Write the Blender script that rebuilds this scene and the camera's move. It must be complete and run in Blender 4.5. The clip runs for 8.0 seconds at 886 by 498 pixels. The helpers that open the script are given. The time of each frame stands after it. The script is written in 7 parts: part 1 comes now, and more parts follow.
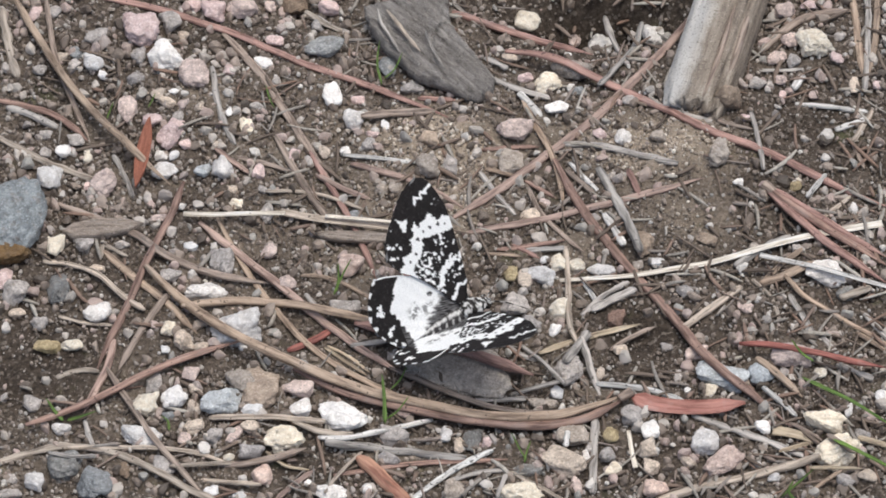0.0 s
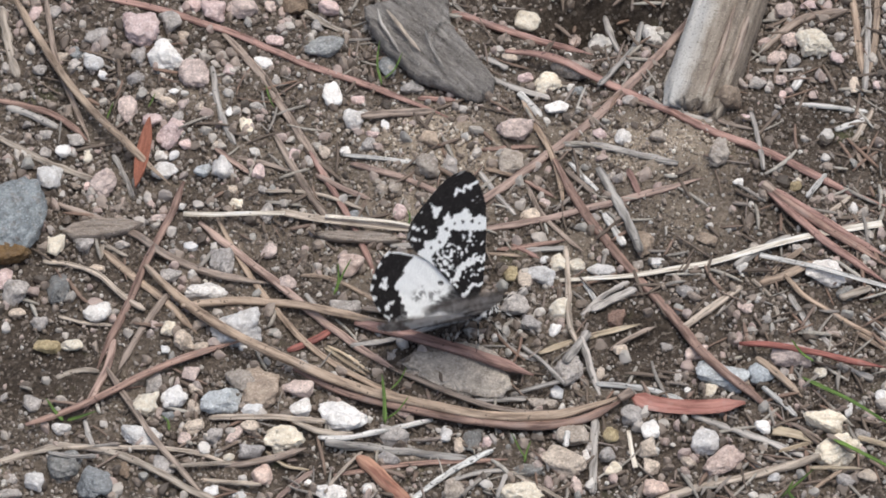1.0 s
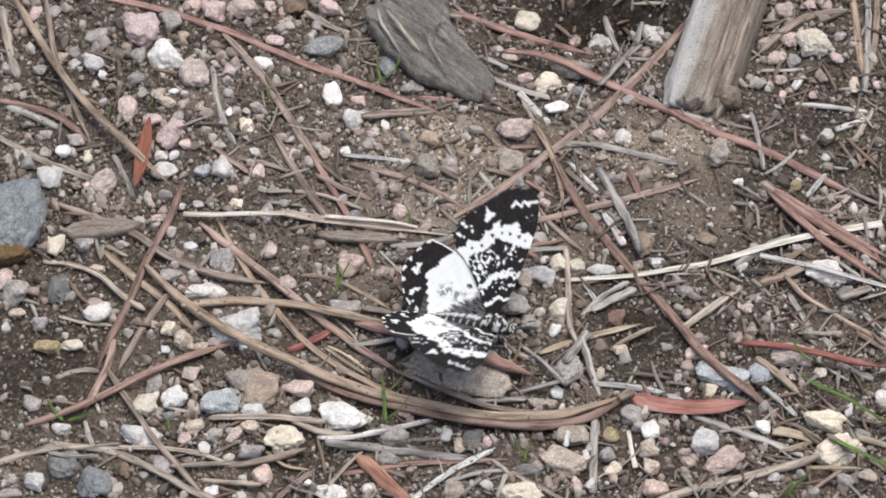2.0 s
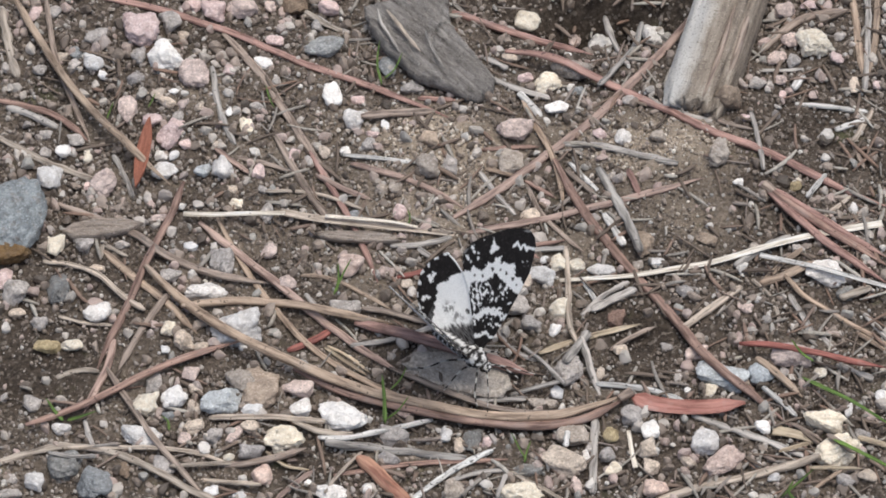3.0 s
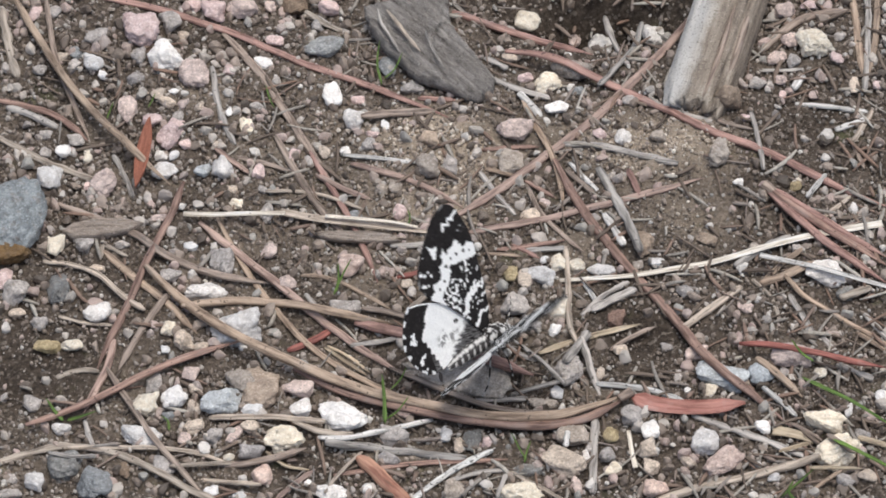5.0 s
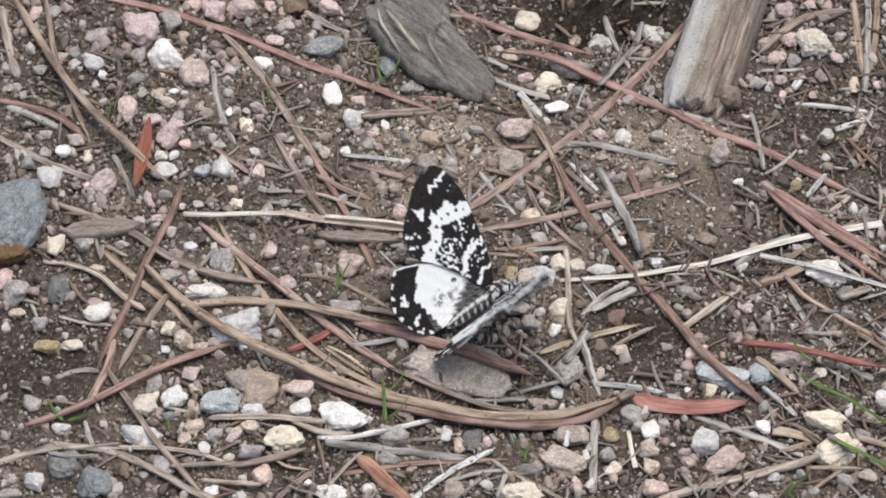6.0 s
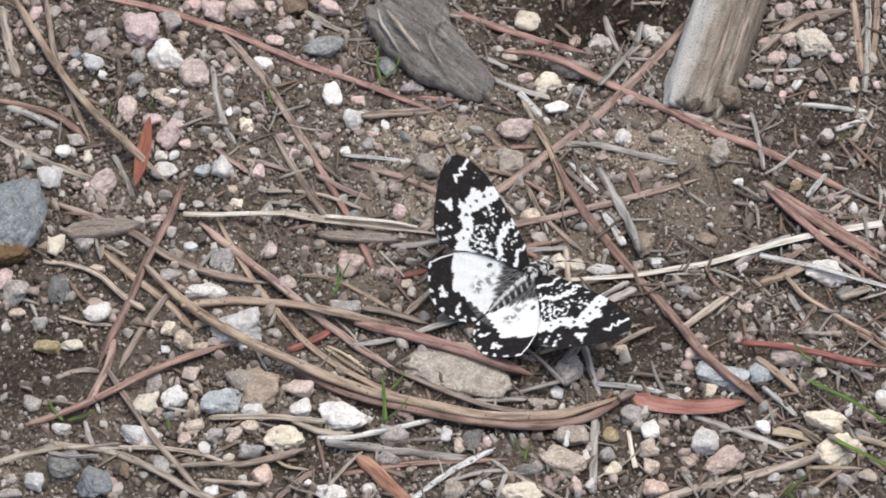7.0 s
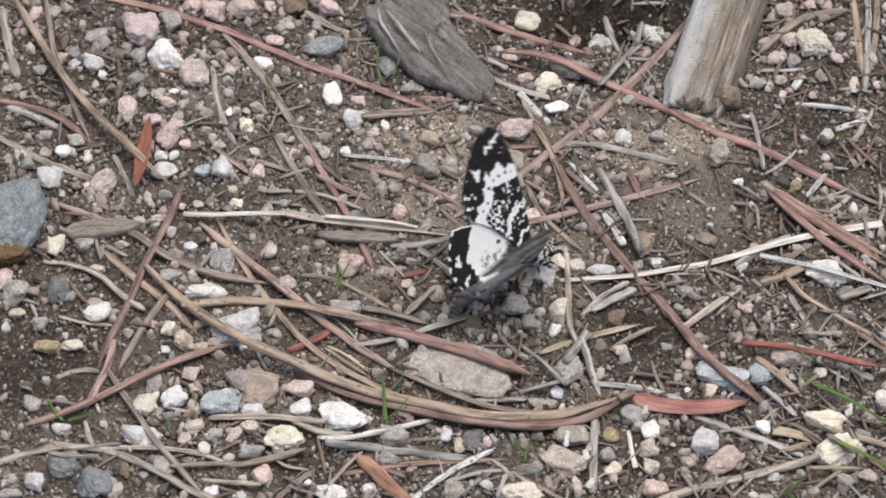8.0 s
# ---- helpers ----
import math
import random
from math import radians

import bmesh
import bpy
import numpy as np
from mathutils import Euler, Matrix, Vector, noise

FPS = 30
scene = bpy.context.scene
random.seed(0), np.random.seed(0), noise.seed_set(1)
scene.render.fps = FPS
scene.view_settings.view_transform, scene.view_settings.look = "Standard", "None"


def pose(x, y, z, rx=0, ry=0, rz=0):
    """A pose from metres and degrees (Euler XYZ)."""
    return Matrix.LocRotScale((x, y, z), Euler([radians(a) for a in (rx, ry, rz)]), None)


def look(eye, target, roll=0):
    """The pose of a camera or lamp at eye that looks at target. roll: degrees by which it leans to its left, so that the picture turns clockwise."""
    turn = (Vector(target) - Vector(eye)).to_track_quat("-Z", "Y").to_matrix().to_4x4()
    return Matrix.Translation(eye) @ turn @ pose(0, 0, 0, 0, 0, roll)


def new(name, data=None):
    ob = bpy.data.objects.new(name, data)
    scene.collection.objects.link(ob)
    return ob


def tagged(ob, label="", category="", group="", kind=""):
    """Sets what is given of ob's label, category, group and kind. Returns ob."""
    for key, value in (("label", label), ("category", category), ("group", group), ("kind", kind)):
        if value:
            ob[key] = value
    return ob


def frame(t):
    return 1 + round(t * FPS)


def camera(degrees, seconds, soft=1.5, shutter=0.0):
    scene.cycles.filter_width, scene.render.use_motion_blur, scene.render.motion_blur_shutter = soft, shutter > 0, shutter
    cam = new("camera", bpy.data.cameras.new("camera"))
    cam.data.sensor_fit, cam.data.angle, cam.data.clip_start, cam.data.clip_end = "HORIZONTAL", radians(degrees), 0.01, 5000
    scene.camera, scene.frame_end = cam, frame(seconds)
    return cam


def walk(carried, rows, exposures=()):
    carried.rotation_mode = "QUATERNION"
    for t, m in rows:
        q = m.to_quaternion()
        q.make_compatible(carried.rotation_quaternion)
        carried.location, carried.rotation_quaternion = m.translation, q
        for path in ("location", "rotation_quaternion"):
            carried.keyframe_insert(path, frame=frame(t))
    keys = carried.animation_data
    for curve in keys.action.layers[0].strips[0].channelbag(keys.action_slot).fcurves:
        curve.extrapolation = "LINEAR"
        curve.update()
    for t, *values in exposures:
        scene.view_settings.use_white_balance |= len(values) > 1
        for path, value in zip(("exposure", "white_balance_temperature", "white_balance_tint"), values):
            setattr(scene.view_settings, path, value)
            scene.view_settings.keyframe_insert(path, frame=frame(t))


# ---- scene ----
# ---- camera: a small tripod camera, zoomed in on a hand's width of ground ----
cam = camera(10.7, 8.0, soft=1.75, shutter=0.5)
EYE = (0.0, -0.4015, 0.4459)
walk(cam, [(0, look(EYE, (0, 0, 0))), (8, look(EYE, (0, 0, 0)))], exposures=((0, -0.06, 6180, 4), (8, -0.06, 6180, 4)))

# ---- light: thin overcast, a wide soft sun ----
SUN_UP, SUN_TURN = radians(80), radians(60)
world = bpy.data.worlds.new("sky")
scene.world = world
world.use_nodes = True
sky = world.node_tree.nodes.new("ShaderNodeTexSky")
sky.sky_type, sky.sun_disc = "NISHITA", False
sky.sun_elevation, sky.sun_rotation = SUN_UP, SUN_TURN
sky.air_density, sky.dust_density, sky.ozone_density = 1.0, 7.0, 1.0
world.node_tree.links.new(sky.outputs[0], world.node_tree.nodes["Background"].inputs[0])
world.node_tree.nodes["Background"].inputs[1].default_value = 0.15
sun = new("sun", bpy.data.lights.new("sun", "SUN"))
sun.data.energy, sun.data.angle, sun.data.color = 1.2, radians(50), (1.0, 0.94, 0.86)
sun.matrix_world = look((math.sin(SUN_TURN) * math.cos(SUN_UP), math.cos(SUN_TURN) * math.cos(SUN_UP), math.sin(SUN_UP)), (0, 0, 0))

MM = 0.001


# ---- materials ----
def nodes_of(name):
    m = bpy.data.materials.new(name)
    m.use_nodes = True
    nt = m.node_tree
    return m, nt, nt.nodes["Principled BSDF"]


def add(nt, kind, **values):
    n = nt.nodes.new(kind)
    for key, value in values.items():
        n.inputs[key].default_value = value
    return n


def ramp(nt, source, stops):
    n = nt.nodes.new("ShaderNodeValToRGB")
    while len(n.color_ramp.elements) < len(stops):
        n.color_ramp.elements.new(0.5)
    for e, (p, c) in zip(n.color_ramp.elements, stops):
        e.position, e.color = p, (*c, 1)
    nt.links.new(source, n.inputs[0])
    return n


def mixed(nt, factor, a, b, kind="MIX"):
    """Mix of two colours; a and b are sockets or colours, factor a socket or a number."""
    n = nt.nodes.new("ShaderNodeMix")
    n.data_type, n.blend_type = "RGBA", kind
    for socket, value in ((n.inputs[0], factor), (n.inputs[6], a), (n.inputs[7], b)):
        if isinstance(value, bpy.types.NodeSocket):
            nt.links.new(value, socket)
        elif isinstance(value, tuple):
            socket.default_value = (*value, 1)
        else:
            socket.default_value = value
    return n.outputs[2]


def coords(nt, scale=(1, 1, 1)):
    """Object coordinates in millimetres, shifted at random from thing to thing."""
    c = nt.nodes.new("ShaderNodeTexCoord")
    info = nt.nodes.new("ShaderNodeObjectInfo")
    mul = nt.nodes.new("ShaderNodeVectorMath")
    mul.operation = "MULTIPLY_ADD"
    mul.inputs[1].default_value = tuple(1000 * s for s in scale)
    shift = nt.nodes.new("ShaderNodeMath")
    shift.operation = "MULTIPLY"
    shift.inputs[1].default_value = 91.0
    nt.links.new(info.outputs["Random"], shift.inputs[0])
    nt.links.new(c.outputs["Object"], mul.inputs[0])
    nt.links.new(shift.outputs[0], mul.inputs[2])
    return mul.outputs[0], info.outputs["Random"]


def noise_of(nt, vector, scale, detail=4.0, rough=0.6):
    n = add(nt, "ShaderNodeTexNoise", Scale=scale, Detail=detail, Roughness=rough)
    nt.links.new(vector, n.inputs["Vector"])
    return n.outputs["Fac"]


def bumped(nt, bsdf, height, distance, strength=1.0):
    b = add(nt, "ShaderNodeBump", Strength=strength, Distance=distance)
    nt.links.new(height, b.inputs["Height"])
    nt.links.new(b.outputs[0], bsdf.inputs["Normal"])


def stone_material(name, low, high, speck, grain=2.2, rough=0.62, dirt=0.5, soil=(0.2, 0.165, 0.132)):
    """Granular stone: two colours in blotches, mineral specks, a thin film of soil, fine relief."""
    m, nt, bsdf = nodes_of(name)
    v, chance = coords(nt)
    blotch = ramp(nt, noise_of(nt, v, 0.6, 8.0, 0.78), [(0.36, tuple(0.85 * k for k in low)), (0.5, tuple(0.5 * (a + b) for a, b in zip(low, high))), (0.62, high)])
    cells = add(nt, "ShaderNodeTexVoronoi", Scale=grain)
    nt.links.new(v, cells.inputs["Vector"])
    split = nt.nodes.new("ShaderNodeSeparateColor")
    nt.links.new(cells.outputs["Color"], split.inputs[0])
    specks = ramp(nt, split.outputs[0], [(0.0, (0.9 * dirt,) * 3), (0.08, (0.6 * dirt,) * 3), (0.14, (0, 0, 0))])
    c = mixed(nt, specks.outputs[0], blotch.outputs[0], speck)
    light = ramp(nt, split.outputs[1], [(0.66, (0, 0, 0)), (0.95, (0.45, 0.45, 0.45))])
    c = mixed(nt, light.outputs[0], c, tuple(min(0.9, 1.3 * h + 0.05) for h in high))
    film = ramp(nt, noise_of(nt, v, 0.9, 5.0, 0.7), [(0.52, (0, 0, 0)), (0.72, (dirt, dirt, dirt))])
    c = mixed(nt, film.outputs[0], c, soil)
    shade = ramp(nt, chance, [(0.0, (0.95, 0.94, 0.96)), (1.0, (1.3, 1.25, 1.22))])
    c = mixed(nt, 1.0, c, shade.outputs[0], "MULTIPLY")
    nt.links.new(c, bsdf.inputs["Base Color"])
    bsdf.inputs["Roughness"].default_value = rough
    bsdf.inputs["Specular IOR Level"].default_value = 0.4
    bumped(nt, bsdf, noise_of(nt, v, 1.9, 8.0, 0.7), 0.0003, 1.0)
    return m


STONES = {
    "pink": ((0.495, 0.358, 0.334), (0.71, 0.572, 0.55), (0.246, 0.162, 0.151), "dull pink granite pebble"),
    "pinkgrey": ((0.375, 0.299, 0.272), (0.637, 0.532, 0.488), (0.144, 0.118, 0.12), "pinkish grey granite pebble"),
    "white": ((0.725, 0.708, 0.681), (0.821, 0.812, 0.795), (0.331, 0.298, 0.283), "chalk-white quartz pebble"),
    "pale": ((0.539, 0.514, 0.49), (0.734, 0.718, 0.697), (0.176, 0.162, 0.158), "pale grey granite pebble"),
    "grey": ((0.26, 0.242, 0.224), (0.478, 0.446, 0.426), (0.097, 0.09, 0.089), "dusty grey pebble"),
    "blue": ((0.143, 0.15, 0.154), (0.315, 0.33, 0.338), (0.083, 0.086, 0.09), "smooth blue-grey stone"),
    "paleblue": ((0.287, 0.31, 0.328), (0.529, 0.564, 0.586), (0.155, 0.16, 0.166), "pale bluish slab of stone"),
    "stained": ((0.115, 0.133, 0.144), (0.288, 0.32, 0.342), (0.072, 0.076, 0.079), "smooth blue-grey stone stained rust-brown"),
    "slate": ((0.119, 0.119, 0.117), (0.238, 0.242, 0.238), (0.068, 0.068, 0.068), "dark slate-grey pebble"),
    "tan": ((0.395, 0.326, 0.264), (0.635, 0.549, 0.459), (0.154, 0.128, 0.103), "tan sandstone pebble"),
    "tanpink": ((0.455, 0.334, 0.287), (0.681, 0.549, 0.484), (0.173, 0.128, 0.113), "tan and pink granite pebble"),
    "cream": ((0.654, 0.572, 0.447), (0.779, 0.72, 0.605), (0.254, 0.209, 0.156), "cream-coloured quartz pebble"),
    "ochre": ((0.247, 0.195, 0.105), (0.42, 0.352, 0.217), (0.112, 0.09, 0.053), "ochre-yellow pebble with a mossy film"),
    "amber": ((0.093, 0.053, 0.019), (0.187, 0.115, 0.047), (0.051, 0.03, 0.013), "amber-brown lump standing in for a stone's rust stain"),
    "brown": ((0.111, 0.081, 0.055), (0.23, 0.174, 0.128), (0.068, 0.051, 0.038), "earth-brown stone"),
    "sand": ((0.339, 0.261, 0.199), (0.536, 0.436, 0.343), (0.145, 0.116, 0.094), "reddish sandy pebble"),
    "sandgrey": ((0.255, 0.22, 0.188), (0.44, 0.392, 0.345), (0.119, 0.103, 0.093), "sandy grey pebble caked with soil"),
    "crumb": ((0.19, 0.147, 0.114), (0.323, 0.261, 0.204), (0.095, 0.076, 0.057), "crumbly lump of dried sandy soil"),
    "rust": ((0.153, 0.09, 0.068), (0.27, 0.18, 0.14), (0.081, 0.05, 0.041), "rough rust-brown bark crumb"),
    "flat": ((0.25, 0.222, 0.195), (0.437, 0.402, 0.359), (0.101, 0.094, 0.086), "broad flat grey-brown stone sunk in the soil"),
}
STONE_MATERIAL = {t: stone_material("stone_" + t, *v[:3], grain=4.2, dirt=0.32 if t in ("white", "cream", "pale", "pink") else 0.45, soil=(0.17, 0.095, 0.04) if t == "stained" else (0.2, 0.165, 0.132)) for t, v in STONES.items()}


def fibre_material(name, low, high, dark, rough=0.55, spots=0.0):
    """Dry plant fibre: streaks along the length, darker knots, bleached patches; palest streaks double as painted
    highlight lines.
    """
    m, nt, bsdf = nodes_of(name)
    uv = nt.nodes.new("ShaderNodeUVMap")
    info = nt.nodes.new("ShaderNodeObjectInfo")
    mul = nt.nodes.new("ShaderNodeVectorMath")
    mul.operation = "MULTIPLY_ADD"
    mul.inputs[1].default_value = (1.0, 1.0, 1.0)
    big = nt.nodes.new("ShaderNodeMath")
    big.operation = "MULTIPLY"
    big.inputs[1].default_value = 57.0
    nt.links.new(info.outputs["Random"], big.inputs[0])
    nt.links.new(uv.outputs[0], mul.inputs[0])
    nt.links.new(big.outputs[0], mul.inputs[2])
    stretch = add(nt, "ShaderNodeMapping", Scale=(0.22, 7.0, 1.0))
    nt.links.new(mul.outputs[0], stretch.inputs[0])
    streak = noise_of(nt, stretch.outputs[0], 1.0, 4.0, 0.6)
    along = add(nt, "ShaderNodeMapping", Scale=(0.22, 0.8, 1.0))
    nt.links.new(mul.outputs[0], along.inputs[0])
    patch = noise_of(nt, along.outputs[0], 1.0, 5.0, 0.65)
    c = ramp(nt, streak, [(0.28, dark), (0.4, tuple(1.1 * k for k in low)), (0.55, tuple(1.12 * k for k in high)), (0.72, tuple(min(0.85, 1.5 * h) for h in high))]).outputs[0]
    worn = ramp(nt, patch, [(0.3, (0.5, 0.5, 0.5)), (0.42, (0, 0, 0))])
    c = mixed(nt, worn.outputs[0], c, dark)
    bleach = ramp(nt, patch, [(0.58, (0, 0, 0)), (0.78, (0.55, 0.55, 0.55))])
    c = mixed(nt, bleach.outputs[0], c, tuple(0.5 * h + 0.24 for h in high))
    if spots:
        dots = add(nt, "ShaderNodeMapping", Scale=(2.2, 4.0, 1.0))
        nt.links.new(mul.outputs[0], dots.inputs[0])
        spot = ramp(nt, noise_of(nt, dots.outputs[0], 1.0, 2.0, 0.5), [(0.7 - 0.1 * spots, (0, 0, 0)), (0.74 - 0.1 * spots, (0.8, 0.8, 0.8))])
        c = mixed(nt, spot.outputs[0], c, tuple(0.35 * d for d in dark))
    shade = ramp(nt, info.outputs["Random"], [(0.0, (0.8, 0.8, 0.8)), (1.0, (1.15, 1.12, 1.1))])
    c = mixed(nt, 1.0, c, shade.outputs[0], "MULTIPLY")
    nt.links.new(c, bsdf.inputs["Base Color"])
    bsdf.inputs["Roughness"].default_value = rough
    bsdf.inputs["Specular IOR Level"].default_value = 0.35
    bumped(nt, bsdf, streak, 0.0002, 1.0)
    return m


FIBRES = {
    "red": ((0.17, 0.098, 0.083), (0.31, 0.195, 0.17), (0.1, 0.055, 0.045), 0.1, "reddish-brown dry pine needle lying across the gravel"),
    "redbrown": ((0.16, 0.098, 0.08), (0.3, 0.2, 0.165), (0.095, 0.058, 0.045), 0.3, "rust-brown dry pine needle lying on the litter"),
    "darkred": ((0.13, 0.045, 0.037), (0.24, 0.09, 0.075), (0.07, 0.025, 0.022), 0.0, "dark red dry needle half under others"),
    "tan": ((0.2, 0.147, 0.11), (0.37, 0.285, 0.22), (0.12, 0.082, 0.056), 0.3, "tan dry pine needle with dark flecks"),
    "pinkbrown": ((0.19, 0.13, 0.11), (0.34, 0.25, 0.215), (0.12, 0.083, 0.07), 0.2, "faded pinkish-brown pine needle lying on the soil"),
    "brown": ((0.15, 0.115, 0.095), (0.29, 0.235, 0.2), (0.085, 0.066, 0.055), 0.2, "weathered brown pine needle lying on the soil"),
    "tangrey": ((0.23, 0.19, 0.155), (0.42, 0.36, 0.305), (0.13, 0.105, 0.088), 0.2, "bleached grey-tan dry stem lying on the gravel"),
    "grey": ((0.19, 0.175, 0.165), (0.38, 0.355, 0.335), (0.11, 0.1, 0.093), 0.2, "weathered grey twig lying on the gravel"),
    "silver": ((0.34, 0.33, 0.32), (0.54, 0.53, 0.52), (0.14, 0.13, 0.125), 0.6, "silvery bleached sliver of dead wood"),
    "lichen": ((0.42, 0.41, 0.4), (0.64, 0.64, 0.63), (0.14, 0.13, 0.125), 1.1, "dead twig crusted with white lichen and black dots"),
    "straw": ((0.3, 0.235, 0.165), (0.46, 0.38, 0.28), (0.18, 0.14, 0.1), 0.2, "straw-coloured dry grass stalk"),
    "whitestraw": ((0.47, 0.42, 0.355), (0.68, 0.63, 0.56), (0.34, 0.28, 0.21), 0.1, "long bleached white straw with a frayed end"),
    "rust": ((0.22, 0.1, 0.072), (0.36, 0.21, 0.15), (0.14, 0.075, 0.05), 0.0, "broad orange-brown dry leaf scale"),
    "rustleaf": ((0.2, 0.082, 0.066), (0.31, 0.15, 0.125), (0.12, 0.05, 0.04), 0.0, "flat brick-red dried leaf scale lying on the gravel"),
    "green": ((0.07, 0.12, 0.025), (0.13, 0.21, 0.05), (0.05, 0.08, 0.02), 0.0, "small green grass blade sprouting from the soil"),
}
FIBRE_MATERIAL = {t: fibre_material("fibre_" + t, *v[:3], spots=v[3]) for t, v in FIBRES.items()}


def soil_material():
    """Dark soil with darker patches, pale sandy patches and mineral grains."""
    m, nt, bsdf = nodes_of("soil")
    c = nt.nodes.new("ShaderNodeTexCoord")
    mul = nt.nodes.new("ShaderNodeVectorMath")
    mul.operation = "SCALE"
    mul.inputs["Scale"].default_value = 1000
    nt.links.new(c.outputs["Object"], mul.inputs[0])
    v = mul.outputs[0]
    fine = noise_of(nt, v, 1.6, 8.0, 0.75)
    wide = noise_of(nt, v, 0.09, 5.0, 0.6)
    dark = ramp(nt, fine, [(0.34, (0.036, 0.027, 0.021)), (0.54, (0.142, 0.111, 0.088)), (0.72, (0.29, 0.24, 0.196))]).outputs[0]
    sand = ramp(nt, fine, [(0.3, (0.26, 0.205, 0.155)), (0.55, (0.46, 0.38, 0.3)), (0.72, (0.62, 0.54, 0.45))]).outputs[0]
    mask = nt.nodes.new("ShaderNodeAttribute")
    mask.attribute_name = "sand"
    dark = mixed(nt, ramp(nt, wide, [(0.35, (0.4, 0.4, 0.4)), (0.6, (0, 0, 0))]).outputs[0], dark, (0.055, 0.043, 0.035))
    col = mixed(nt, mask.outputs["Fac"], dark, sand)
    soil_dark = nt.nodes.new("ShaderNodeAttribute")
    soil_dark.attribute_name = "soil_dark"
    col = mixed(nt, soil_dark.outputs["Fac"], col, ramp(nt, fine, [(0.36, (0.02, 0.014, 0.01)), (0.56, (0.062, 0.046, 0.035)), (0.74, (0.15, 0.118, 0.092))]).outputs[0])
    moss = ramp(nt, noise_of(nt, v, 0.16, 6.0, 0.7), [(0.6, (0, 0, 0)), (0.72, (0.5, 0.5, 0.5))])
    col = mixed(nt, moss.outputs[0], col, (0.11, 0.125, 0.05))
    cells = add(nt, "ShaderNodeTexVoronoi", Scale=2.4)
    nt.links.new(v, cells.inputs["Vector"])
    split = nt.nodes.new("ShaderNodeSeparateColor")
    nt.links.new(cells.outputs["Color"], split.inputs[0])
    grain = ramp(nt, split.outputs[0], [(0.86, (0, 0, 0)), (0.94, (0.55, 0.55, 0.55))])
    col = mixed(nt, grain.outputs[0], col, (0.29, 0.25, 0.215))
    nt.links.new(col, bsdf.inputs["Base Color"])
    bsdf.inputs["Roughness"].default_value = 0.8
    bsdf.inputs["Specular IOR Level"].default_value = 0.3
    bumped(nt, bsdf, fine, 0.0005, 1.0)
    return m


SOIL = soil_material()


def grain_material(name, stops):
    """Loose mineral grains: every grain its own shade, from dark soil crumbs to quartz."""
    m, nt, bsdf = nodes_of(name)
    g = nt.nodes.new("ShaderNodeNewGeometry")
    c = ramp(nt, g.outputs["Random Per Island"], stops)
    v, chance = coords(nt)
    film = ramp(nt, noise_of(nt, v, 1.4, 5.0, 0.7), [(0.5, (0, 0, 0)), (0.72, (0.45, 0.45, 0.45))])
    col = mixed(nt, film.outputs[0], c.outputs[0], (0.21, 0.168, 0.138))
    nt.links.new(col, bsdf.inputs["Base Color"])
    bsdf.inputs["Roughness"].default_value = 0.42
    bumped(nt, bsdf, noise_of(nt, v, 5.0, 4.0, 0.7), 0.00012, 0.9)
    return m


GRAINS = grain_material("mineral_grains", [
    (0.0, (0.07, 0.055, 0.044)), (0.3, (0.23, 0.183, 0.15)), (0.5, (0.36, 0.295, 0.25)),
    (0.63, (0.5, 0.38, 0.345)), (0.74, (0.33, 0.32, 0.3)), (0.86, (0.52, 0.46, 0.41)), (0.95, (0.56, 0.51, 0.47)), (1.0, (0.7, 0.66, 0.62))])
SOIL_SAND = grain_material("soil_sand_grains", [
    (0.0, (0.07, 0.055, 0.044)), (0.35, (0.19, 0.152, 0.124)), (0.65, (0.3, 0.248, 0.21)), (0.85, (0.38, 0.335, 0.3)), (0.95, (0.48, 0.44, 0.4)), (1.0, (0.68, 0.64, 0.6))])
TAN_SAND = grain_material("tan_sand_grains", [
    (0.0, (0.26, 0.205, 0.16)), (0.35, (0.4, 0.325, 0.26)), (0.65, (0.52, 0.44, 0.36)), (0.85, (0.62, 0.54, 0.46)), (1.0, (0.85, 0.8, 0.73))])


def litter_material():
    """Crumbled plant litter: grey and brown fibres, each its own shade."""
    m, nt, bsdf = nodes_of("crumbled_litter")
    g = nt.nodes.new("ShaderNodeNewGeometry")
    c = ramp(nt, g.outputs["Random Per Island"], [
        (0.0, (0.09, 0.065, 0.05)), (0.3, (0.19, 0.145, 0.115)), (0.5, (0.24, 0.15, 0.11)),
        (0.7, (0.27, 0.245, 0.225)), (0.9, (0.36, 0.325, 0.28)), (1.0, (0.5, 0.465, 0.42))])
    v, chance = coords(nt)
    streak = noise_of(nt, v, 2.2, 5.0, 0.7)
    col = mixed(nt, ramp(nt, streak, [(0.45, (0, 0, 0)), (0.7, (0.6, 0.6, 0.6))]).outputs[0], c.outputs[0], (0.12, 0.095, 0.078))
    nt.links.new(col, bsdf.inputs["Base Color"])
    bsdf.inputs["Roughness"].default_value = 0.7
    bumped(nt, bsdf, streak, 0.00015, 0.8)
    return m


LITTER = litter_material()


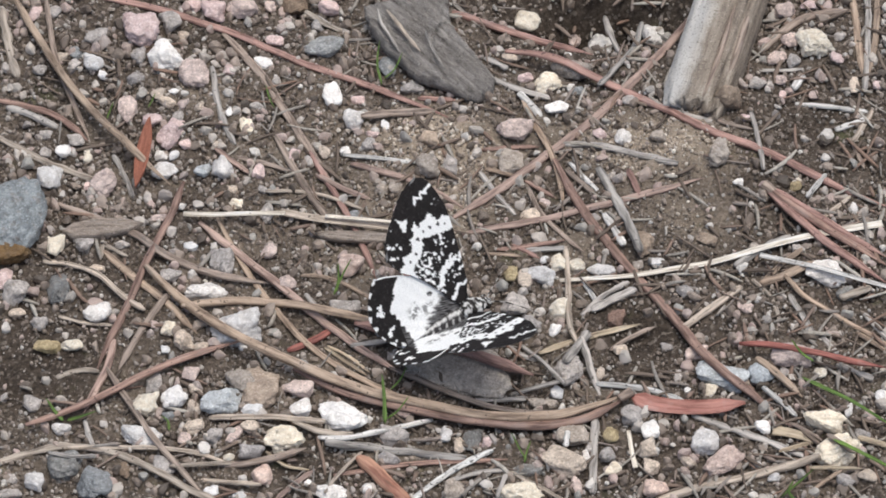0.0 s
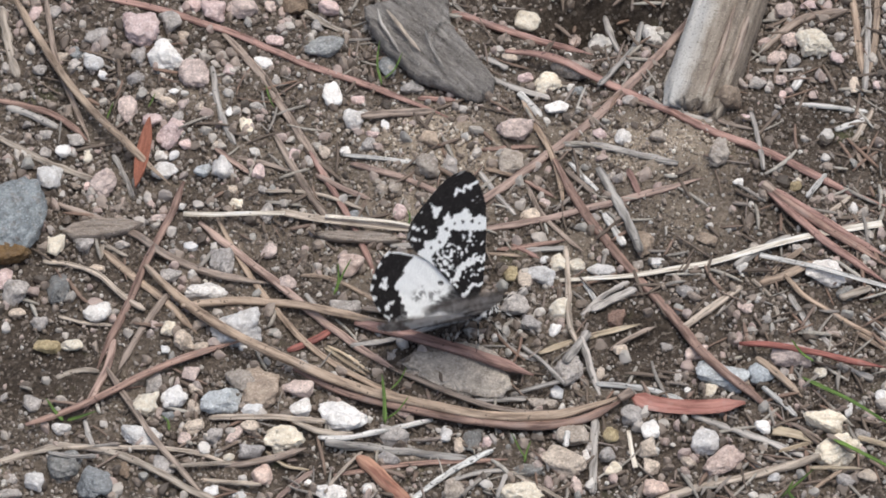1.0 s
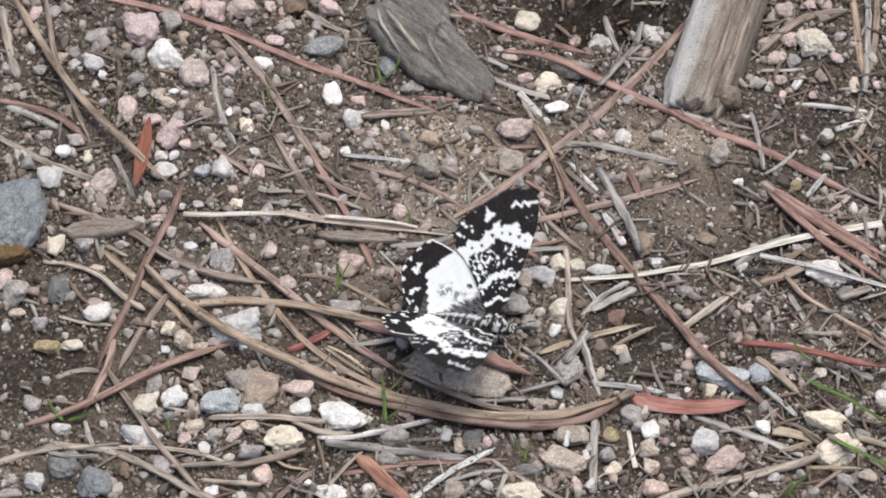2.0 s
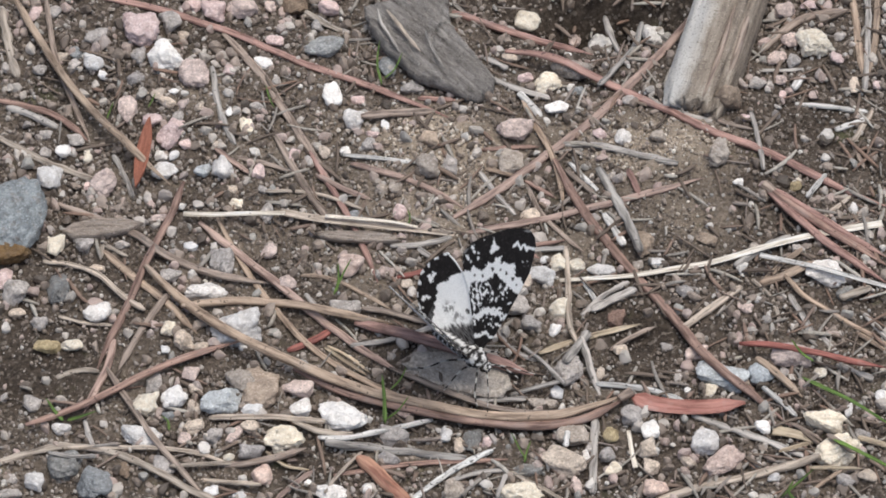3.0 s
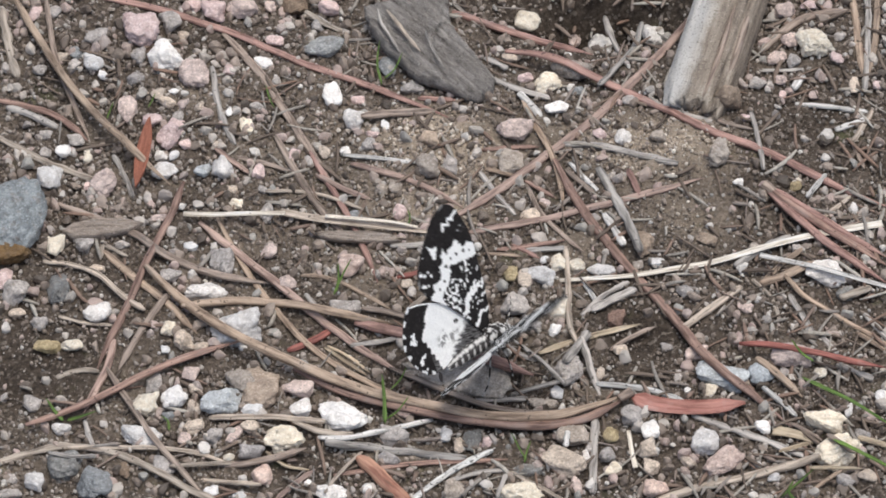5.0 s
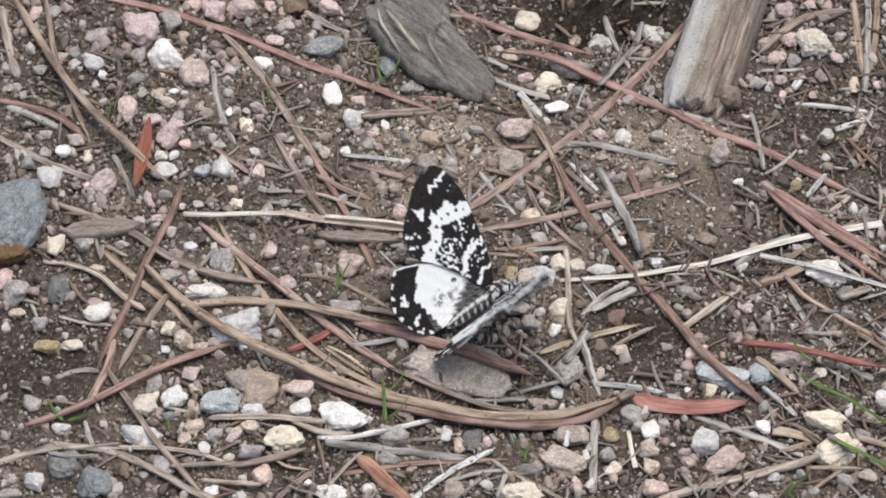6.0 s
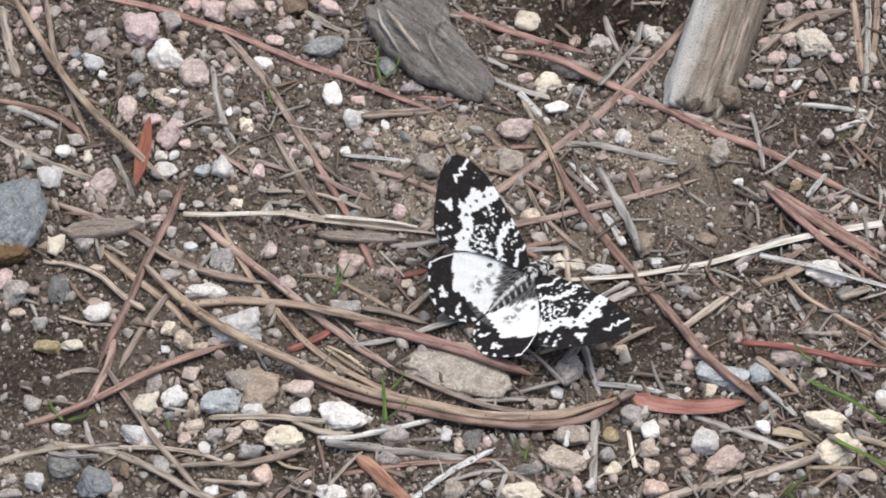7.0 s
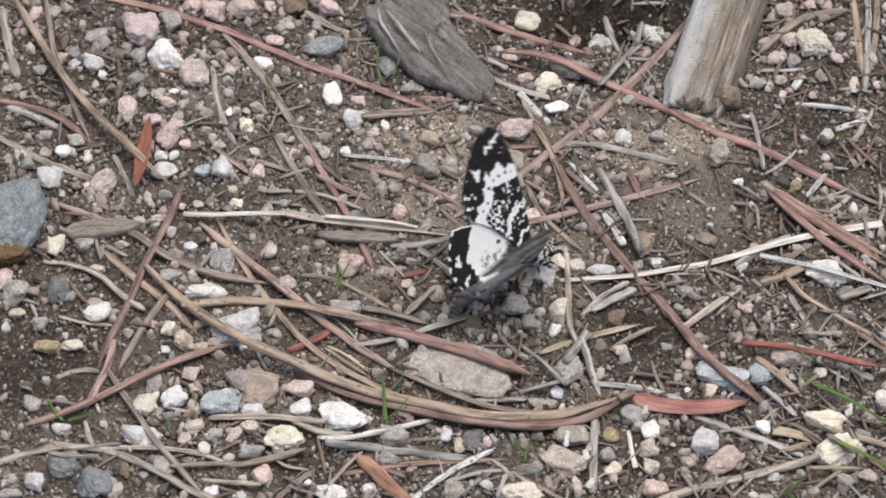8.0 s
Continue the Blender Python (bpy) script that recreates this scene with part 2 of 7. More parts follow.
def wood_material(name, low, high, dark, scale=(1.6, 0.12, 1.6), turn=0.0, side=None):
    """Weathered wood or bark: long grain, cracks, pale bloom."""
    m, nt, bsdf = nodes_of(name)
    v, chance = coords(nt)
    spin = add(nt, "ShaderNodeMapping", Rotation=(0, 0, radians(turn)))
    nt.links.new(v, spin.inputs[0])
    stretch = add(nt, "ShaderNodeMapping", Scale=scale)
    nt.links.new(spin.outputs[0], stretch.inputs[0])
    grain = noise_of(nt, stretch.outputs[0], 1.0, 7.0, 0.65)
    blotch = noise_of(nt, v, 0.35, 5.0, 0.65)
    c = ramp(nt, grain, [(0.34, dark), (0.46, low), (0.64, high)]).outputs[0]
    c = mixed(nt, ramp(nt, blotch, [(0.4, (0.65, 0.65, 0.65)), (0.6, (0, 0, 0))]).outputs[0], c, low)
    pale = ramp(nt, noise_of(nt, v, 1.8, 6.0, 0.7), [(0.62, (0, 0, 0)), (0.75, (0.5, 0.5, 0.5))])
    c = mixed(nt, pale.outputs[0], c, tuple(min(0.8, 1.3 * h) for h in high))
    flecks = ramp(nt, noise_of(nt, v, 4.5, 3.0, 0.7), [(0.6, (0, 0, 0)), (0.68, (0.6, 0.6, 0.6))])
    c = mixed(nt, flecks.outputs[0], c, tuple(min(0.8, 1.5 * h) for h in high))
    if side:  # silvered along one side, with the brighter light on it painted in
        place = nt.nodes.new("ShaderNodeTexCoord")
        apart = nt.nodes.new("ShaderNodeSeparateXYZ")
        nt.links.new(place.outputs["Object"], apart.inputs[0])
        shift = nt.nodes.new("ShaderNodeMath")
        shift.operation = "MULTIPLY_ADD"
        shift.inputs[1].default_value = -0.0022
        nt.links.new(blotch, shift.inputs[0])
        nt.links.new(apart.outputs[0], shift.inputs[2])
        span = nt.nodes.new("ShaderNodeMapRange")
        span.inputs[1].default_value, span.inputs[2].default_value = -0.0036, -0.0016
        span.inputs[3].default_value, span.inputs[4].default_value = 0.75, 0.0
        nt.links.new(shift.outputs[0], span.inputs[0])
        c = mixed(nt, span.outputs[0], c, side)
    pits = ramp(nt, noise_of(nt, v, 3.3, 3.0, 0.7), [(0.34, (0.8, 0.8, 0.8)), (0.43, (0, 0, 0))])
    c = mixed(nt, pits.outputs[0], c, dark)
    nt.links.new(c, bsdf.inputs["Base Color"])
    bsdf.inputs["Roughness"].default_value = 0.75
    bsdf.inputs["Specular IOR Level"].default_value = 0.25
    bumped(nt, bsdf, noise_of(nt, stretch.outputs[0], 2.5, 7.0, 0.7), 0.0004, 1.0)
    return m


DRIFTWOOD = wood_material("bleached_wood", (0.27, 0.225, 0.185), (0.5, 0.44, 0.375), (0.1, 0.08, 0.066), (0.8, 0.09, 0.8), side=(0.62, 0.61, 0.6))
BARK = wood_material("grey_bark", (0.2, 0.183, 0.172), (0.36, 0.335, 0.318), (0.085, 0.073, 0.067), (0.16, 1.5, 1.2), turn=46)
CHIP = wood_material("tan_chip", (0.32, 0.265, 0.225), (0.5, 0.43, 0.38), (0.18, 0.145, 0.12), (0.2, 1.6, 1.6))
ORANGE = wood_material("orange_leaf", (0.33, 0.13, 0.085), (0.45, 0.19, 0.13), (0.22, 0.085, 0.06), (0.1, 2.0, 2.0))


# ---- ground ----
def swell(x, y, cx, cy, sx, sy, h):
    return h * math.exp(-((x - cx) / sx) ** 2 - ((y - cy) / sy) ** 2)


def ground_height(x, y):
    """Height of the soil in millimetres at a place in millimetres: low waves, sandy mounds, a burrow."""
    z = 0.5 * math.sin(x * 0.11 + 1.3) * math.cos(y * 0.13 + 0.4) + 0.3 * math.sin(x * 0.27 + y * 0.19) + 0.25 * math.sin(y * 0.33 - x * 0.12 + 2)
    z += swell(x, y, 21, 45, 13, 6, -12) + swell(x, y, -20, 45, 5, 4, -3)
    z += swell(x, y, -1, 19, 7, 5, 1.2) + swell(x, y, 29, 18, 8, 5, 1.3) + swell(x, y, 32, 4, 10, 8, 1.0) + swell(x, y, 26, -13, 5, 4, -1.0)
    return z


def sandiness(x, y):
    """How sandy the soil is, from 0 to 1."""
    s = swell(x, y, -1, 19, 10, 6, 1.2) + swell(x, y, 29, 18, 11, 6, 1.1) + swell(x, y, 32, 4, 12, 8, 0.3) - swell(x, y, 21, 43, 16, 8, 1.0) - swell(x, y, 56, 26, 14, 14, 0.8) + swell(x, y, -8, 2, 14, 9, 0.3) + swell(x, y, -2, 8, 6, 5, 0.6)
    s += 0.5 * noise.noise((x * 0.09, y * 0.09, 4.0)) + 0.08 - 0.004 * max(0.0, x)
    return min(max(s, 0.0), 1.0)


def dark_soil(x, y):
    """Where the soil is darker, the hollow at the back included: from 0 to 1."""
    s = swell(x, y, 25, -14, 7, 6, 1.1) + swell(x, y, -50, -19, 11, 9, 0.9) + swell(x, y, 21, 43, 16, 8, 1.1) + swell(x, y, 47, 20, 9, 7, 0.7) + swell(x, y, -18, -37, 8, 5, 0.5) + swell(x, y, -51, 24, 8, 6, 0.6)
    return min(max(s + 0.3 * noise.noise((x * 0.15, y * 0.15, 8.0)), 0.0), 1.0)


def bareness(x, y):
    """Where the soil lies open, with few loose stones on it: from 0 to 1."""
    s = swell(x, y, -49, -22, 11, 7, 0.9) + swell(x, y, 25, -15, 8, 6, 1.0) + swell(x, y, 31, 7, 10, 10, 0.95) + swell(x, y, 21, 43, 14, 7, 1.0)
    s += swell(x, y, -1, 19, 8, 5, 0.8) + swell(x, y, 29, 18, 10, 5, 0.9) + swell(x, y, 44, 22, 8, 8, 0.5) + swell(x, y, -19, 1, 6, 5, 0.5)
    return min(s, 1.0)


def axis(inner, step, reach):
    """Even steps across the near ground, then ever wider ones to the horizon."""
    half = [k * step for k in range(int(inner / step) + 1)]
    grow = step
    while half[-1] < reach:
        grow *= 1.35
        half.append(half[-1] + grow)
    return [-v for v in reversed(half[1:])] + half


def make_ground():
    xs, ys = axis(64, 0.25, 900000), axis(52, 0.25, 900000)
    verts, mask, dark_mask = [], [], []
    for y in ys:
        for x in xs:
            near = abs(x) < 75 and abs(y) < 65
            z = ground_height(x, y)
            if near:
                z += 0.5 * noise.noise((x * 0.35, y * 0.35, 0)) + 0.45 * abs(noise.noise((x * 0.9, y * 0.9, 7))) + 0.32 * noise.noise((x * 1.9, y * 1.9, 3)) + 0.2 * noise.noise((x * 3.4, y * 3.4, 9)) - 0.1
            verts.append((x * MM, y * MM, z * MM))
            mask.append(sandiness(x, y) if near else 0.3)
            dark_mask.append(dark_soil(x, y) if near else 0.2)
    n = len(xs)
    faces = [(j * n + i, j * n + i + 1, (j + 1) * n + i + 1, (j + 1) * n + i) for j in range(len(ys) - 1) for i in range(n - 1)]
    me = bpy.data.meshes.new("ground")
    me.from_pydata(verts, [], faces)
    me.attributes.new("sand", "FLOAT", "POINT").data.foreach_set("value", mask)
    me.attributes.new("soil_dark", "FLOAT", "POINT").data.foreach_set("value", dark_mask)
    me.shade_smooth()
    me.materials.append(SOIL)
    return tagged(new("ground", me), "dark gritty forest soil with sandy patches", "ground", kind="structure")


make_ground()


# ---- makers of things ----
def finished(name, bm, material, smooth=True):
    me = bpy.data.meshes.new(name)
    bm.to_mesh(me)
    bm.free()
    if smooth:
        me.shade_smooth()
    me.materials.append(material)
    return me


def stone_points(level, seed, sharp, wobble, sides=(13, 19)):
    """A unit ball broken into a stone: random flat breaks with worn edges, lumps and pits. sharp: how crisp the edges are."""
    rng = random.Random(seed)
    bm = bmesh.new()
    bmesh.ops.create_icosphere(bm, subdivisions=level, radius=1)
    breaks = []
    for _ in range(rng.randint(*sides)):
        n = Vector((rng.gauss(0, 1), rng.gauss(0, 1), rng.gauss(0, 1))).normalized()
        breaks.append((n, rng.uniform(0.62, 1.0)))
    breaks += [(Vector(n), 1.0) for n in ((1, 0, 0), (-1, 0, 0), (0, 1, 0), (0, -1, 0), (0, 0, 1), (0, 0, -1))]
    off = Vector((rng.uniform(-50, 50), rng.uniform(-50, 50), rng.uniform(-50, 50)))
    for v in bm.verts:
        d = v.co.normalized()
        total = sum(max(0.0, d.dot(n) / k) ** sharp for n, k in breaks)
        p = d * total ** (-1 / sharp)
        k = 1 + wobble * (1.1 * noise.noise(p * 1.3 + off) + 0.7 * noise.noise(p * 3.1 + off) + 0.4 * noise.noise(p * 7.0 + off) + 0.22 * noise.noise(p * 15 + off))
        v.co = p * k
    return bm


COUNT = {"stone": 0, "needle": 0, "blade": 0}
COVERED = set()  # cells of the ground that needles and straws lie over


def pebble(tone, x, y, z, a, b, c, yaw):
    COUNT["stone"] += 1
    rough = tone in ("crumb", "rust", "amber", "cream", "sand")
    big = max(a, b)
    bm = stone_points(5 if big > 2.2 else 4, COUNT["stone"], 6 if tone in ("blue", "stained") else 8 if rough else 9, 0.24 if rough else 0.18)
    lo = [min(v.co[k] for v in bm.verts) for k in range(3)]
    hi = [max(v.co[k] for v in bm.verts) for k in range(3)]
    for v in bm.verts:
        v.co = Vector([((v.co[k] - lo[k]) / (hi[k] - lo[k]) * 2 - 1) * (a, b, c)[k] * MM for k in range(3)])
    ob = new("pebble" if tone not in ("crumb", "rust", "amber") else "soil_crumb", finished("pebble", bm, STONE_MATERIAL[tone]))
    ob.matrix_basis = pose(x * MM, y * MM, z * MM, 0, 0, yaw)
    size = "large " if big > 2.6 else "small " if big < 0.8 else ""
    return tagged(ob, size + STONES[tone][3] + ("" if tone == "flat" else " half sunk in the soil"), "stone", "pebbles on the soil")


def run_of(points, per):
    """A smooth line through the points, with its directions."""
    P = [Vector(p) * MM for p in points]
    P = [2 * P[0] - P[1], *P, 2 * P[-1] - P[-2]]
    line = []
    for i in range(1, len(P) - 2):
        a, b, c, d = P[i - 1:i + 3]
        for k in range(per):
            t = k / per
            line.append(0.5 * (2 * b + (c - a) * t + (2 * a - 5 * b + 4 * c - d) * t * t + (3 * b - a - 3 * c + d) * t ** 3))
    line.append(P[-2])
    return line


def swept(name, line, ring_at, material, closed_ends=True):
    """A skin round a line. ring_at(k, s) gives the section's (across, up) pairs at point k, s from 0 to 1 along it."""
    verts, uvs, rings, length = [], [], [], 0.0
    for k, p in enumerate(line):
        ahead = (line[min(k + 1, len(line) - 1)] - line[max(k - 1, 0)]).normalized()
        side = ahead.cross(Vector((0, 0, 1))).normalized()
        up = side.cross(ahead)
        if k:
            length += (p - line[k - 1]).length
        ring = ring_at(k, k / (len(line) - 1))
        rings.append(len(ring))
        for j, (across, high) in enumerate(ring):
            verts.append(p + side * across + up * high)
            uvs.append((length / MM, j / len(ring)))
    n = rings[0]
    faces = []
    for k in range(len(line) - 1):
        for j in range(n):
            faces.append((k * n + j, k * n + (j + 1) % n, (k + 1) * n + (j + 1) % n, (k + 1) * n + j))
    faces.append(tuple(range(n - 1, -1, -1)))
    faces.append(tuple(range((len(line) - 1) * n, len(line) * n)))
    me = bpy.data.meshes.new(name)
    me.from_pydata(verts, [], faces)
    me.shade_smooth()
    layer = me.uv_layers.new(name="UVMap")
    at = np.empty(len(me.loops), dtype=np.int32)
    me.loops.foreach_get("vertex_index", at)
    layer.data.foreach_set("uv", np.array(uvs, dtype=np.float32)[at].ravel())
    me.materials.append(material)
    return me


def needle(tone, width, points):
    """A dry needle or twig: half-round section with a groove on top, ragged thickness, worn ends."""
    COUNT["needle"] += 1
    rng = random.Random(700 + COUNT["needle"])
    line = run_of(points, 6)
    COVERED.update((int(p.x // (1.2 * MM)), int(p.y // (1.2 * MM))) for p in line)
    woody = tone in ("grey", "silver", "tangrey", "lichen")
    off, twist, dent = rng.uniform(0, 90), rng.uniform(-0.9, 0.9), rng.randint(2, 5)
    r = 1.06 * width * MM / 2

    def ring(k, s):
        end = min(1.0, 0.5 + 5 * s, 0.12 + 5 * (1 - s)) if not woody else min(1.0, 0.7 + 9 * s, 0.6 + 9 * (1 - s))
        w = r * end * (1 + (0.3 if woody else 0.12) * noise.noise((k * 0.35 + off, 0, 0)))
        out = []
        for j in range(14):
            a = 2 * math.pi * j / 14
            groove = 0.66 if j == dent else 0.85 if j in (dent - 1, dent + 1) else 1.0
            rag = 1 + (0.28 if woody else 0.1) * noise.noise((k * 0.2 + off, j * 1.7, 5))
            q = a + twist * s
            out.append((w * math.cos(q) * rag, w * 0.72 * math.sin(q) * rag * groove))
        return out

    for k, p in enumerate(line):
        p += Vector((noise.noise((k * 0.25, off, 1)), noise.noise((k * 0.25, off, 2)), 0.5 * noise.noise((k * 0.25, off, 3)))) * 0.1 * MM
    ob = new("twig" if woody else "pine_needle", swept("needle", line, ring, FIBRE_MATERIAL[tone]))
    return tagged(ob, FIBRES[tone][4], "twig" if woody else "pine needle", "dry litter")


def blade(tone, width, tip, points):
    """A flat straw or grass blade: a thin folded ribbon."""
    COUNT["blade"] += 1
    rng = random.Random(900 + COUNT["blade"])
    line = run_of(points, 6)
    COVERED.update((int(p.x // (1.2 * MM)), int(p.y // (1.2 * MM))) for p in line)
    off = rng.uniform(0, 90)
    fold = 0.22 if tone != "green" else 0.35

    def ring(k, s):
        w = (width + (tip - width) * s) * MM / 2
        if tone in ("rustleaf", "rust", "green"):
            w *= min(1.0, 0.25 + 6 * s, 0.2 + 5 * (1 - s))
        w *= 1 + 0.12 * noise.noise((k * 0.3 + off, 0, 0))
        t = max(0.07 * MM, 0.05 * w)
        return [(-w, w * fold), (-w * 0.5, w * fold * 0.35 - t * 0.2), (0, t * 0.3), (w * 0.5, w * fold * 0.4), (w, w * fold * 0.8),
                (w, w * fold * 0.8 - t), (w * 0.5, w * fold * 0.3 - t), (0, -t), (-w * 0.5, w * fold * 0.3 - t), (-w, w * fold - t)]

    kind = {"green": "grass_blade", "rust": "leaf_scale", "rustleaf": "dry_leaf"}.get(tone, "straw")
    ob = new(kind, swept(kind, line, ring, FIBRE_MATERIAL[tone]))
    return tagged(ob, FIBRES[tone][4], kind.replace("_", " "), "grass sprouts" if tone == "green" else "dry litter")


def sprout(*blades):
    """A tuft of young grass: its blades grow from one root."""
    root = Vector(blades[0][2][0]) * MM
    tuft = tagged(new("grass_sprout"), "small tuft of green grass sprouting from the soil", "grass", "grass sprouts")
    tuft.matrix_basis = Matrix.Translation(root)
    for wide, tip, points in blades:
        leaf = blade("green", wide, tip, points)
        leaf.parent = tuft
        leaf.matrix_basis = Matrix.Translation(-root)
        for key in ("category", "group"):
            del leaf[key]


def bundle(label, sheath, *needles):
    """Needles that still hang together in the papery sheath at their base."""
    whole = tagged(new("needle_bundle"), label, "pine needles", "dry litter")
    root = Vector(sheath[1]) * MM
    whole.matrix_basis = Matrix.Translation(root)
    made = [needle(*n) for n in needles]
    line = run_of(sheath[1:], 6)
    me = swept("sheath", line, lambda k, s: [(0.55 * sheath[0] * MM * (1 - 0.25 * s) * math.cos(a * math.pi / 5), 0.45 * sheath[0] * MM * (1 - 0.25 * s) * math.sin(a * math.pi / 5)) for a in range(10)], FIBRE_MATERIAL["brown"])
    made.append(tagged(new("sheath", me), "dull brown papery sheath round the base"))
    for ob in made:
        ob.parent = whole
        ob.matrix_basis = Matrix.Translation(-root)
        for key in ("category", "group"):
            if key in ob:
                del ob[key]


def plate(name, x, y, z, long, wide, thick, yaw, pitch, roll, material, label, category, seed, taper=0.2, ragged=0.1, bend=0.0, blunt=1.0):
    """A split plate of bark, chip or leaf: long axis along x, ragged ends, rounded edges, layered top."""
    rng = random.Random(seed)
    off = rng.uniform(0, 90)
    nx, ny = 80, 36
    bm = bmesh.new()
    grid = {}
    for side in (1, -1):
        for i in range(nx + 1):
            u = 2 * i / nx - 1
            for j in range(ny + 1):
                v = 2 * j / ny - 1
                w = wide / 2 * (1 - taper * abs(u) ** 2.2 * (1.0 if u > 0 else blunt)) * (1 + ragged * noise.noise((u * 2.5 + off, 3 if v > 0 else 9, 0)))
                l = long / 2 * (1 + ragged * (1.3 * noise.noise((v * 2.2 + off, 1 if u > 0 else 6, 0)) + 0.8 * noise.noise((v * 7 + off, 2 if u > 0 else 7, 0)) + 0.5 * noise.noise((v * 17 + off, 3 if u > 0 else 8, 0))) - 0.05 * v * v)
                edge = max(0.0, 1 - max(abs(u), abs(v)) ** 16) ** 0.5
                px, py = u * l, v * w
                relief = 0.45 * noise.noise((px * 0.12 + off, py * 0.9, 0)) + 0.35 * noise.noise((px * 0.5 + off, py * 1.8, 4)) + 0.2 * noise.noise((px * 1.6 + off, py * 2.6, 8))
                top = thick / 2 * edge * (1 + relief) if side > 0 else -thick / 2 * edge
                grid[side, i, j] = bm.verts.new((px * MM, py * MM, (top + bend * (u * u + 0.6 * v * v)) * MM))
    for side in (1, -1):
        for i in range(nx):
            for j in range(ny):
                q = [grid[side, i, j], grid[side, i + 1, j], grid[side, i + 1, j + 1], grid[side, i, j + 1]]
                bm.faces.new(q if side > 0 else q[::-1])
    bmesh.ops.remove_doubles(bm, verts=bm.verts, dist=0.01 * MM)
    ob = new(name, finished(name, bm, material))
    ob.matrix_basis = pose(x * MM, y * MM, z * MM, roll, pitch, yaw)
    return tagged(ob, label, category)


def wood_block(x, y, z, long, wide, high, yaw, pitch):
    """A broken length of bleached branch wood: split grooves along it, a jagged end; long axis along y."""
    bm = bmesh.new()
    ny, na = 60, 64
    rows = []
    for i in range(ny + 1):
        s = i / ny
        row = []
        for j in range(na):
            a = 2 * math.pi * j / na
            cx, cz = math.cos(a), math.sin(a)
            sx = math.copysign(abs(cx) ** 0.75, cx)
            sz = math.copysign(abs(cz) ** 0.8, cz)
            crack = noise.noise((sx * 3.1, sz * 1.2, s * 0.5))
            deep = 0.0
            for at, d in ((0.62, 0.2), (0.25, 0.13), (-0.3, 0.09)):
                deep += d * math.exp(-((sx - at - 0.05 * math.sin(s * 5)) / 0.05) ** 2) * (sz > 0)
            k = 1 + 0.1 * crack + 0.04 * noise.noise((sx * 9, sz * 4, s * 2)) - deep
            end = 1.0 + 0.05 * noise.noise((sx * 4, sz * 4, 8)) + 0.03 * noise.noise((sx * 12, sz * 9, 2))
            shrink = 1 - 0.12 * max(0.0, 1 - s * 14)
            row.append(bm.verts.new((sx * wide / 2 * k * shrink * MM, (s * long * 1.0 - 0.5 * long + (end - 1) * 40 * (1 - s)) * MM, sz * high / 2 * k * shrink * MM)))
        rows.append(row)
    for i in range(ny):
        for j in range(na):
            bm.faces.new((rows[i][j], rows[i][(j + 1) % na], rows[i + 1][(j + 1) % na], rows[i + 1][j]))
    for row in (rows[0], rows[-1]):
        c = bm.verts.new(sum((v.co for v in row), Vector()) / na + Vector((0, 0.4 * MM, 0)))
        for j in range(na):
            bm.faces.new((row[j], row[(j + 1) % na], c))
    bmesh.ops.recalc_face_normals(bm, faces=bm.faces)
    ob = new("branch_piece", finished("branch_piece", bm, DRIFTWOOD))
    ob.matrix_basis = pose(x * MM, y * MM, z * MM, pitch, 0, yaw)
    return tagged(ob, "bleached, split piece of a dead branch half buried in soil", "wood")


def scattered_grains(name, count, small, large, level, seed, label, sink, material, sandy=False):
    """Loose grains strewn over the near ground, joined into one mesh."""
    rng = np.random.default_rng(seed)
    shapes = []
    for k in range(8):
        bm = stone_points(level, 5000 + seed + k, 22, 0.08, (9, 13))
        bm.verts.ensure_lookup_table()
        shapes.append((np.array([v.co[:] for v in bm.verts]), np.array([[v.index for v in f.verts] for f in bm.faces])))
        bm.free()
    verts, faces, base = [], [], 0
    for _ in range(count):
        pts, tri = shapes[rng.integers(8)]
        x, y = rng.uniform(-64, 64), rng.uniform(-52, 52)
        if sandy and sandiness(x, y) < rng.uniform(0.25, 1.1):
            continue
        if not sandy and noise.noise((x * 0.13, y * 0.13, seed)) < rng.uniform(-0.75, 0.3):
            continue
        r = small + (large - small) * rng.random() ** 2.6
        if not sandy and r > 0.3 and rng.random() < bareness(x, y):
            continue
        if not sandy and rng.random() < 0.7 * dark_soil(x, y):
            continue
        if r > 0.3 and (int(x // 1.2), int(y // 1.2)) in COVERED:
            continue
        e = Euler(rng.uniform(0, 6.28, 3)).to_matrix()
        p = (pts * (r * rng.uniform(0.75, 1.2), r, r * rng.uniform(0.6, 0.9))) @ np.array(e)
        verts.append((p + (x, y, ground_height(x, y) + r * sink)) * MM)
        faces.append(tri + base)
        base += len(pts)
    me = bpy.data.meshes.new(name)
    me.from_pydata(np.concatenate(verts), [], np.concatenate(faces))
    me.materials.append(material)
    return tagged(new(name, me), label, "gravel", kind="stuff")


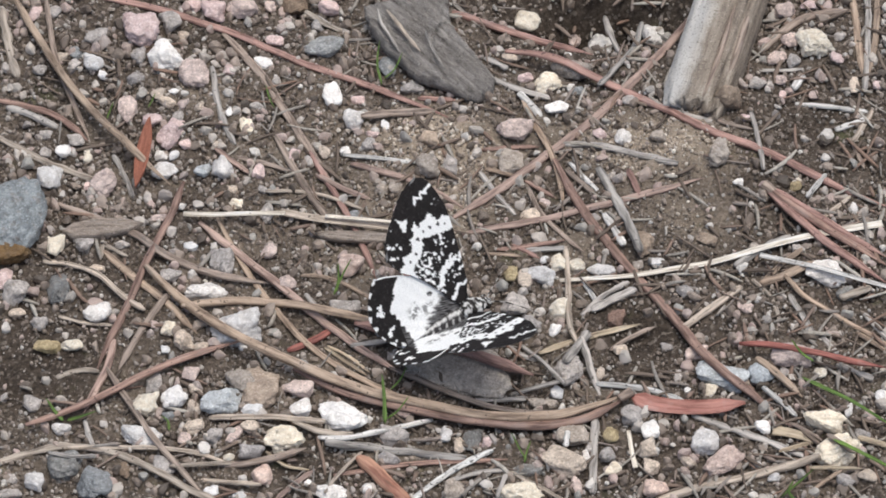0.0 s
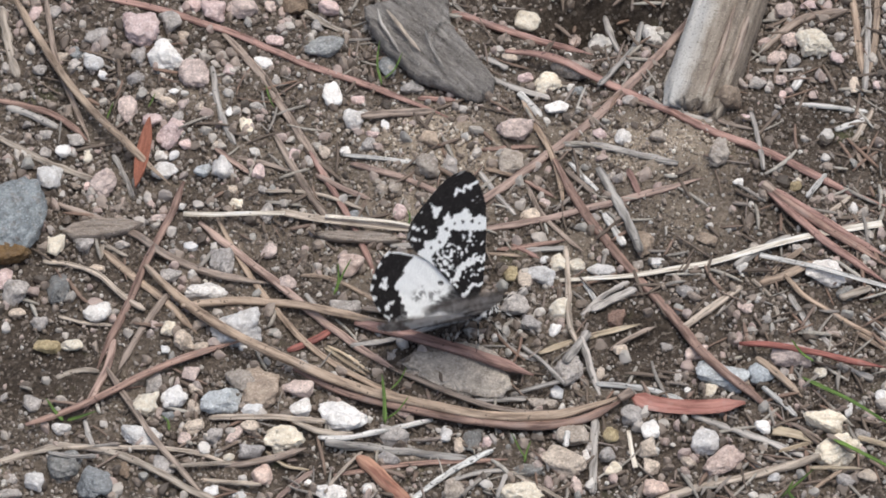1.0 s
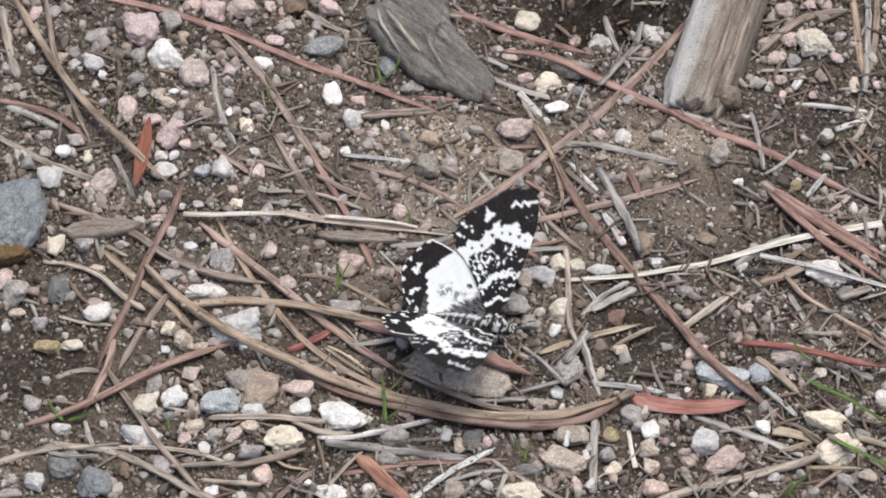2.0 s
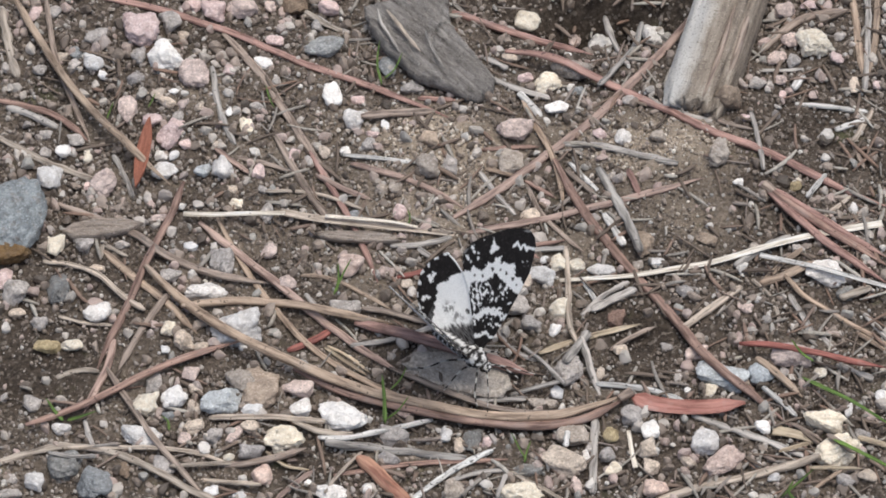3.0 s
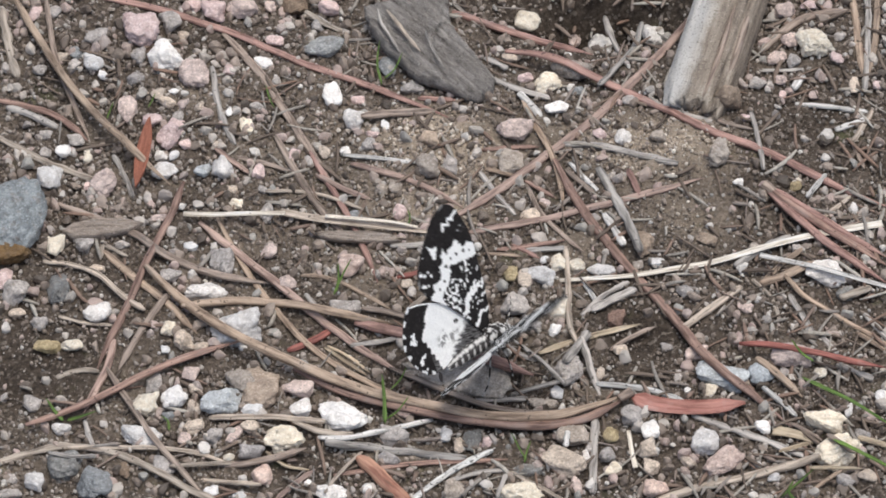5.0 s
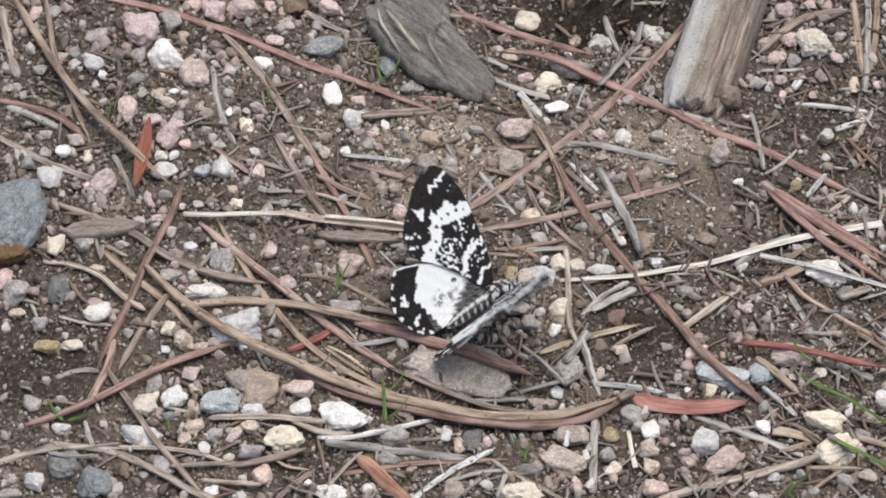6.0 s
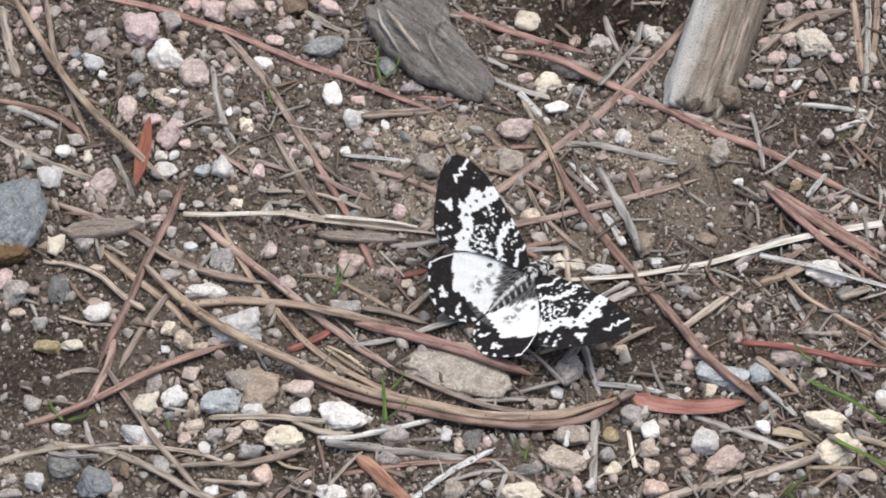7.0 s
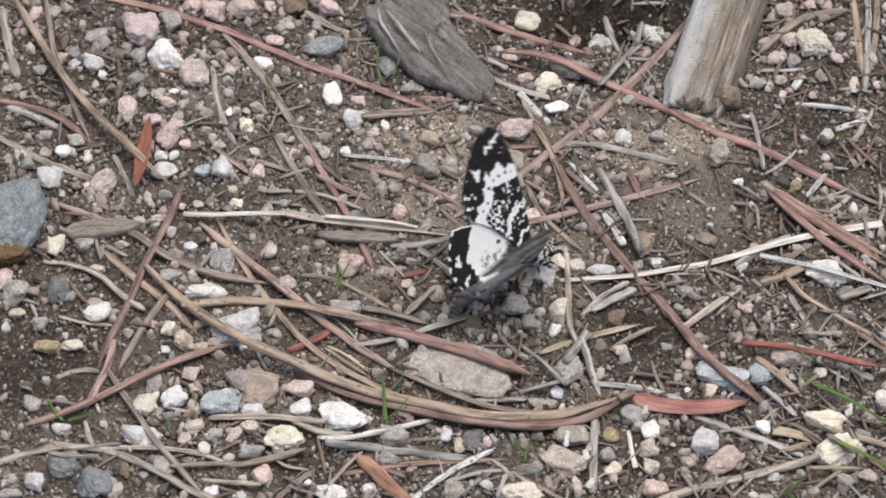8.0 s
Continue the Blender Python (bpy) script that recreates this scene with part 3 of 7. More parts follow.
def scattered_litter(count, seed):
    """Short broken bits of needle and grass stem, joined into one mesh."""
    rng = np.random.default_rng(seed)
    verts, faces, base = [], [], 0
    for _ in range(count):
        x, y = rng.uniform(-64, 64), rng.uniform(-52, 52)
        if noise.noise((x * 0.05, y * 0.05, 11)) + 0.012 * x < rng.uniform(-0.7, 0.6):
            continue
        if rng.random() < 0.9 * bareness(x, y):
            continue
        half, r, a = rng.uniform(0.6, 3.2), rng.uniform(0.1, 0.32), rng.uniform(0, math.pi)
        tilt = rng.uniform(-0.12, 0.12)
        d, s = np.array((math.cos(a), math.sin(a), tilt)), np.array((-math.sin(a), math.cos(a), 0.0))
        mid = np.array((x, y, ground_height(x, y) + r * 0.5 + 0.35 + abs(tilt) * half * 0.5))
        bow = rng.uniform(-0.12, 0.12) * half
        for q in (-1.0, -0.5, 0.0, 0.5, 1.0):
            w = r * (0.55 if abs(q) == 1 else 1.0) * rng.uniform(0.85, 1.15)
            c = mid + d * half * q + s * bow * q * q
            for k in range(5):
                b = 2 * math.pi * k / 5
                verts.append((c + s * w * math.cos(b) + np.array((0, 0, 0.7 * w * math.sin(b)))) * MM)
        for q in range(4):
            for k in range(5):
                faces.append((base + q * 5 + k, base + q * 5 + (k + 1) % 5, base + q * 5 + 5 + (k + 1) % 5, base + q * 5 + 5 + k))
        faces.append(tuple(base + k for k in (4, 3, 2, 1, 0)))
        faces.append(tuple(base + 20 + k for k in range(5)))
        base += 25
    me = bpy.data.meshes.new("plant_litter")
    me.from_pydata(verts, [], faces)
    me.shade_smooth()
    me.materials.append(LITTER)
    return tagged(new("plant_litter", me), "crumbled grey-brown needle and grass bits strewn on soil", "plant litter", kind="stuff")


def slab(name, outline, low, thick, material, label, category, seed, grain=0.0, ragged=0.3, tilt=(0.0, 0.0)):
    """A broken plate with an angular outline, in millimetres: ragged rim, worn edge, layers that run along grain (degrees)."""
    off = seed * 7.3
    cx, cy = (sum(p[k] for p in outline) / len(outline) for k in (0, 1))
    rim = []
    for (ax, ay), (bx, by) in zip(outline, outline[1:] + outline[:1]):
        steps = max(3, int(math.hypot(bx - ax, by - ay) / 0.35))
        for k in range(steps):
            x, y = ax + (bx - ax) * k / steps - cx, ay + (by - ay) * k / steps - cy
            far = 1 + ragged * (noise.noise((x * 0.7 + off, y * 0.7, 1)) + 0.6 * noise.noise((x * 2.1 + off, y * 2.1, 2))) / max(2.0, math.hypot(x, y))
            rim.append((x * far, y * far))
    ca, sa = math.cos(radians(grain)), math.sin(radians(grain))
    rings = 30
    bm = bmesh.new()
    layers = []
    for side in (1, -1):
        grid = []
        for i in range(1, rings + 1):
            r = i / rings
            row = []
            for x, y in rim:
                px, py = x * r, y * r
                g, h = px * ca + py * sa, py * ca - px * sa
                step = 0.5 * math.floor(2.2 * noise.noise((g * 0.1 + off, h * 0.42, 0)) + 0.5)
                relief = 0.7 * step + 0.42 * noise.noise((g * 0.35 + off, h * 1.6, 4)) + 0.2 * noise.noise((g * 1.2 + off, h * 2.6, 8)) + 0.22 * noise.noise((px * 2.6 + off, py * 2.6, 5)) + 0.16 * noise.noise((px * 5.5 + off, py * 5.5, 6))
                edge = max(0.0, 1 - r ** 26) ** 0.5
                z = thick * (0.5 + 0.5 * relief) * edge if side > 0 else -0.5 * thick * edge
                row.append(bm.verts.new((px * MM, py * MM, z * MM)))
            grid.append(row)
        layers.append(grid)
        mid = bm.verts.new((0, 0, (0.5 if side > 0 else -0.5) * thick * MM))
        n = len(rim)
        for j in range(n):
            bm.faces.new((mid, grid[0][j], grid[0][(j + 1) % n]) if side > 0 else (mid, grid[0][(j + 1) % n], grid[0][j]))
            for a, b in zip(grid, grid[1:]):
                q = (a[j], b[j], b[(j + 1) % n], a[(j + 1) % n])
                bm.faces.new(q if side > 0 else q[::-1])
    bmesh.ops.remove_doubles(bm, verts=layers[0][-1] + layers[1][-1], dist=0.004 * MM)
    bmesh.ops.recalc_face_normals(bm, faces=bm.faces)
    ob = new(name, finished(name, bm, material))
    ob.matrix_basis = pose(cx * MM, cy * MM, low * MM, tilt[0], tilt[1], 0)
    return tagged(ob, label, category)


# ---- large pieces of the litter ----
bark = slab("bark_piece", [(-10.6, 41.2), (-6.3, 42.4), (-3.1, 43.3), (0.6, 43.3), (1.0, 38.6), (4.0, 33.8), (6.9, 29.3), (6.6, 27.0), (4.6, 25.5), (0.6, 27.5), (-3.4, 29.0), (-6.2, 32.2), (-8.4, 34.7), (-9.8, 37.5)], 1.2, 1.9, BARK, "grey weathered plate of bark on the gravel", "bark", 11, grain=-46, tilt=(6, 2))
branch = wood_block(37.6, 40.5, 1.6, 36, 9.0, 7.0, -17, 5)
plate("leaf_scale", -38.6, 15.0, 1.8, 12.6, 1.9, 0.4, -96, 0, 8, ORANGE, "narrow orange dried leaf scale between pebbles", "leaf", 13, taper=0.9, ragged=0.05, bend=0.2)
slab("wood_chip", [(-48.4, 1.7), (-47.1, 3.1), (-44.5, 3.7), (-40.9, 3.9), (-38.0, 3.2), (-39.9, 1.8), (-43.1, 0.8), (-47.0, 0.6)], 1.3, 0.9, CHIP, "thin grey-tan chip of bark on the soil", "wood chip", 14, grain=4, ragged=0.2)
plate("bark_strip", -10.6, 1.2, 0.9, 10.5, 1.7, 0.8, -4, 0, 5, CHIP, "brown strip of bark lying under needles", "bark", 15, taper=0.5, ragged=0.2)


def strand(name, parent, tone, width, points, label):
    """A splinter or loose fibre that belongs to a piece of wood, in the piece's own space, in millimetres."""
    line = run_of(points, 8)
    off = width * 13 + len(points)

    def ring(k, q):
        w = width * MM / 2 * min(1.0, 0.3 + 4 * q, 0.15 + 4 * (1 - q)) * (1 + 0.3 * noise.noise((k * 0.4, off, 0)))
        return [(w * math.cos(a * math.pi / 4), 0.7 * w * math.sin(a * math.pi / 4)) for a in range(8)]

    ob = new(name, swept(name, line, ring, FIBRE_MATERIAL[tone]))
    ob.parent = parent
    return tagged(ob, label)


strand("fibre", bark, "tangrey", 0.55, [(-5.8, 4.6, 1.9), (-4.2, 2.1, 1.9), (-2.9, 0.0, 1.9), (-1.3, -2.3, 1.9)], "pale loose fibre on the bark")
strand("fibre", bark, "grey", 0.5, [(-7.0, 4.9, 1.7), (-6.5, 2.5, 1.7), (-5.3, 0.2, 1.7), (-3.9, -2.5, 1.7)], "pale loose fibre on the bark")
strand("fibre", bark, "grey", 0.35, [(-0.7, 1.2, 1.9), (0.3, -1.9, 1.9), (1.8, -5.0, 1.9)], "pale loose fibre on the bark")
strand("splinter", branch, "brown", 1.0, [(3.1, -16.5, 2.3), (3.4, -8.0, 2.5), (3.2, 0.0, 2.6)], "brown splinter along the grain")
strand("splinter", branch, "brown", 0.7, [(1.2, -17.0, 3.1), (1.5, -9.0, 3.3), (1.3, -1.0, 3.4)], "tan splinter along the grain")
# pebbles: tone, place, half sizes and turn, in millimetres and degrees
pebble("pink", -39.7, 37.9, 1.2, 2.39, 2.68, 1.55, 13)
pebble("grey", -36.0, 40.0, 0.4, 1.50, 1.66, 1.06, 0)
pebble("pink", -30.5, 42.3, 0.5, 1.73, 1.85, 1.16, 0)
pebble("pink", -33.0, 43.6, 0.2, 0.90, 1.18, 0.65, 0)
pebble("white", -36.4, 32.9, 1.0, 2.23, 2.74, 1.62, 48)
pebble("pinkgrey", -32.6, 29.8, 1.0, 2.08, 2.44, 1.27, 0)
pebble("tan", -37.0, 26.5, 0.9, 0.96, 1.29, 0.58, -38)
pebble("tan", -35.8, 24.7, 1.1, 1.18, 0.73, 0.56, -38)
pebble("pinkgrey", -41.0, 23.9, 0.7, 1.33, 2.35, 0.86, 13)
pebble("pink", -37.7, 21.6, 0.9, 1.32, 1.02, 0.66, 13)
pebble("pink", -35.2, 19.3, 1.2, 1.39, 2.68, 1.11, -20)
pebble("grey", -34.4, 21.8, 1.1, 0.81, 0.96, 0.56, 0)
pebble("white", -49.0, 16.4, 0.6, 1.10, 1.15, 0.84, 0)
pebble("grey", -51.3, 16.2, 0.5, 0.80, 0.75, 0.52, 0)
pebble("cream", -45.8, 16.0, 0.1, 0.62, 1.26, 0.45, 0)
pebble("grey", -45.6, 36.8, 1.0, 1.72, 1.13, 0.72, 0)
pebble("pale", -45.9, 32.4, 0.5, 1.41, 1.43, 1.03, 0)
pebble("white", -44.6, 30.6, 0.0, 0.67, 0.77, 0.52, 0)
pebble("blue", -48.3, 34.5, 0.4, 0.97, 1.33, 0.48, 0)
pebble("grey", -48.4, 32.3, 0.1, 0.89, 1.04, 0.67, 0)
pebble("tan", -50.0, 33.7, 0.3, 0.82, 0.84, 0.60, 0)
pebble("pink", -54.1, 41.4, 0.6, 0.90, 1.64, 0.55, -26)
pebble("pinkgrey", -58.4, 41.1, 0.4, 0.82, 1.30, 0.62, 0)
pebble("grey", -57.4, 31.7, 0.4, 0.67, 0.90, 0.48, 0)
pebble("grey", -53.0, 31.6, -0.0, 1.04, 0.86, 0.57, 0)
pebble("grey", -51.4, 41.6, 0.9, 0.97, 1.09, 0.59, 0)
pebble("grey", -40.2, 29.5, 0.5, 1.26, 0.90, 0.70, 0)
pebble("grey", -40.1, 33.6, 0.6, 1.04, 1.24, 0.72, 0)
pebble("tan", -34.3, 37.9, -0.1, 0.82, 0.96, 0.61, 0)
pebble("pinkgrey", -34.0, 24.2, 1.2, 0.74, 0.85, 0.57, 0)
pebble("tan", -31.7, 23.8, 1.2, 0.66, 0.88, 0.49, 0)
pebble("white", -35.1, 26.8, 0.9, 0.74, 0.57, 0.45, 0)
pebble("pale", -35.8, 13.3, 0.3, 1.82, 1.34, 0.91, 0)
pebble("white", -34.7, 16.0, 0.4, 0.73, 0.96, 0.55, 0)
pebble("pale", -36.4, 16.1, 0.2, 0.95, 0.83, 0.58, 0)
pebble("pinkgrey", -38.1, 17.5, 0.3, 0.80, 1.03, 0.63, 0)
pebble("pink", -33.3, 17.4, 0.7, 0.88, 0.73, 0.56, 0)
pebble("tan", -29.1, 17.3, 0.8, 0.88, 0.69, 0.43, 0)
pebble("grey", -51.5, 19.7, 0.3, 0.95, 0.86, 0.54, 0)
pebble("grey", -47.5, 18.5, 0.3, 1.24, 1.02, 0.66, 0)
pebble("pinkgrey", -26.7, 42.8, 0.4, 2.18, 1.65, 1.31, 0)
pebble("pinkgrey", -23.1, 45.1, -1.7, 1.13, 0.95, 0.65, -38)
pebble("pink", -15.0, 44.2, -0.9, 1.66, 1.53, 1.11, 0)
pebble("brown", -19.9, 46.0, -2.2, 1.89, 2.28, 1.25, 0)
pebble("blue", -15.6, 35.0, 1.0, 2.46, 2.19, 1.10, -13)
pebble("grey", -16.6, 40.0, -0.4, 0.90, 0.97, 0.61, 0)
pebble("pink", -22.2, 36.8, 0.2, 1.34, 0.95, 0.63, -13)
pebble("white", -23.6, 32.6, 0.4, 1.41, 0.84, 0.60, -32)
pebble("white", -14.4, 26.0, 1.0, 1.33, 1.90, 0.95, 26)
pebble("pale", -11.5, 21.8, 0.9, 1.54, 1.65, 1.20, 0)
pebble("blue", -7.3, 32.0, 0.3, 1.19, 1.93, 0.59, 0)
pebble("white", -17.3, 29.7, 0.8, 0.59, 0.41, 0.32, 0)
pebble("grey", -20.5, 30.3, 0.7, 0.56, 0.58, 0.43, 0)
pebble("pinkgrey", -27.9, 34.9, -0.3, 0.97, 0.57, 0.46, 0)
pebble("pink", -28.1, 31.3, 0.3, 0.89, 1.04, 0.65, 0)
pebble("cream", -25.5, 20.7, 0.7, 0.95, 1.59, 0.60, 0)
pebble("white", -27.8, 23.2, 0.8, 0.48, 0.93, 0.37, 0)
pebble("pink", -23.7, 12.6, 1.0, 0.87, 1.22, 0.69, 0)
pebble("pale", -28.3, 12.7, 1.2, 1.45, 1.67, 1.14, 0)
pebble("white", -7.5, 21.0, 0.7, 0.59, 0.91, 0.42, 0)
pebble("pink", -9.1, 19.4, 0.8, 0.88, 0.66, 0.49, 0)
pebble("grey", -9.6, 17.4, 0.9, 1.02, 1.13, 0.66, 0)
pebble("grey", -4.0, 28.4, -0.2, 1.63, 0.82, 0.63, 0)
pebble("pale", -6.1, 26.6, -0.2, 0.44, 0.52, 0.32, 0)
pebble("pink", -11.1, 25.7, 0.4, 0.96, 0.68, 0.45, 0)
pebble("sand", -1.8, 17.8, 1.6, 1.39, 1.49, 0.85, 0)
pebble("sandgrey", -2.0, 13.0, 1.2, 1.60, 1.61, 1.23, 0)
pebble("grey", 0.9, 14.0, 0.8, 1.02, 1.50, 0.81, 0)
pebble("tan", -15.3, 16.5, 0.3, 0.80, 0.98, 0.50, 0)
pebble("pink", -19.2, 15.9, 0.4, 0.80, 1.37, 0.61, 0)
pebble("grey", -17.3, 15.0, 0.3, 0.66, 1.00, 0.45, 0)
pebble("white", -12.6, 16.8, 0.4, 0.73, 0.68, 0.43, 0)
pebble("grey", -24.2, 24.6, 0.6, 1.10, 0.85, 0.56, 0)
pebble("cream", 11.2, 45.8, -5.7, 1.97, 1.95, 1.47, -20)
pebble("white", 21.2, 46.3, -10.3, 1.76, 1.60, 1.24, -13)
pebble("pinkgrey", 17.8, 46.7, -9.8, 0.84, 1.25, 0.51, 0)
pebble("pale", 28.3, 46.1, -8.1, 1.52, 2.14, 1.10, 0)
pebble("cream", 13.7, 28.6, 0.6, 1.92, 1.75, 1.06, 0)
pebble("pink", 10.8, 30.0, 0.2, 1.11, 0.75, 0.55, 0)
pebble("tan", 9.0, 33.7, 0.5, 1.34, 1.20, 0.80, 0)
pebble("sandgrey", 16.9, 31.5, 0.4, 2.82, 1.80, 1.40, -13)
pebble("blue", 17.6, 27.5, 0.3, 1.33, 0.82, 0.41, 0)
pebble("white", 16.5, 35.4, -1.1, 0.52, 0.42, 0.30, 0)
pebble("pinkgrey", 9.4, 20.1, 0.9, 2.49, 1.68, 1.34, 0)
pebble("white", 14.8, 23.8, 0.9, 1.62, 1.02, 0.68, 20)
pebble("sandgrey", 8.8, 15.1, 0.2, 1.68, 2.06, 1.03, 0)
pebble("pink", 20.2, 19.2, 0.9, 1.02, 0.74, 0.54, -43)
pebble("pale", 23.3, 18.4, 1.3, 1.17, 1.12, 0.68, 0)
pebble("grey", 24.2, 25.4, 0.7, 0.96, 0.77, 0.49, 0)
pebble("sandgrey", 27.8, 18.2, 1.7, 1.10, 1.09, 0.74, 0)
pebble("white", 26.1, 26.8, 0.7, 0.59, 0.37, 0.27, 0)
pebble("grey", 25.6, 47.2, -9.2, 0.76, 0.82, 0.48, 0)
pebble("cream", 48.8, 35.5, 1.5, 2.39, 2.37, 1.45, 13)
pebble("pinkgrey", 45.7, 36.2, 0.9, 1.27, 1.15, 0.89, 0)
pebble("pink", 51.8, 33.0, 0.8, 0.97, 0.94, 0.63, -13)
pebble("pinkgrey", 45.4, 42.1, 0.6, 1.50, 1.48, 1.17, 0)
pebble("pink", 48.5, 43.1, 0.5, 1.13, 0.83, 0.65, 0)
pebble("pinkgrey", 43.9, 33.4, 0.5, 1.34, 1.03, 0.69, 0)
pebble("grey", 46.1, 32.7, 0.6, 0.97, 1.04, 0.67, 0)
pebble("grey", 41.1, 28.7, 0.4, 1.33, 1.01, 0.71, 0)
pebble("pinkgrey", 44.3, 29.8, 0.2, 0.89, 0.93, 0.65, 0)
pebble("grey", 42.8, 28.8, 0.1, 0.59, 0.59, 0.42, 0)
pebble("pink", 44.4, 27.3, -0.2, 0.52, 0.61, 0.37, 0)
pebble("pink", 39.1, 22.3, 0.7, 0.81, 0.66, 0.48, 0)
pebble("crumb", 37.0, 24.6, 2.2, 1.9, 1.8, 2.2, 0)
pebble("tan", 53.8, 28.6, 0.2, 0.74, 1.42, 0.52, 0)
pebble("pink", 57.1, 28.7, 0.1, 0.89, 0.76, 0.52, 0)
pebble("sandgrey", 35.5, 15.2, 1.7, 1.38, 2.27, 1.03, 0)
pebble("white", 37.8, 10.8, 0.9, 0.72, 0.59, 0.38, 0)
pebble("grey", 52.3, 36.9, 0.9, 0.82, 0.69, 0.46, 38)
pebble("stained", -54.3, 3.3, 2.2, 4.11, 5.69, 3.27, 0)
# amber lump added as the rust stain low on the big stone
pebble("amber", -54.7, -2.1, 1.6, 2.79, 2.20, 1.55, 0)
pebble("pale", -50.5, 11.4, 0.8, 1.67, 1.98, 1.19, 0)
pebble("cream", -49.1, -0.3, 1.0, 1.29, 1.90, 0.78, 0)
pebble("pinkgrey", -43.5, 10.7, 0.6, 1.67, 2.22, 1.14, -26)
pebble("pink", -45.6, 10.7, 0.2, 0.51, 0.71, 0.36, 0)
pebble("slate", -48.5, -6.6, 0.3, 1.57, 2.67, 0.86, 13)
pebble("pink", -55.3, -5.8, 1.2, 1.14, 2.07, 0.82, 0)
pebble("grey", -53.6, -8.4, 1.2, 1.70, 1.78, 1.24, 0)
pebble("pale", -43.3, -10.9, 0.4, 1.84, 1.75, 1.07, 0)
pebble("grey", -45.4, -0.4, 1.1, 1.22, 1.13, 0.82, 0)
pebble("tan", -53.3, -11.3, 0.6, 1.13, 0.73, 0.50, 0)
pebble("grey", -50.4, -13.2, 0.6, 1.06, 0.95, 0.70, 0)
pebble("tan", -43.7, -3.7, 0.5, 1.07, 0.74, 0.50, 0)
pebble("grey", -34.3, -4.9, 0.3, 1.43, 1.20, 0.89, 0)
pebble("pale", -29.7, -7.4, 0.3, 2.71, 1.43, 1.07, -7)
pebble("white", -32.1, 0.7, -0.3, 1.01, 0.76, 0.46, -26)
pebble("grey", -28.0, -2.1, -0.3, 1.65, 2.23, 1.01, 0)
pebble("cream", -34.2, -14.0, 0.9, 1.06, 1.13, 0.78, 0)
pebble("pale", -25.8, -14.3, 1.4, 3.25, 2.48, 1.96, 0)
pebble("pinkgrey", -36.0, 5.2, 0.2, 1.66, 0.67, 0.44, 0)
pebble("grey", -40.7, 0.1, 0.8, 1.07, 0.65, 0.45, 0)
pebble("pale", -33.5, 7.2, 0.1, 0.58, 0.49, 0.35, 0)
pebble("paleblue", -30.9, 12.9, 0.7, 1.16, 1.18, 0.77, 0)
pebble("cream", -26.4, 7.3, 0.6, 0.94, 0.75, 0.50, -13)
pebble("tan", -26.9, 9.6, 0.8, 0.72, 0.67, 0.44, 0)
pebble("grey", -23.1, 9.5, 0.9, 0.65, 0.67, 0.44, 0)
pebble("grey", -22.5, 5.6, 0.6, 0.94, 1.64, 0.67, 0)
pebble("pinkgrey", -22.1, -0.3, -0.1, 1.08, 1.08, 0.71, 0)
pebble("tanpink", -11.7, -3.7, 1.2, 1.79, 1.81, 1.21, 26)
pebble("pink", -5.5, 6.0, 0.2, 0.90, 1.21, 0.68, 0)
pebble("sandgrey", -7.9, 10.3, 0.3, 0.87, 0.96, 0.53, 0)
pebble("grey", -12.2, -10.7, 0.8, 2.13, 1.28, 0.92, 0)
pebble("pinkgrey", -19.8, -6.3, 0.4, 1.42, 1.27, 0.95, 0)
pebble("tan", -4.5, -6.6, 0.6, 0.85, 0.74, 0.49, 0)
pebble("tan", -0.8, -7.7, 0.5, 1.21, 1.47, 0.78, 0)
pebble("blue", -11.5, 6.0, -0.2, 1.16, 0.71, 0.35, 0)
pebble("tan", 11.1, 5.3, 0.5, 1.30, 1.01, 0.65, 0)
pebble("pinkgrey", 13.1, 7.8, 0.1, 0.80, 0.68, 0.43, 0)
pebble("pale", 12.3, -5.3, 0.9, 1.92, 1.55, 1.06, 0)
pebble("cream", 14.5, -2.8, 0.5, 1.07, 1.47, 0.79, 0)
pebble("tan", 10.2, -5.8, 0.8, 0.93, 1.75, 0.57, 13)
pebble("ochre", 8.5, -5.2, 0.9, 0.93, 1.43, 0.62, 0)
pebble("grey", 9.0, -10.3, 1.0, 1.84, 1.80, 1.20, 0)
pebble("cream", 14.7, -11.1, 1.2, 1.49, 1.61, 1.14, 0)
pebble("white", 14.0, -14.4, 0.9, 0.92, 1.10, 0.63, 0)
pebble("white", 12.8, -2.3, 0.5, 0.64, 0.63, 0.49, 0)
pebble("cream", 16.9, -2.9, 0.1, 1.14, 1.18, 0.73, 0)
pebble("pale", 20.1, -3.4, -0.2, 1.93, 0.99, 0.66, -13)
pebble("rust", 21.6, -12.0, 0.2, 1.27, 1.50, 0.93, 0)
pebble("grey", 11.0, -13.3, 0.9, 1.41, 1.09, 0.85, 0)
pebble("pale", 27.2, -2.5, 0.2, 1.07, 0.74, 0.51, 0)
pebble("brown", 3.4, -12.5, 0.3, 1.63, 1.32, 0.85, 0)
pebble("pale", 48.1, -4.7, 1.0, 3.00, 1.84, 1.15, -13)
pebble("slate", 50.5, -7.9, 0.3, 1.14, 1.11, 0.61, 0)
pebble("grey", 45.0, -0.4, 0.4, 0.86, 0.75, 0.48, 0)
pebble("sandgrey", 39.5, 0.1, 0.3, 1.00, 0.96, 0.73, 0)
pebble("grey", 30.4, -7.5, 0.4, 1.14, 0.87, 0.66, 0)
pebble("pinkgrey", 37.9, -10.4, 0.5, 1.06, 0.83, 0.53, 0)
pebble("pale", 39.4, -8.8, 0.4, 0.71, 0.58, 0.38, 0)
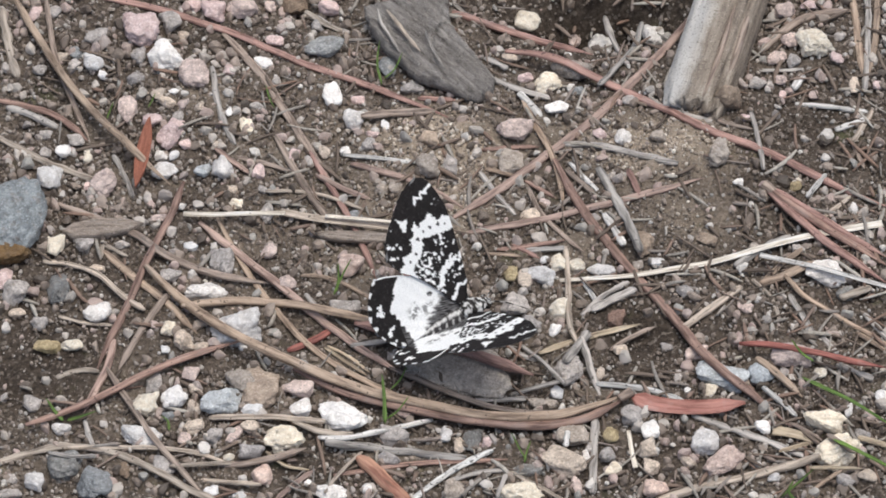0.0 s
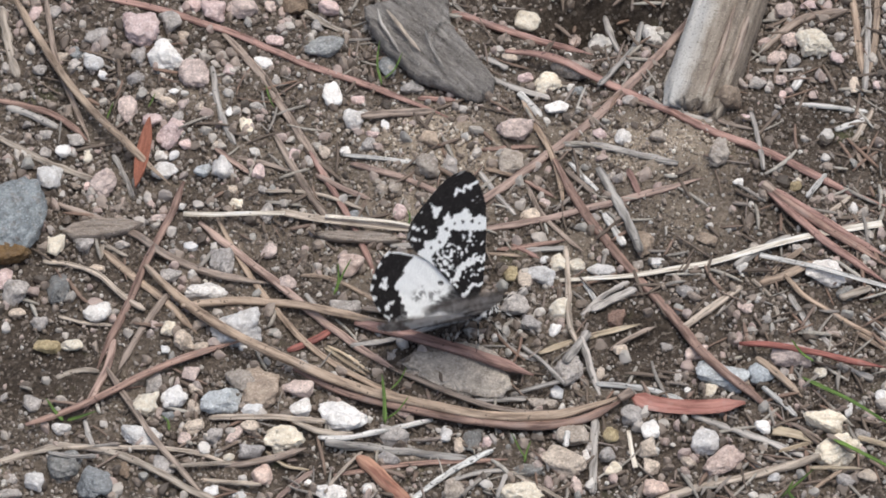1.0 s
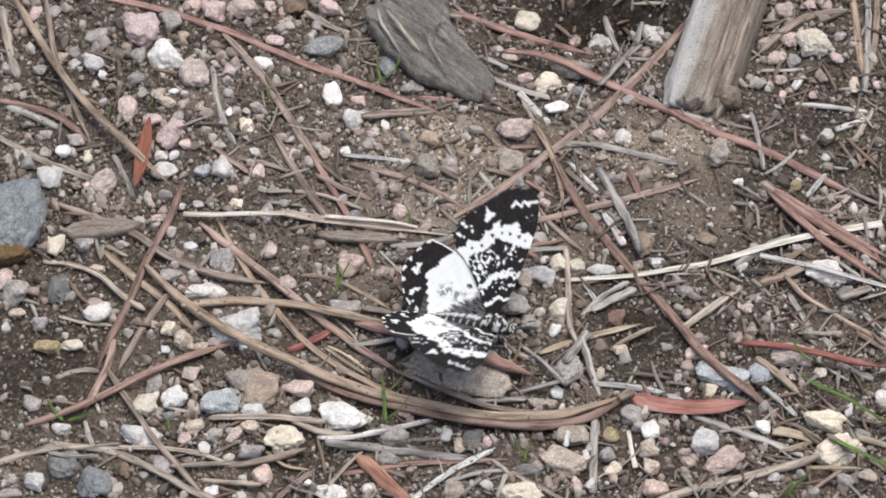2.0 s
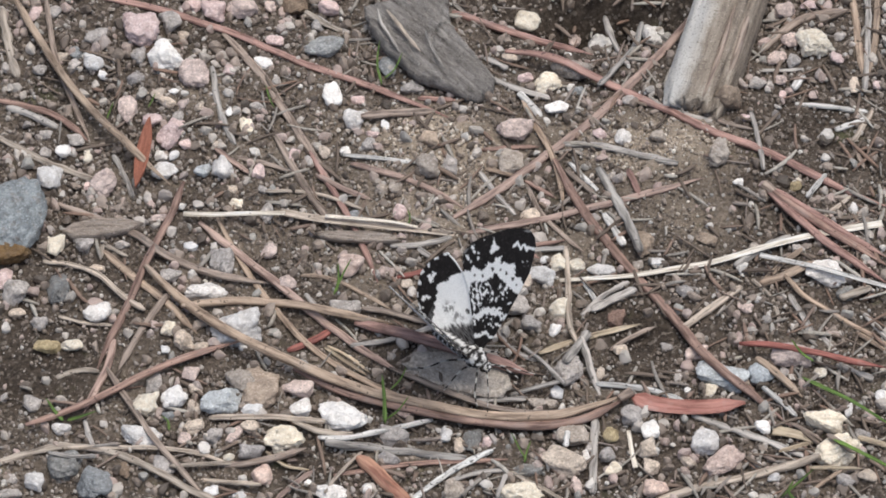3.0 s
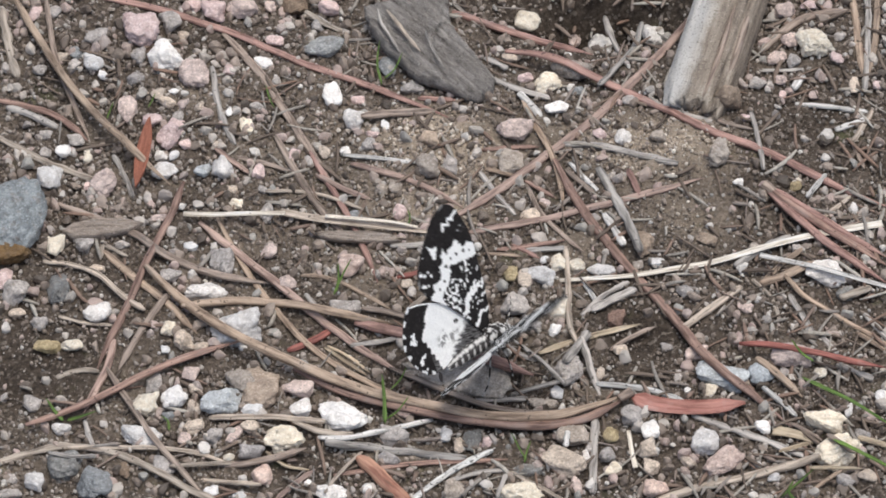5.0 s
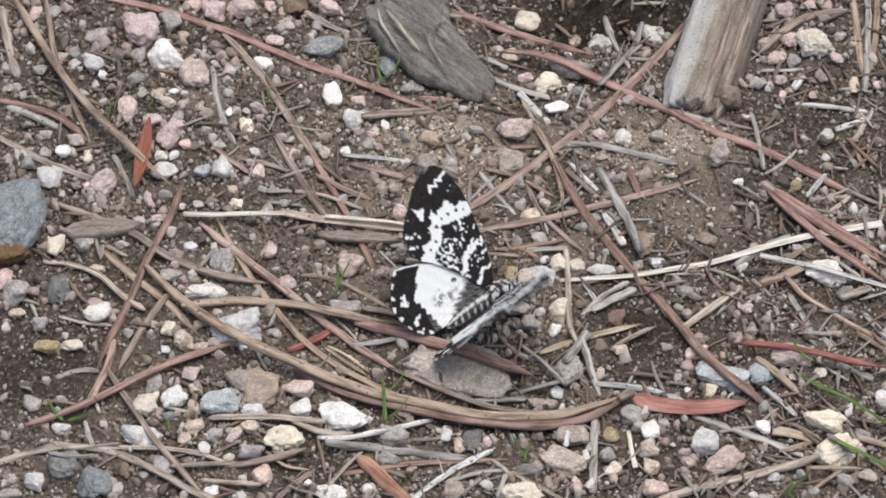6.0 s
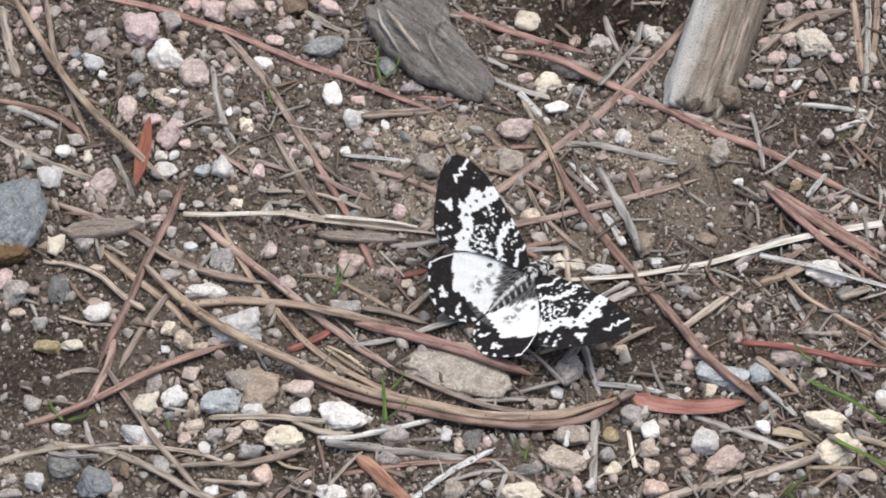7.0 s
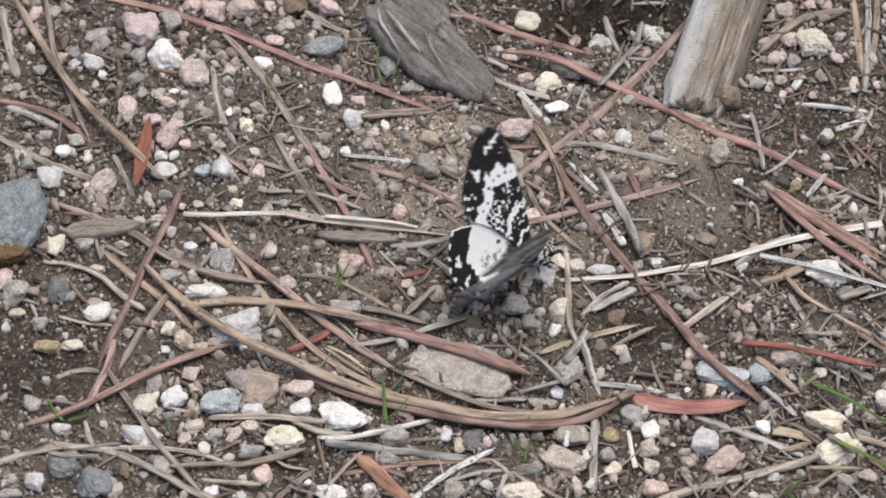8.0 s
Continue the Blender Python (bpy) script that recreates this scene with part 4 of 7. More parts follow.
pebble("ochre", -49.2, -17.1, 0.9, 1.76, 1.17, 0.89, -7)
pebble("cream", -46.2, -16.7, 0.6, 1.55, 0.95, 0.69, 0)
pebble("tan", -32.2, -16.2, 1.1, 1.34, 1.44, 1.02, 0)
pebble("tan", -30.1, -17.2, 0.8, 0.98, 0.89, 0.60, 0)
pebble("white", -34.5, -17.3, 0.4, 0.63, 0.67, 0.40, 0)
pebble("grey", -35.7, -22.5, 0.2, 1.05, 1.58, 0.69, 0)
pebble("cream", -36.5, -26.4, 0.6, 1.60, 1.75, 1.22, 0)
pebble("white", -33.1, -25.2, 0.7, 1.74, 1.90, 1.14, 0)
pebble("tan", -30.5, -23.8, 0.5, 0.91, 1.09, 0.61, 0)
pebble("pinkgrey", -31.2, -21.4, 0.6, 1.12, 1.45, 0.77, 0)
pebble("paleblue", -27.2, -26.3, 1.6, 2.64, 1.99, 1.36, 0)
pebble("blue", -33.7, -27.9, 0.3, 0.90, 0.85, 0.43, 0)
pebble("tan", -30.6, -26.9, 0.7, 0.90, 1.25, 0.71, 0)
pebble("grey", -50.6, -25.7, 0.0, 1.11, 1.15, 0.70, 0)
pebble("pale", -36.8, -31.9, 1.1, 2.63, 1.64, 0.98, 0)
pebble("pale", -46.8, -29.7, 0.1, 1.25, 0.91, 0.72, 0)
pebble("slate", -46.2, -36.1, 0.6, 2.27, 2.34, 1.25, -20)
pebble("pale", -49.6, -38.5, 0.6, 1.44, 1.35, 1.08, -13)
pebble("blue", -42.2, -39.0, 0.9, 2.26, 2.47, 1.13, 0)
pebble("grey", -52.3, -37.9, 0.3, 0.69, 0.68, 0.54, 0)
pebble("grey", -52.6, -40.7, 0.8, 1.71, 0.98, 0.77, 0)
pebble("grey", -33.9, -36.4, 0.9, 1.44, 1.36, 0.88, 0)
pebble("tan", -30.6, -30.1, 0.8, 1.45, 0.93, 0.69, 0)
pebble("grey", -27.9, -31.4, 1.0, 1.04, 1.20, 0.80, 0)
pebble("pinkgrey", -31.6, -31.8, 0.7, 0.83, 1.08, 0.61, 0)
pebble("brown", -38.7, -36.9, 0.8, 0.69, 1.41, 0.48, 0)
pebble("white", -28.2, -39.7, -0.0, 1.03, 0.87, 0.57, 0)
pebble("sandgrey", -24.9, -22.9, 1.3, 1.61, 2.04, 1.07, 26)
pebble("sand", -22.7, -24.3, 1.3, 2.7, 3.5, 1.35, -13)
pebble("white", -23.4, -27.9, 1.4, 1.39, 1.14, 0.70, 13)
pebble("pinkgrey", -17.9, -24.3, 1.2, 2.09, 1.50, 1.08, 0)
pebble("white", -12.6, -28.5, 0.9, 3.40, 2.01, 1.32, -29)
pebble("pale", -17.5, -27.7, 1.4, 1.39, 1.31, 1.00, 0)
pebble("cream", -19.4, -32.1, 1.4, 2.63, 2.04, 1.24, 7)
pebble("tan", -23.6, -30.4, 1.3, 1.25, 0.91, 0.71, 0)
pebble("grey", -5.9, -30.7, -0.1, 1.94, 1.32, 0.98, 0)
pebble("grey", -6.5, -34.4, -0.1, 1.45, 0.99, 0.77, 0)
pebble("grey", -23.3, -34.1, 0.9, 1.65, 1.29, 1.01, 0)
pebble("cream", -26.1, -34.5, 0.4, 0.76, 0.68, 0.53, 0)
pebble("tanpink", -22.0, -37.4, 0.4, 1.31, 1.44, 0.93, 0)
pebble("pale", -13.3, -40.7, 1.0, 2.12, 1.46, 0.88, 0)
pebble("white", -9.2, -39.8, 0.6, 0.62, 1.02, 0.46, 0)
pebble("white", -16.4, -38.4, 0.3, 0.48, 0.40, 0.25, 0)
pebble("pinkgrey", -25.4, -31.4, 0.9, 0.69, 1.52, 0.46, -38)
pebble("tanpink", -4.8, -27.2, -0.0, 1.18, 0.86, 0.63, 0)
pebble("pale", -24.6, -39.9, -0.3, 1.03, 0.62, 0.44, 0)
pebble("white", -24.9, -16.8, 0.3, 0.56, 0.40, 0.28, 0)
pebble("flat", 1.8, -20.2, 0.1, 7.29, 4.31, 1.12, -11)
pebble("grey", 15.5, -20.9, 0.8, 1.82, 2.36, 1.32, -26)
pebble("white", 14.0, -23.8, -0.2, 0.91, 1.09, 0.61, 0)
pebble("sandgrey", 12.3, -25.4, -0.4, 1.95, 0.89, 0.58, -13)
pebble("grey", 23.2, -28.8, 1.5, 1.46, 1.57, 1.12, 0)
pebble("white", 25.3, -31.2, 1.4, 1.18, 1.40, 0.82, 0)
pebble("tan", 24.9, -33.6, 1.1, 1.24, 1.33, 0.94, 0)
pebble("ochre", 20.5, -31.4, 0.8, 1.04, 1.14, 0.70, 0)
pebble("tan", 14.8, -35.6, 0.9, 2.89, 1.85, 1.18, -29)
pebble("slate", 10.2, -36.7, 0.6, 2.27, 0.91, 0.50, 0)
pebble("cream", 9.4, -40.7, 1.2, 2.94, 1.67, 1.27, 0)
pebble("tan", 25.4, -36.2, 0.5, 1.03, 1.26, 0.65, 0)
pebble("tanpink", 25.8, -39.3, 0.3, 1.65, 1.37, 1.04, 0)
pebble("pinkgrey", 16.2, -38.9, 0.3, 0.69, 1.51, 0.54, 20)
pebble("cream", 20.7, -36.3, 0.3, 1.17, 0.92, 0.70, 0)
pebble("grey", 20.0, -34.3, 0.6, 1.03, 1.09, 0.79, 0)
pebble("grey", 17.9, -32.7, 0.3, 0.62, 1.06, 0.37, 0)
pebble("pale", 17.3, -34.3, 0.3, 0.76, 0.89, 0.55, 0)
pebble("tan", 2.0, -32.3, 0.0, 0.69, 1.31, 0.53, 0)
pebble("pale", 0.4, -30.4, -0.2, 0.83, 1.32, 0.51, 0)
pebble("slate", 3.6, -31.6, 0.1, 1.18, 1.77, 0.65, 0)
pebble("sandgrey", 1.4, -39.7, 0.6, 1.37, 1.76, 0.90, 0)
pebble("pink", 5.4, -32.0, 0.2, 0.69, 0.82, 0.49, 0)
pebble("sandgrey", 15.8, -31.3, 0.6, 2.08, 1.67, 1.14, 0)
pebble("tan", 22.1, -17.3, 0.4, 1.05, 0.80, 0.56, 0)
pebble("tan", 19.4, -21.3, 0.5, 0.70, 1.02, 0.53, 0)
pebble("grey", 5.6, -24.5, -0.3, 0.98, 0.66, 0.40, 0)
pebble("paleblue", 34.5, -22.1, 0.9, 3.43, 2.06, 1.26, -7)
pebble("paleblue", 39.4, -21.9, 1.1, 1.82, 1.72, 1.08, 0)
pebble("cream", 32.8, -24.0, 0.7, 1.12, 0.90, 0.56, 0)
pebble("white", 30.2, -23.9, 0.5, 0.49, 0.49, 0.30, 0)
pebble("pinkgrey", 43.5, -19.0, 1.4, 2.95, 1.84, 1.47, -7)
pebble("cream", 46.8, -29.3, 0.9, 2.71, 1.76, 1.36, -13)
pebble("cream", 48.2, -33.6, 0.8, 2.28, 3.00, 1.41, -43)
pebble("white", 39.1, -29.9, 0.5, 1.04, 0.95, 0.66, 0)
pebble("pale", 32.0, -32.8, 1.4, 1.80, 1.85, 1.19, 0)
pebble("tanpink", 34.2, -35.7, 0.9, 1.58, 2.91, 1.05, -43)
pebble("tan", 29.8, -35.6, 0.8, 1.03, 0.95, 0.64, 0)
pebble("pale", 49.9, -27.0, 0.2, 0.56, 1.16, 0.41, 0)
pebble("grey", 51.3, -31.0, 0.3, 1.04, 1.12, 0.75, 0)
pebble("grey", 48.9, -38.4, 0.6, 1.24, 1.19, 0.80, 0)
pebble("tan", 51.5, -37.6, 0.7, 1.30, 1.04, 0.66, 0)
pebble("cream", 46.7, -21.4, 0.8, 0.84, 0.90, 0.56, 0)
pebble("grey", 29.1, -21.4, 0.2, 0.56, 1.18, 0.35, 0)
pebble("pinkgrey", 31.5, -17.6, 0.1, 1.48, 1.20, 0.85, 0)
pebble("pale", 40.2, -37.5, 0.1, 0.82, 0.69, 0.51, 0)
pebble("white", 54.1, -24.3, -0.1, 0.84, 0.90, 0.57, 0)
pebble("grey", 27.9, -16.0, -0.5, 0.85, 0.66, 0.41, 0)
pebble("sandgrey", 24.7, -2.7, -0.1, 0.72, 0.67, 0.42, 0)
pebble("crumb", 33.4, 1.0, 0.6, 1.44, 0.93, 0.56, -26)
pebble("crumb", 25.5, 0.4, 0.7, 1.43, 2.28, 0.86, 0)
pebble("ochre", 45.2, 10.1, 0.8, 0.80, 0.73, 0.55, 0)
pebble("cream", 45.4, 11.0, 0.7, 0.65, 0.58, 0.39, 0)
pebble("pale", 52.5, 6.6, 0.3, 0.58, 0.99, 0.44, 0)
pebble("sandgrey", -6.1, 10.4, 0.5, 0.94, 1.11, 0.68, 0)
pebble("grey", 40.9, 38.8, -0.5, 0.60, 0.72, 0.41, 0)

# dry needles and twigs: tone, width and run, in millimetres
needle("darkred", 0.95, [(-19.4, -16.9, -0.2), (-16.2, -15.3, -0.1), (-13.6, -13.4, -0.0)])
needle("brown", 0.74, [(-52.7, 44.1, 1.4), (-52.0, 38.8, 1.0), (-51.0, 33.6, 0.6), (-49.4, 28.9, 0.0), (-47.6, 24.0, -0.2), (-45.7, 18.9, -0.1)])
needle("red", 1.00, [(-47.7, 44.8, 0.7), (-43.6, 44.0, 0.6), (-39.6, 43.2, 0.3), (-36.1, 42.1, 0.1), (-32.1, 40.6, -0.2), (-28.2, 38.8, -0.2), (-24.4, 36.3, 0.1), (-21.1, 33.8, 0.6), (-17.3, 31.5, 0.8), (-13.4, 29.7, 0.8), (-9.6, 28.2, 0.5), (-6.3, 26.7, 0.2), (-2.5, 24.9, -0.0), (1.2, 22.8, 0.0)])
needle("red", 1.11, [(1.2, 42.7, -0.2), (5.0, 41.0, -0.5), (8.5, 40.0, -1.2), (12.4, 39.5, -2.5), (15.9, 37.6, -1.9), (19.8, 35.6, -1.2)])
needle("brown", 1.07, [(-29.1, 38.6, -0.3), (-26.1, 34.0, 0.2), (-23.3, 29.4, 0.5), (-21.3, 25.2, 0.5), (-19.0, 20.7, 0.2), (-16.8, 16.1, 0.2), (-14.4, 11.6, 0.3)])
needle("red", 0.80, [(-17.2, 16.4, 0.6), (-15.1, 11.9, 0.4), (-13.2, 8.0, 0.2), (-11.2, 3.2, 0.2), (-9.7, -1.3, 0.5), (-8.2, -6.4, 0.6)])
needle("brown", 0.97, [(-21.7, 19.3, 0.5), (-19.9, 14.8, 0.7), (-18.2, 11.3, 0.6), (-16.2, 7.5, 0.3), (-14.2, 4.5, 0.1), (-11.6, 1.3, -0.0)])
needle("pinkbrown", 0.97, [(-11.9, 14.3, 0.5), (-8.0, 13.0, 0.5), (-4.1, 11.4, 0.5), (-0.9, 9.4, 0.4), (2.6, 6.7, 0.4)])
needle("pinkbrown", 1.15, [(1.2, 4.6, 0.7), (4.2, 7.1, 0.6), (7.5, 10.5, 0.0), (10.4, 13.4, -0.1), (13.2, 15.9, 0.3), (16.5, 18.8, 0.7), (19.3, 21.8, 0.7), (22.0, 25.2, 0.6), (25.0, 29.2, 0.6), (27.6, 32.8, 0.5), (30.3, 37.7, -0.7), (33.1, 44.5, -3.1), (35.3, 48.4, -2.7)])
needle("pinkbrown", 0.97, [(2.4, 1.5, 1.1), (6.3, 2.5, 1.1), (10.1, 3.7, 0.8), (14.0, 5.0, 0.4), (17.8, 6.1, 0.7), (22.0, 7.1, 1.1), (25.8, 8.3, 1.2), (29.7, 9.8, 1.1), (33.5, 11.4, 1.0)])
needle("red", 1.15, [(8.2, 33.8, 1.4), (12.2, 33.2, 1.4), (16.1, 31.2, 1.9), (19.2, 29.5, 1.3), (22.8, 27.8, 0.6), (26.4, 25.2, 0.9), (30.0, 22.6, 1.3), (33.5, 20.1, 1.4), (36.7, 18.3, 1.3), (40.4, 16.6, 1.2), (43.9, 14.5, 1.0), (47.3, 12.4, 0.7), (50.4, 10.6, 0.3), (53.9, 8.8, 0.0), (57.5, 6.9, -0.0)])
needle("tan", 0.82, [(10.2, 26.7, 0.4), (11.8, 21.6, 0.5), (13.8, 16.7, 0.7), (15.0, 12.0, 0.3), (15.4, 6.7, 0.2)])
needle("redbrown", 1.19, [(14.3, 14.8, 0.9), (16.1, 10.2, 0.7), (18.0, 5.5, 0.9), (20.1, 2.1, 0.5), (22.4, -1.5, 0.0), (24.9, -5.3, -0.2), (27.4, -9.0, -0.3), (29.8, -13.2, 0.1), (32.0, -18.5, 1.7), (34.6, -22.4, 2.3), (37.2, -24.5, 1.6), (40.0, -26.8, 0.6), (42.8, -29.9, 0.5)])
needle("tan", 1.03, [(-43.0, -1.0, 0.7), (-40.6, -3.5, 0.5), (-37.8, -6.2, 0.3), (-35.3, -8.7, 0.4), (-32.7, -12.0, 0.6), (-30.6, -14.9, 0.7)])
needle("tan", 0.79, [(-28.8, 5.2, -0.0), (-26.8, 0.8, -0.4), (-25.0, -3.0, -0.5), (-22.6, -7.5, -0.2), (-20.4, -11.1, -0.1), (-17.7, -15.0, 0.1), (-14.7, -18.2, 0.0), (-11.8, -20.6, 0.1), (-8.4, -23.3, 0.6), (-5.3, -25.0, 0.7), (-1.7, -26.3, 0.7)])
needle("pinkbrown", 1.03, [(-31.1, 4.7, -0.1), (-28.3, 1.8, -0.2), (-25.1, -1.4, -0.2), (-22.3, -4.9, 0.5), (-19.1, -8.4, 0.8), (-16.5, -10.8, 0.2), (-13.4, -14.0, 0.3), (-10.6, -16.6, 0.3), (-7.3, -19.5, 0.4), (-4.3, -21.7, 0.5)])
needle("tan", 1.11, [(-32.7, -11.4, 2.1), (-29.0, -10.0, 1.2), (-25.3, -8.8, 0.1), (-21.4, -9.2, 0.2), (-17.2, -10.4, 0.9), (-13.4, -12.2, 1.8), (-9.7, -12.8, 1.2), (-5.9, -13.0, 0.4)])
needle("redbrown", 0.95, [(-33.3, 11.6, 0.1), (-34.5, 6.1, 0.6), (-35.9, 2.0, 0.5), (-37.5, -3.1, 1.0), (-38.8, -7.6, 0.6), (-40.3, -11.7, 0.1), (-41.7, -15.8, 0.2), (-42.9, -20.5, 0.2)])
needle("brown", 0.87, [(-34.3, -8.0, 1.0), (-36.0, -11.0, 0.8), (-37.6, -14.0, 0.5), (-39.0, -17.2, 0.3), (-40.3, -20.4, 0.0)])
needle("pinkbrown", 0.94, [(-41.0, -15.4, 0.2), (-41.6, -19.7, 0.1), (-42.8, -23.2, 0.1), (-44.2, -27.1, 0.0)])
needle("redbrown", 0.90, [(-51.2, -29.7, 0.8), (-45.4, -27.2, 0.9), (-40.7, -24.4, 1.0), (-35.9, -21.3, 1.2), (-30.4, -18.5, 1.2), (-24.7, -16.5, 1.4)])
needle("brown", 0.78, [(-41.7, -20.1, 0.4), (-39.7, -23.8, 0.4), (-37.6, -28.3, 1.3), (-35.5, -32.5, 2.1), (-32.9, -35.9, 1.6), (-30.7, -38.3, 0.6), (-28.4, -41.1, -0.0)])
needle("tangrey", 0.93, [(-54.7, -35.1, -0.3), (-51.2, -33.6, -0.3), (-47.6, -32.7, 0.1), (-44.2, -33.0, 0.5), (-40.4, -34.1, 0.8), (-36.7, -36.1, 1.1), (-33.7, -38.0, 1.2), (-30.4, -39.8, 0.4), (-26.9, -41.8, 0.4)])
needle("tangrey", 0.62, [(-45.8, -33.4, 0.9), (-42.4, -33.3, 0.9), (-39.1, -33.2, 0.7), (-35.7, -34.0, 1.6), (-32.7, -34.1, 1.4), (-29.5, -34.1, 0.4), (-26.3, -35.3, 0.2)])
needle("redbrown", 0.90, [(-58.6, 26.2, -0.1), (-55.0, 25.4, -0.2), (-51.5, 24.1, -0.2), (-48.6, 21.7, 0.2), (-45.8, 18.0, 0.7)])
needle("grey", 0.99, [(-56.9, 25.1, -0.2), (-53.4, 23.4, -0.1), (-50.0, 21.3, -0.1)])
needle("tangrey", 1.09, [(-58.5, 41.9, 1.1), (-57.7, 37.7, 0.8), (-56.9, 34.1, 0.5), (-55.8, 30.1, 0.2)])
needle("tangrey", 0.90, [(-58.1, 19.4, 0.2), (-54.7, 17.2, 0.3), (-51.4, 15.0, 0.3), (-48.4, 13.4, 0.2), (-45.0, 12.1, 0.1)])
needle("brown", 1.04, [(-49.2, 7.3, 0.6), (-45.9, 5.3, 0.8), (-42.1, 3.5, 0.8), (-38.8, 1.5, 0.9), (-35.5, -1.2, 0.6), (-32.3, -2.7, -0.1), (-28.9, -4.4, 0.2), (-25.1, -5.4, 0.2), (-21.6, -5.9, -0.0)])
needle("grey", 0.82, [(-30.3, 31.6, 0.7), (-29.6, 26.6, 0.7), (-28.6, 21.8, 0.8), (-26.9, 17.4, 0.8)])
needle("tangrey", 0.78, [(-28.7, -28.7, 0.9), (-25.3, -29.1, 1.6), (-21.5, -29.3, 1.8), (-17.8, -29.7, 1.9), (-14.4, -30.1, 1.9)])
needle("tangrey", 0.78, [(-18.4, -29.7, 1.8), (-16.1, -31.0, 1.5), (-13.5, -31.5, 1.3), (-11.0, -31.5, 1.0)])
needle("silver", 0.70, [(-15.3, -31.9, 1.0), (-11.9, -32.1, 1.2), (-8.2, -30.9, 0.8), (-4.6, -29.5, 0.4), (-1.3, -28.1, -0.2)])
needle("grey", 1.08, [(-14.4, -33.1, 1.5), (-11.1, -32.8, 0.6), (-7.7, -32.6, -0.3), (-3.9, -33.1, -0.4), (-0.5, -33.9, -0.1), (2.8, -34.6, 0.2)])
needle("redbrown", 0.69, [(-13.3, -37.3, 0.3), (-9.6, -36.4, 0.1), (-6.3, -35.5, -0.2), (-2.6, -35.0, -0.2), (1.2, -35.0, 0.1), (4.6, -35.0, 0.3), (8.3, -34.8, 0.4)])
needle("brown", 0.93, [(-27.1, -35.4, -0.2), (-23.7, -35.5, 0.5), (-19.9, -35.1, 1.2), (-16.6, -34.3, 1.9)])
needle("pinkbrown", 0.69, [(-20.2, -40.9, 0.1), (-17.9, -38.5, 0.2), (-15.5, -36.3, 0.3)])
needle("tangrey", 0.46, [(-9.9, -33.4, 0.1), (-12.3, -37.2, 1.0), (-14.3, -41.2, 1.8)])
needle("tangrey", 0.62, [(-29.8, -37.5, -0.3), (-27.2, -38.1, 0.1), (-24.6, -38.7, 0.5), (-22.0, -39.2, 0.9)])
needle("grey", 0.93, [(18.7, -28.7, 0.7), (18.5, -32.3, 0.5), (18.3, -36.3, 0.2), (18.1, -39.9, -0.0)])
needle("straw", 0.79, [(11.9, -18.0, 0.6), (15.1, -16.5, 0.6), (18.4, -15.2, 0.6), (21.4, -13.9, 0.3), (24.8, -12.4, -0.2)])
needle("grey", 1.11, [(15.1, -20.8, 2.2), (16.7, -17.8, 1.8), (18.1, -15.3, 1.5)])
needle("grey", 0.86, [(17.1, -16.5, 1.9), (17.9, -19.3, 1.3), (18.6, -21.9, 0.7), (19.5, -24.6, 0.1)])
needle("silver", 0.78, [(18.9, -23.0, 0.7), (22.3, -23.3, 0.6), (25.2, -24.0, 0.7), (28.0, -25.3, 0.9), (31.1, -27.1, 0.9)])
needle("tan", 0.94, [(38.7, -20.1, 2.3), (41.4, -22.4, 1.7), (44.2, -25.4, 1.0)])
needle("silver", 0.70, [(39.4, -24.2, 1.5), (41.3, -26.0, 1.1), (43.4, -28.1, 0.5)])
needle("grey", 0.93, [(30.6, -28.3, 1.0), (33.7, -29.7, 0.9), (36.5, -30.7, 0.6), (39.6, -31.8, 0.2), (42.3, -33.0, -0.1), (45.3, -34.6, -0.2)])
needle("tangrey", 1.08, [(25.7, -41.1, -0.0), (28.9, -40.0, 0.2), (32.5, -38.8, 0.4), (35.8, -37.8, 0.3), (39.2, -36.7, 0.2), (42.8, -35.7, 0.4), (45.9, -34.9, 1.3)])
needle("straw", 0.62, [(41.0, -33.5, 0.2), (43.5, -32.5, 0.1), (46.1, -31.5, 0.0)])
needle("tan", 1.12, [(39.9, -5.9, 0.0), (43.2, -5.3, 1.0), (46.7, -3.8, 2.0)])
needle("tangrey", 0.95, [(29.9, -13.5, 0.1), (32.4, -11.3, 0.3), (35.0, -9.1, 0.4), (37.5, -6.9, 0.6)])
needle("tan", 0.71, [(43.0, -5.5, 1.3), (45.2, -8.2, 0.5), (47.7, -9.8, -0.1), (50.6, -12.1, -0.2), (53.1, -14.2, -0.0), (56.0, -16.5, 0.1)])
needle("grey", 0.79, [(43.6, -7.7, -0.0), (45.0, -11.2, -0.1), (46.4, -14.6, -0.1)])
needle("tangrey", 0.48, [(38.9, -5.3, 0.2), (41.3, -8.4, 0.1), (42.1, -12.1, 0.1)])
needle("tan", 1.00, [(54.4, 44.9, 0.6), (54.7, 39.7, 0.6), (54.8, 35.3, 0.6), (54.9, 30.2, 0.7)])
needle("grey", 0.83, [(56.5, 45.0, 0.5), (56.3, 40.4, 0.6), (56.0, 36.0, 0.6), (55.6, 31.7, 0.4), (55.1, 27.5, 0.2)])
needle("tan", 0.84, [(57.8, 45.0, 0.5), (57.4, 39.7, 0.5), (56.8, 35.3, 0.5), (55.8, 30.2, 0.4)])
needle("silver", 0.74, [(46.0, 25.9, -0.5), (49.1, 25.4, -0.3), (52.2, 24.8, -0.2), (55.3, 24.1, -0.1)])
needle("brown", 1.18, [(41.8, 34.7, 0.3), (44.7, 38.1, 0.4), (47.9, 40.5, 0.6), (51.1, 41.6, 0.6), (54.8, 42.2, 0.5)])
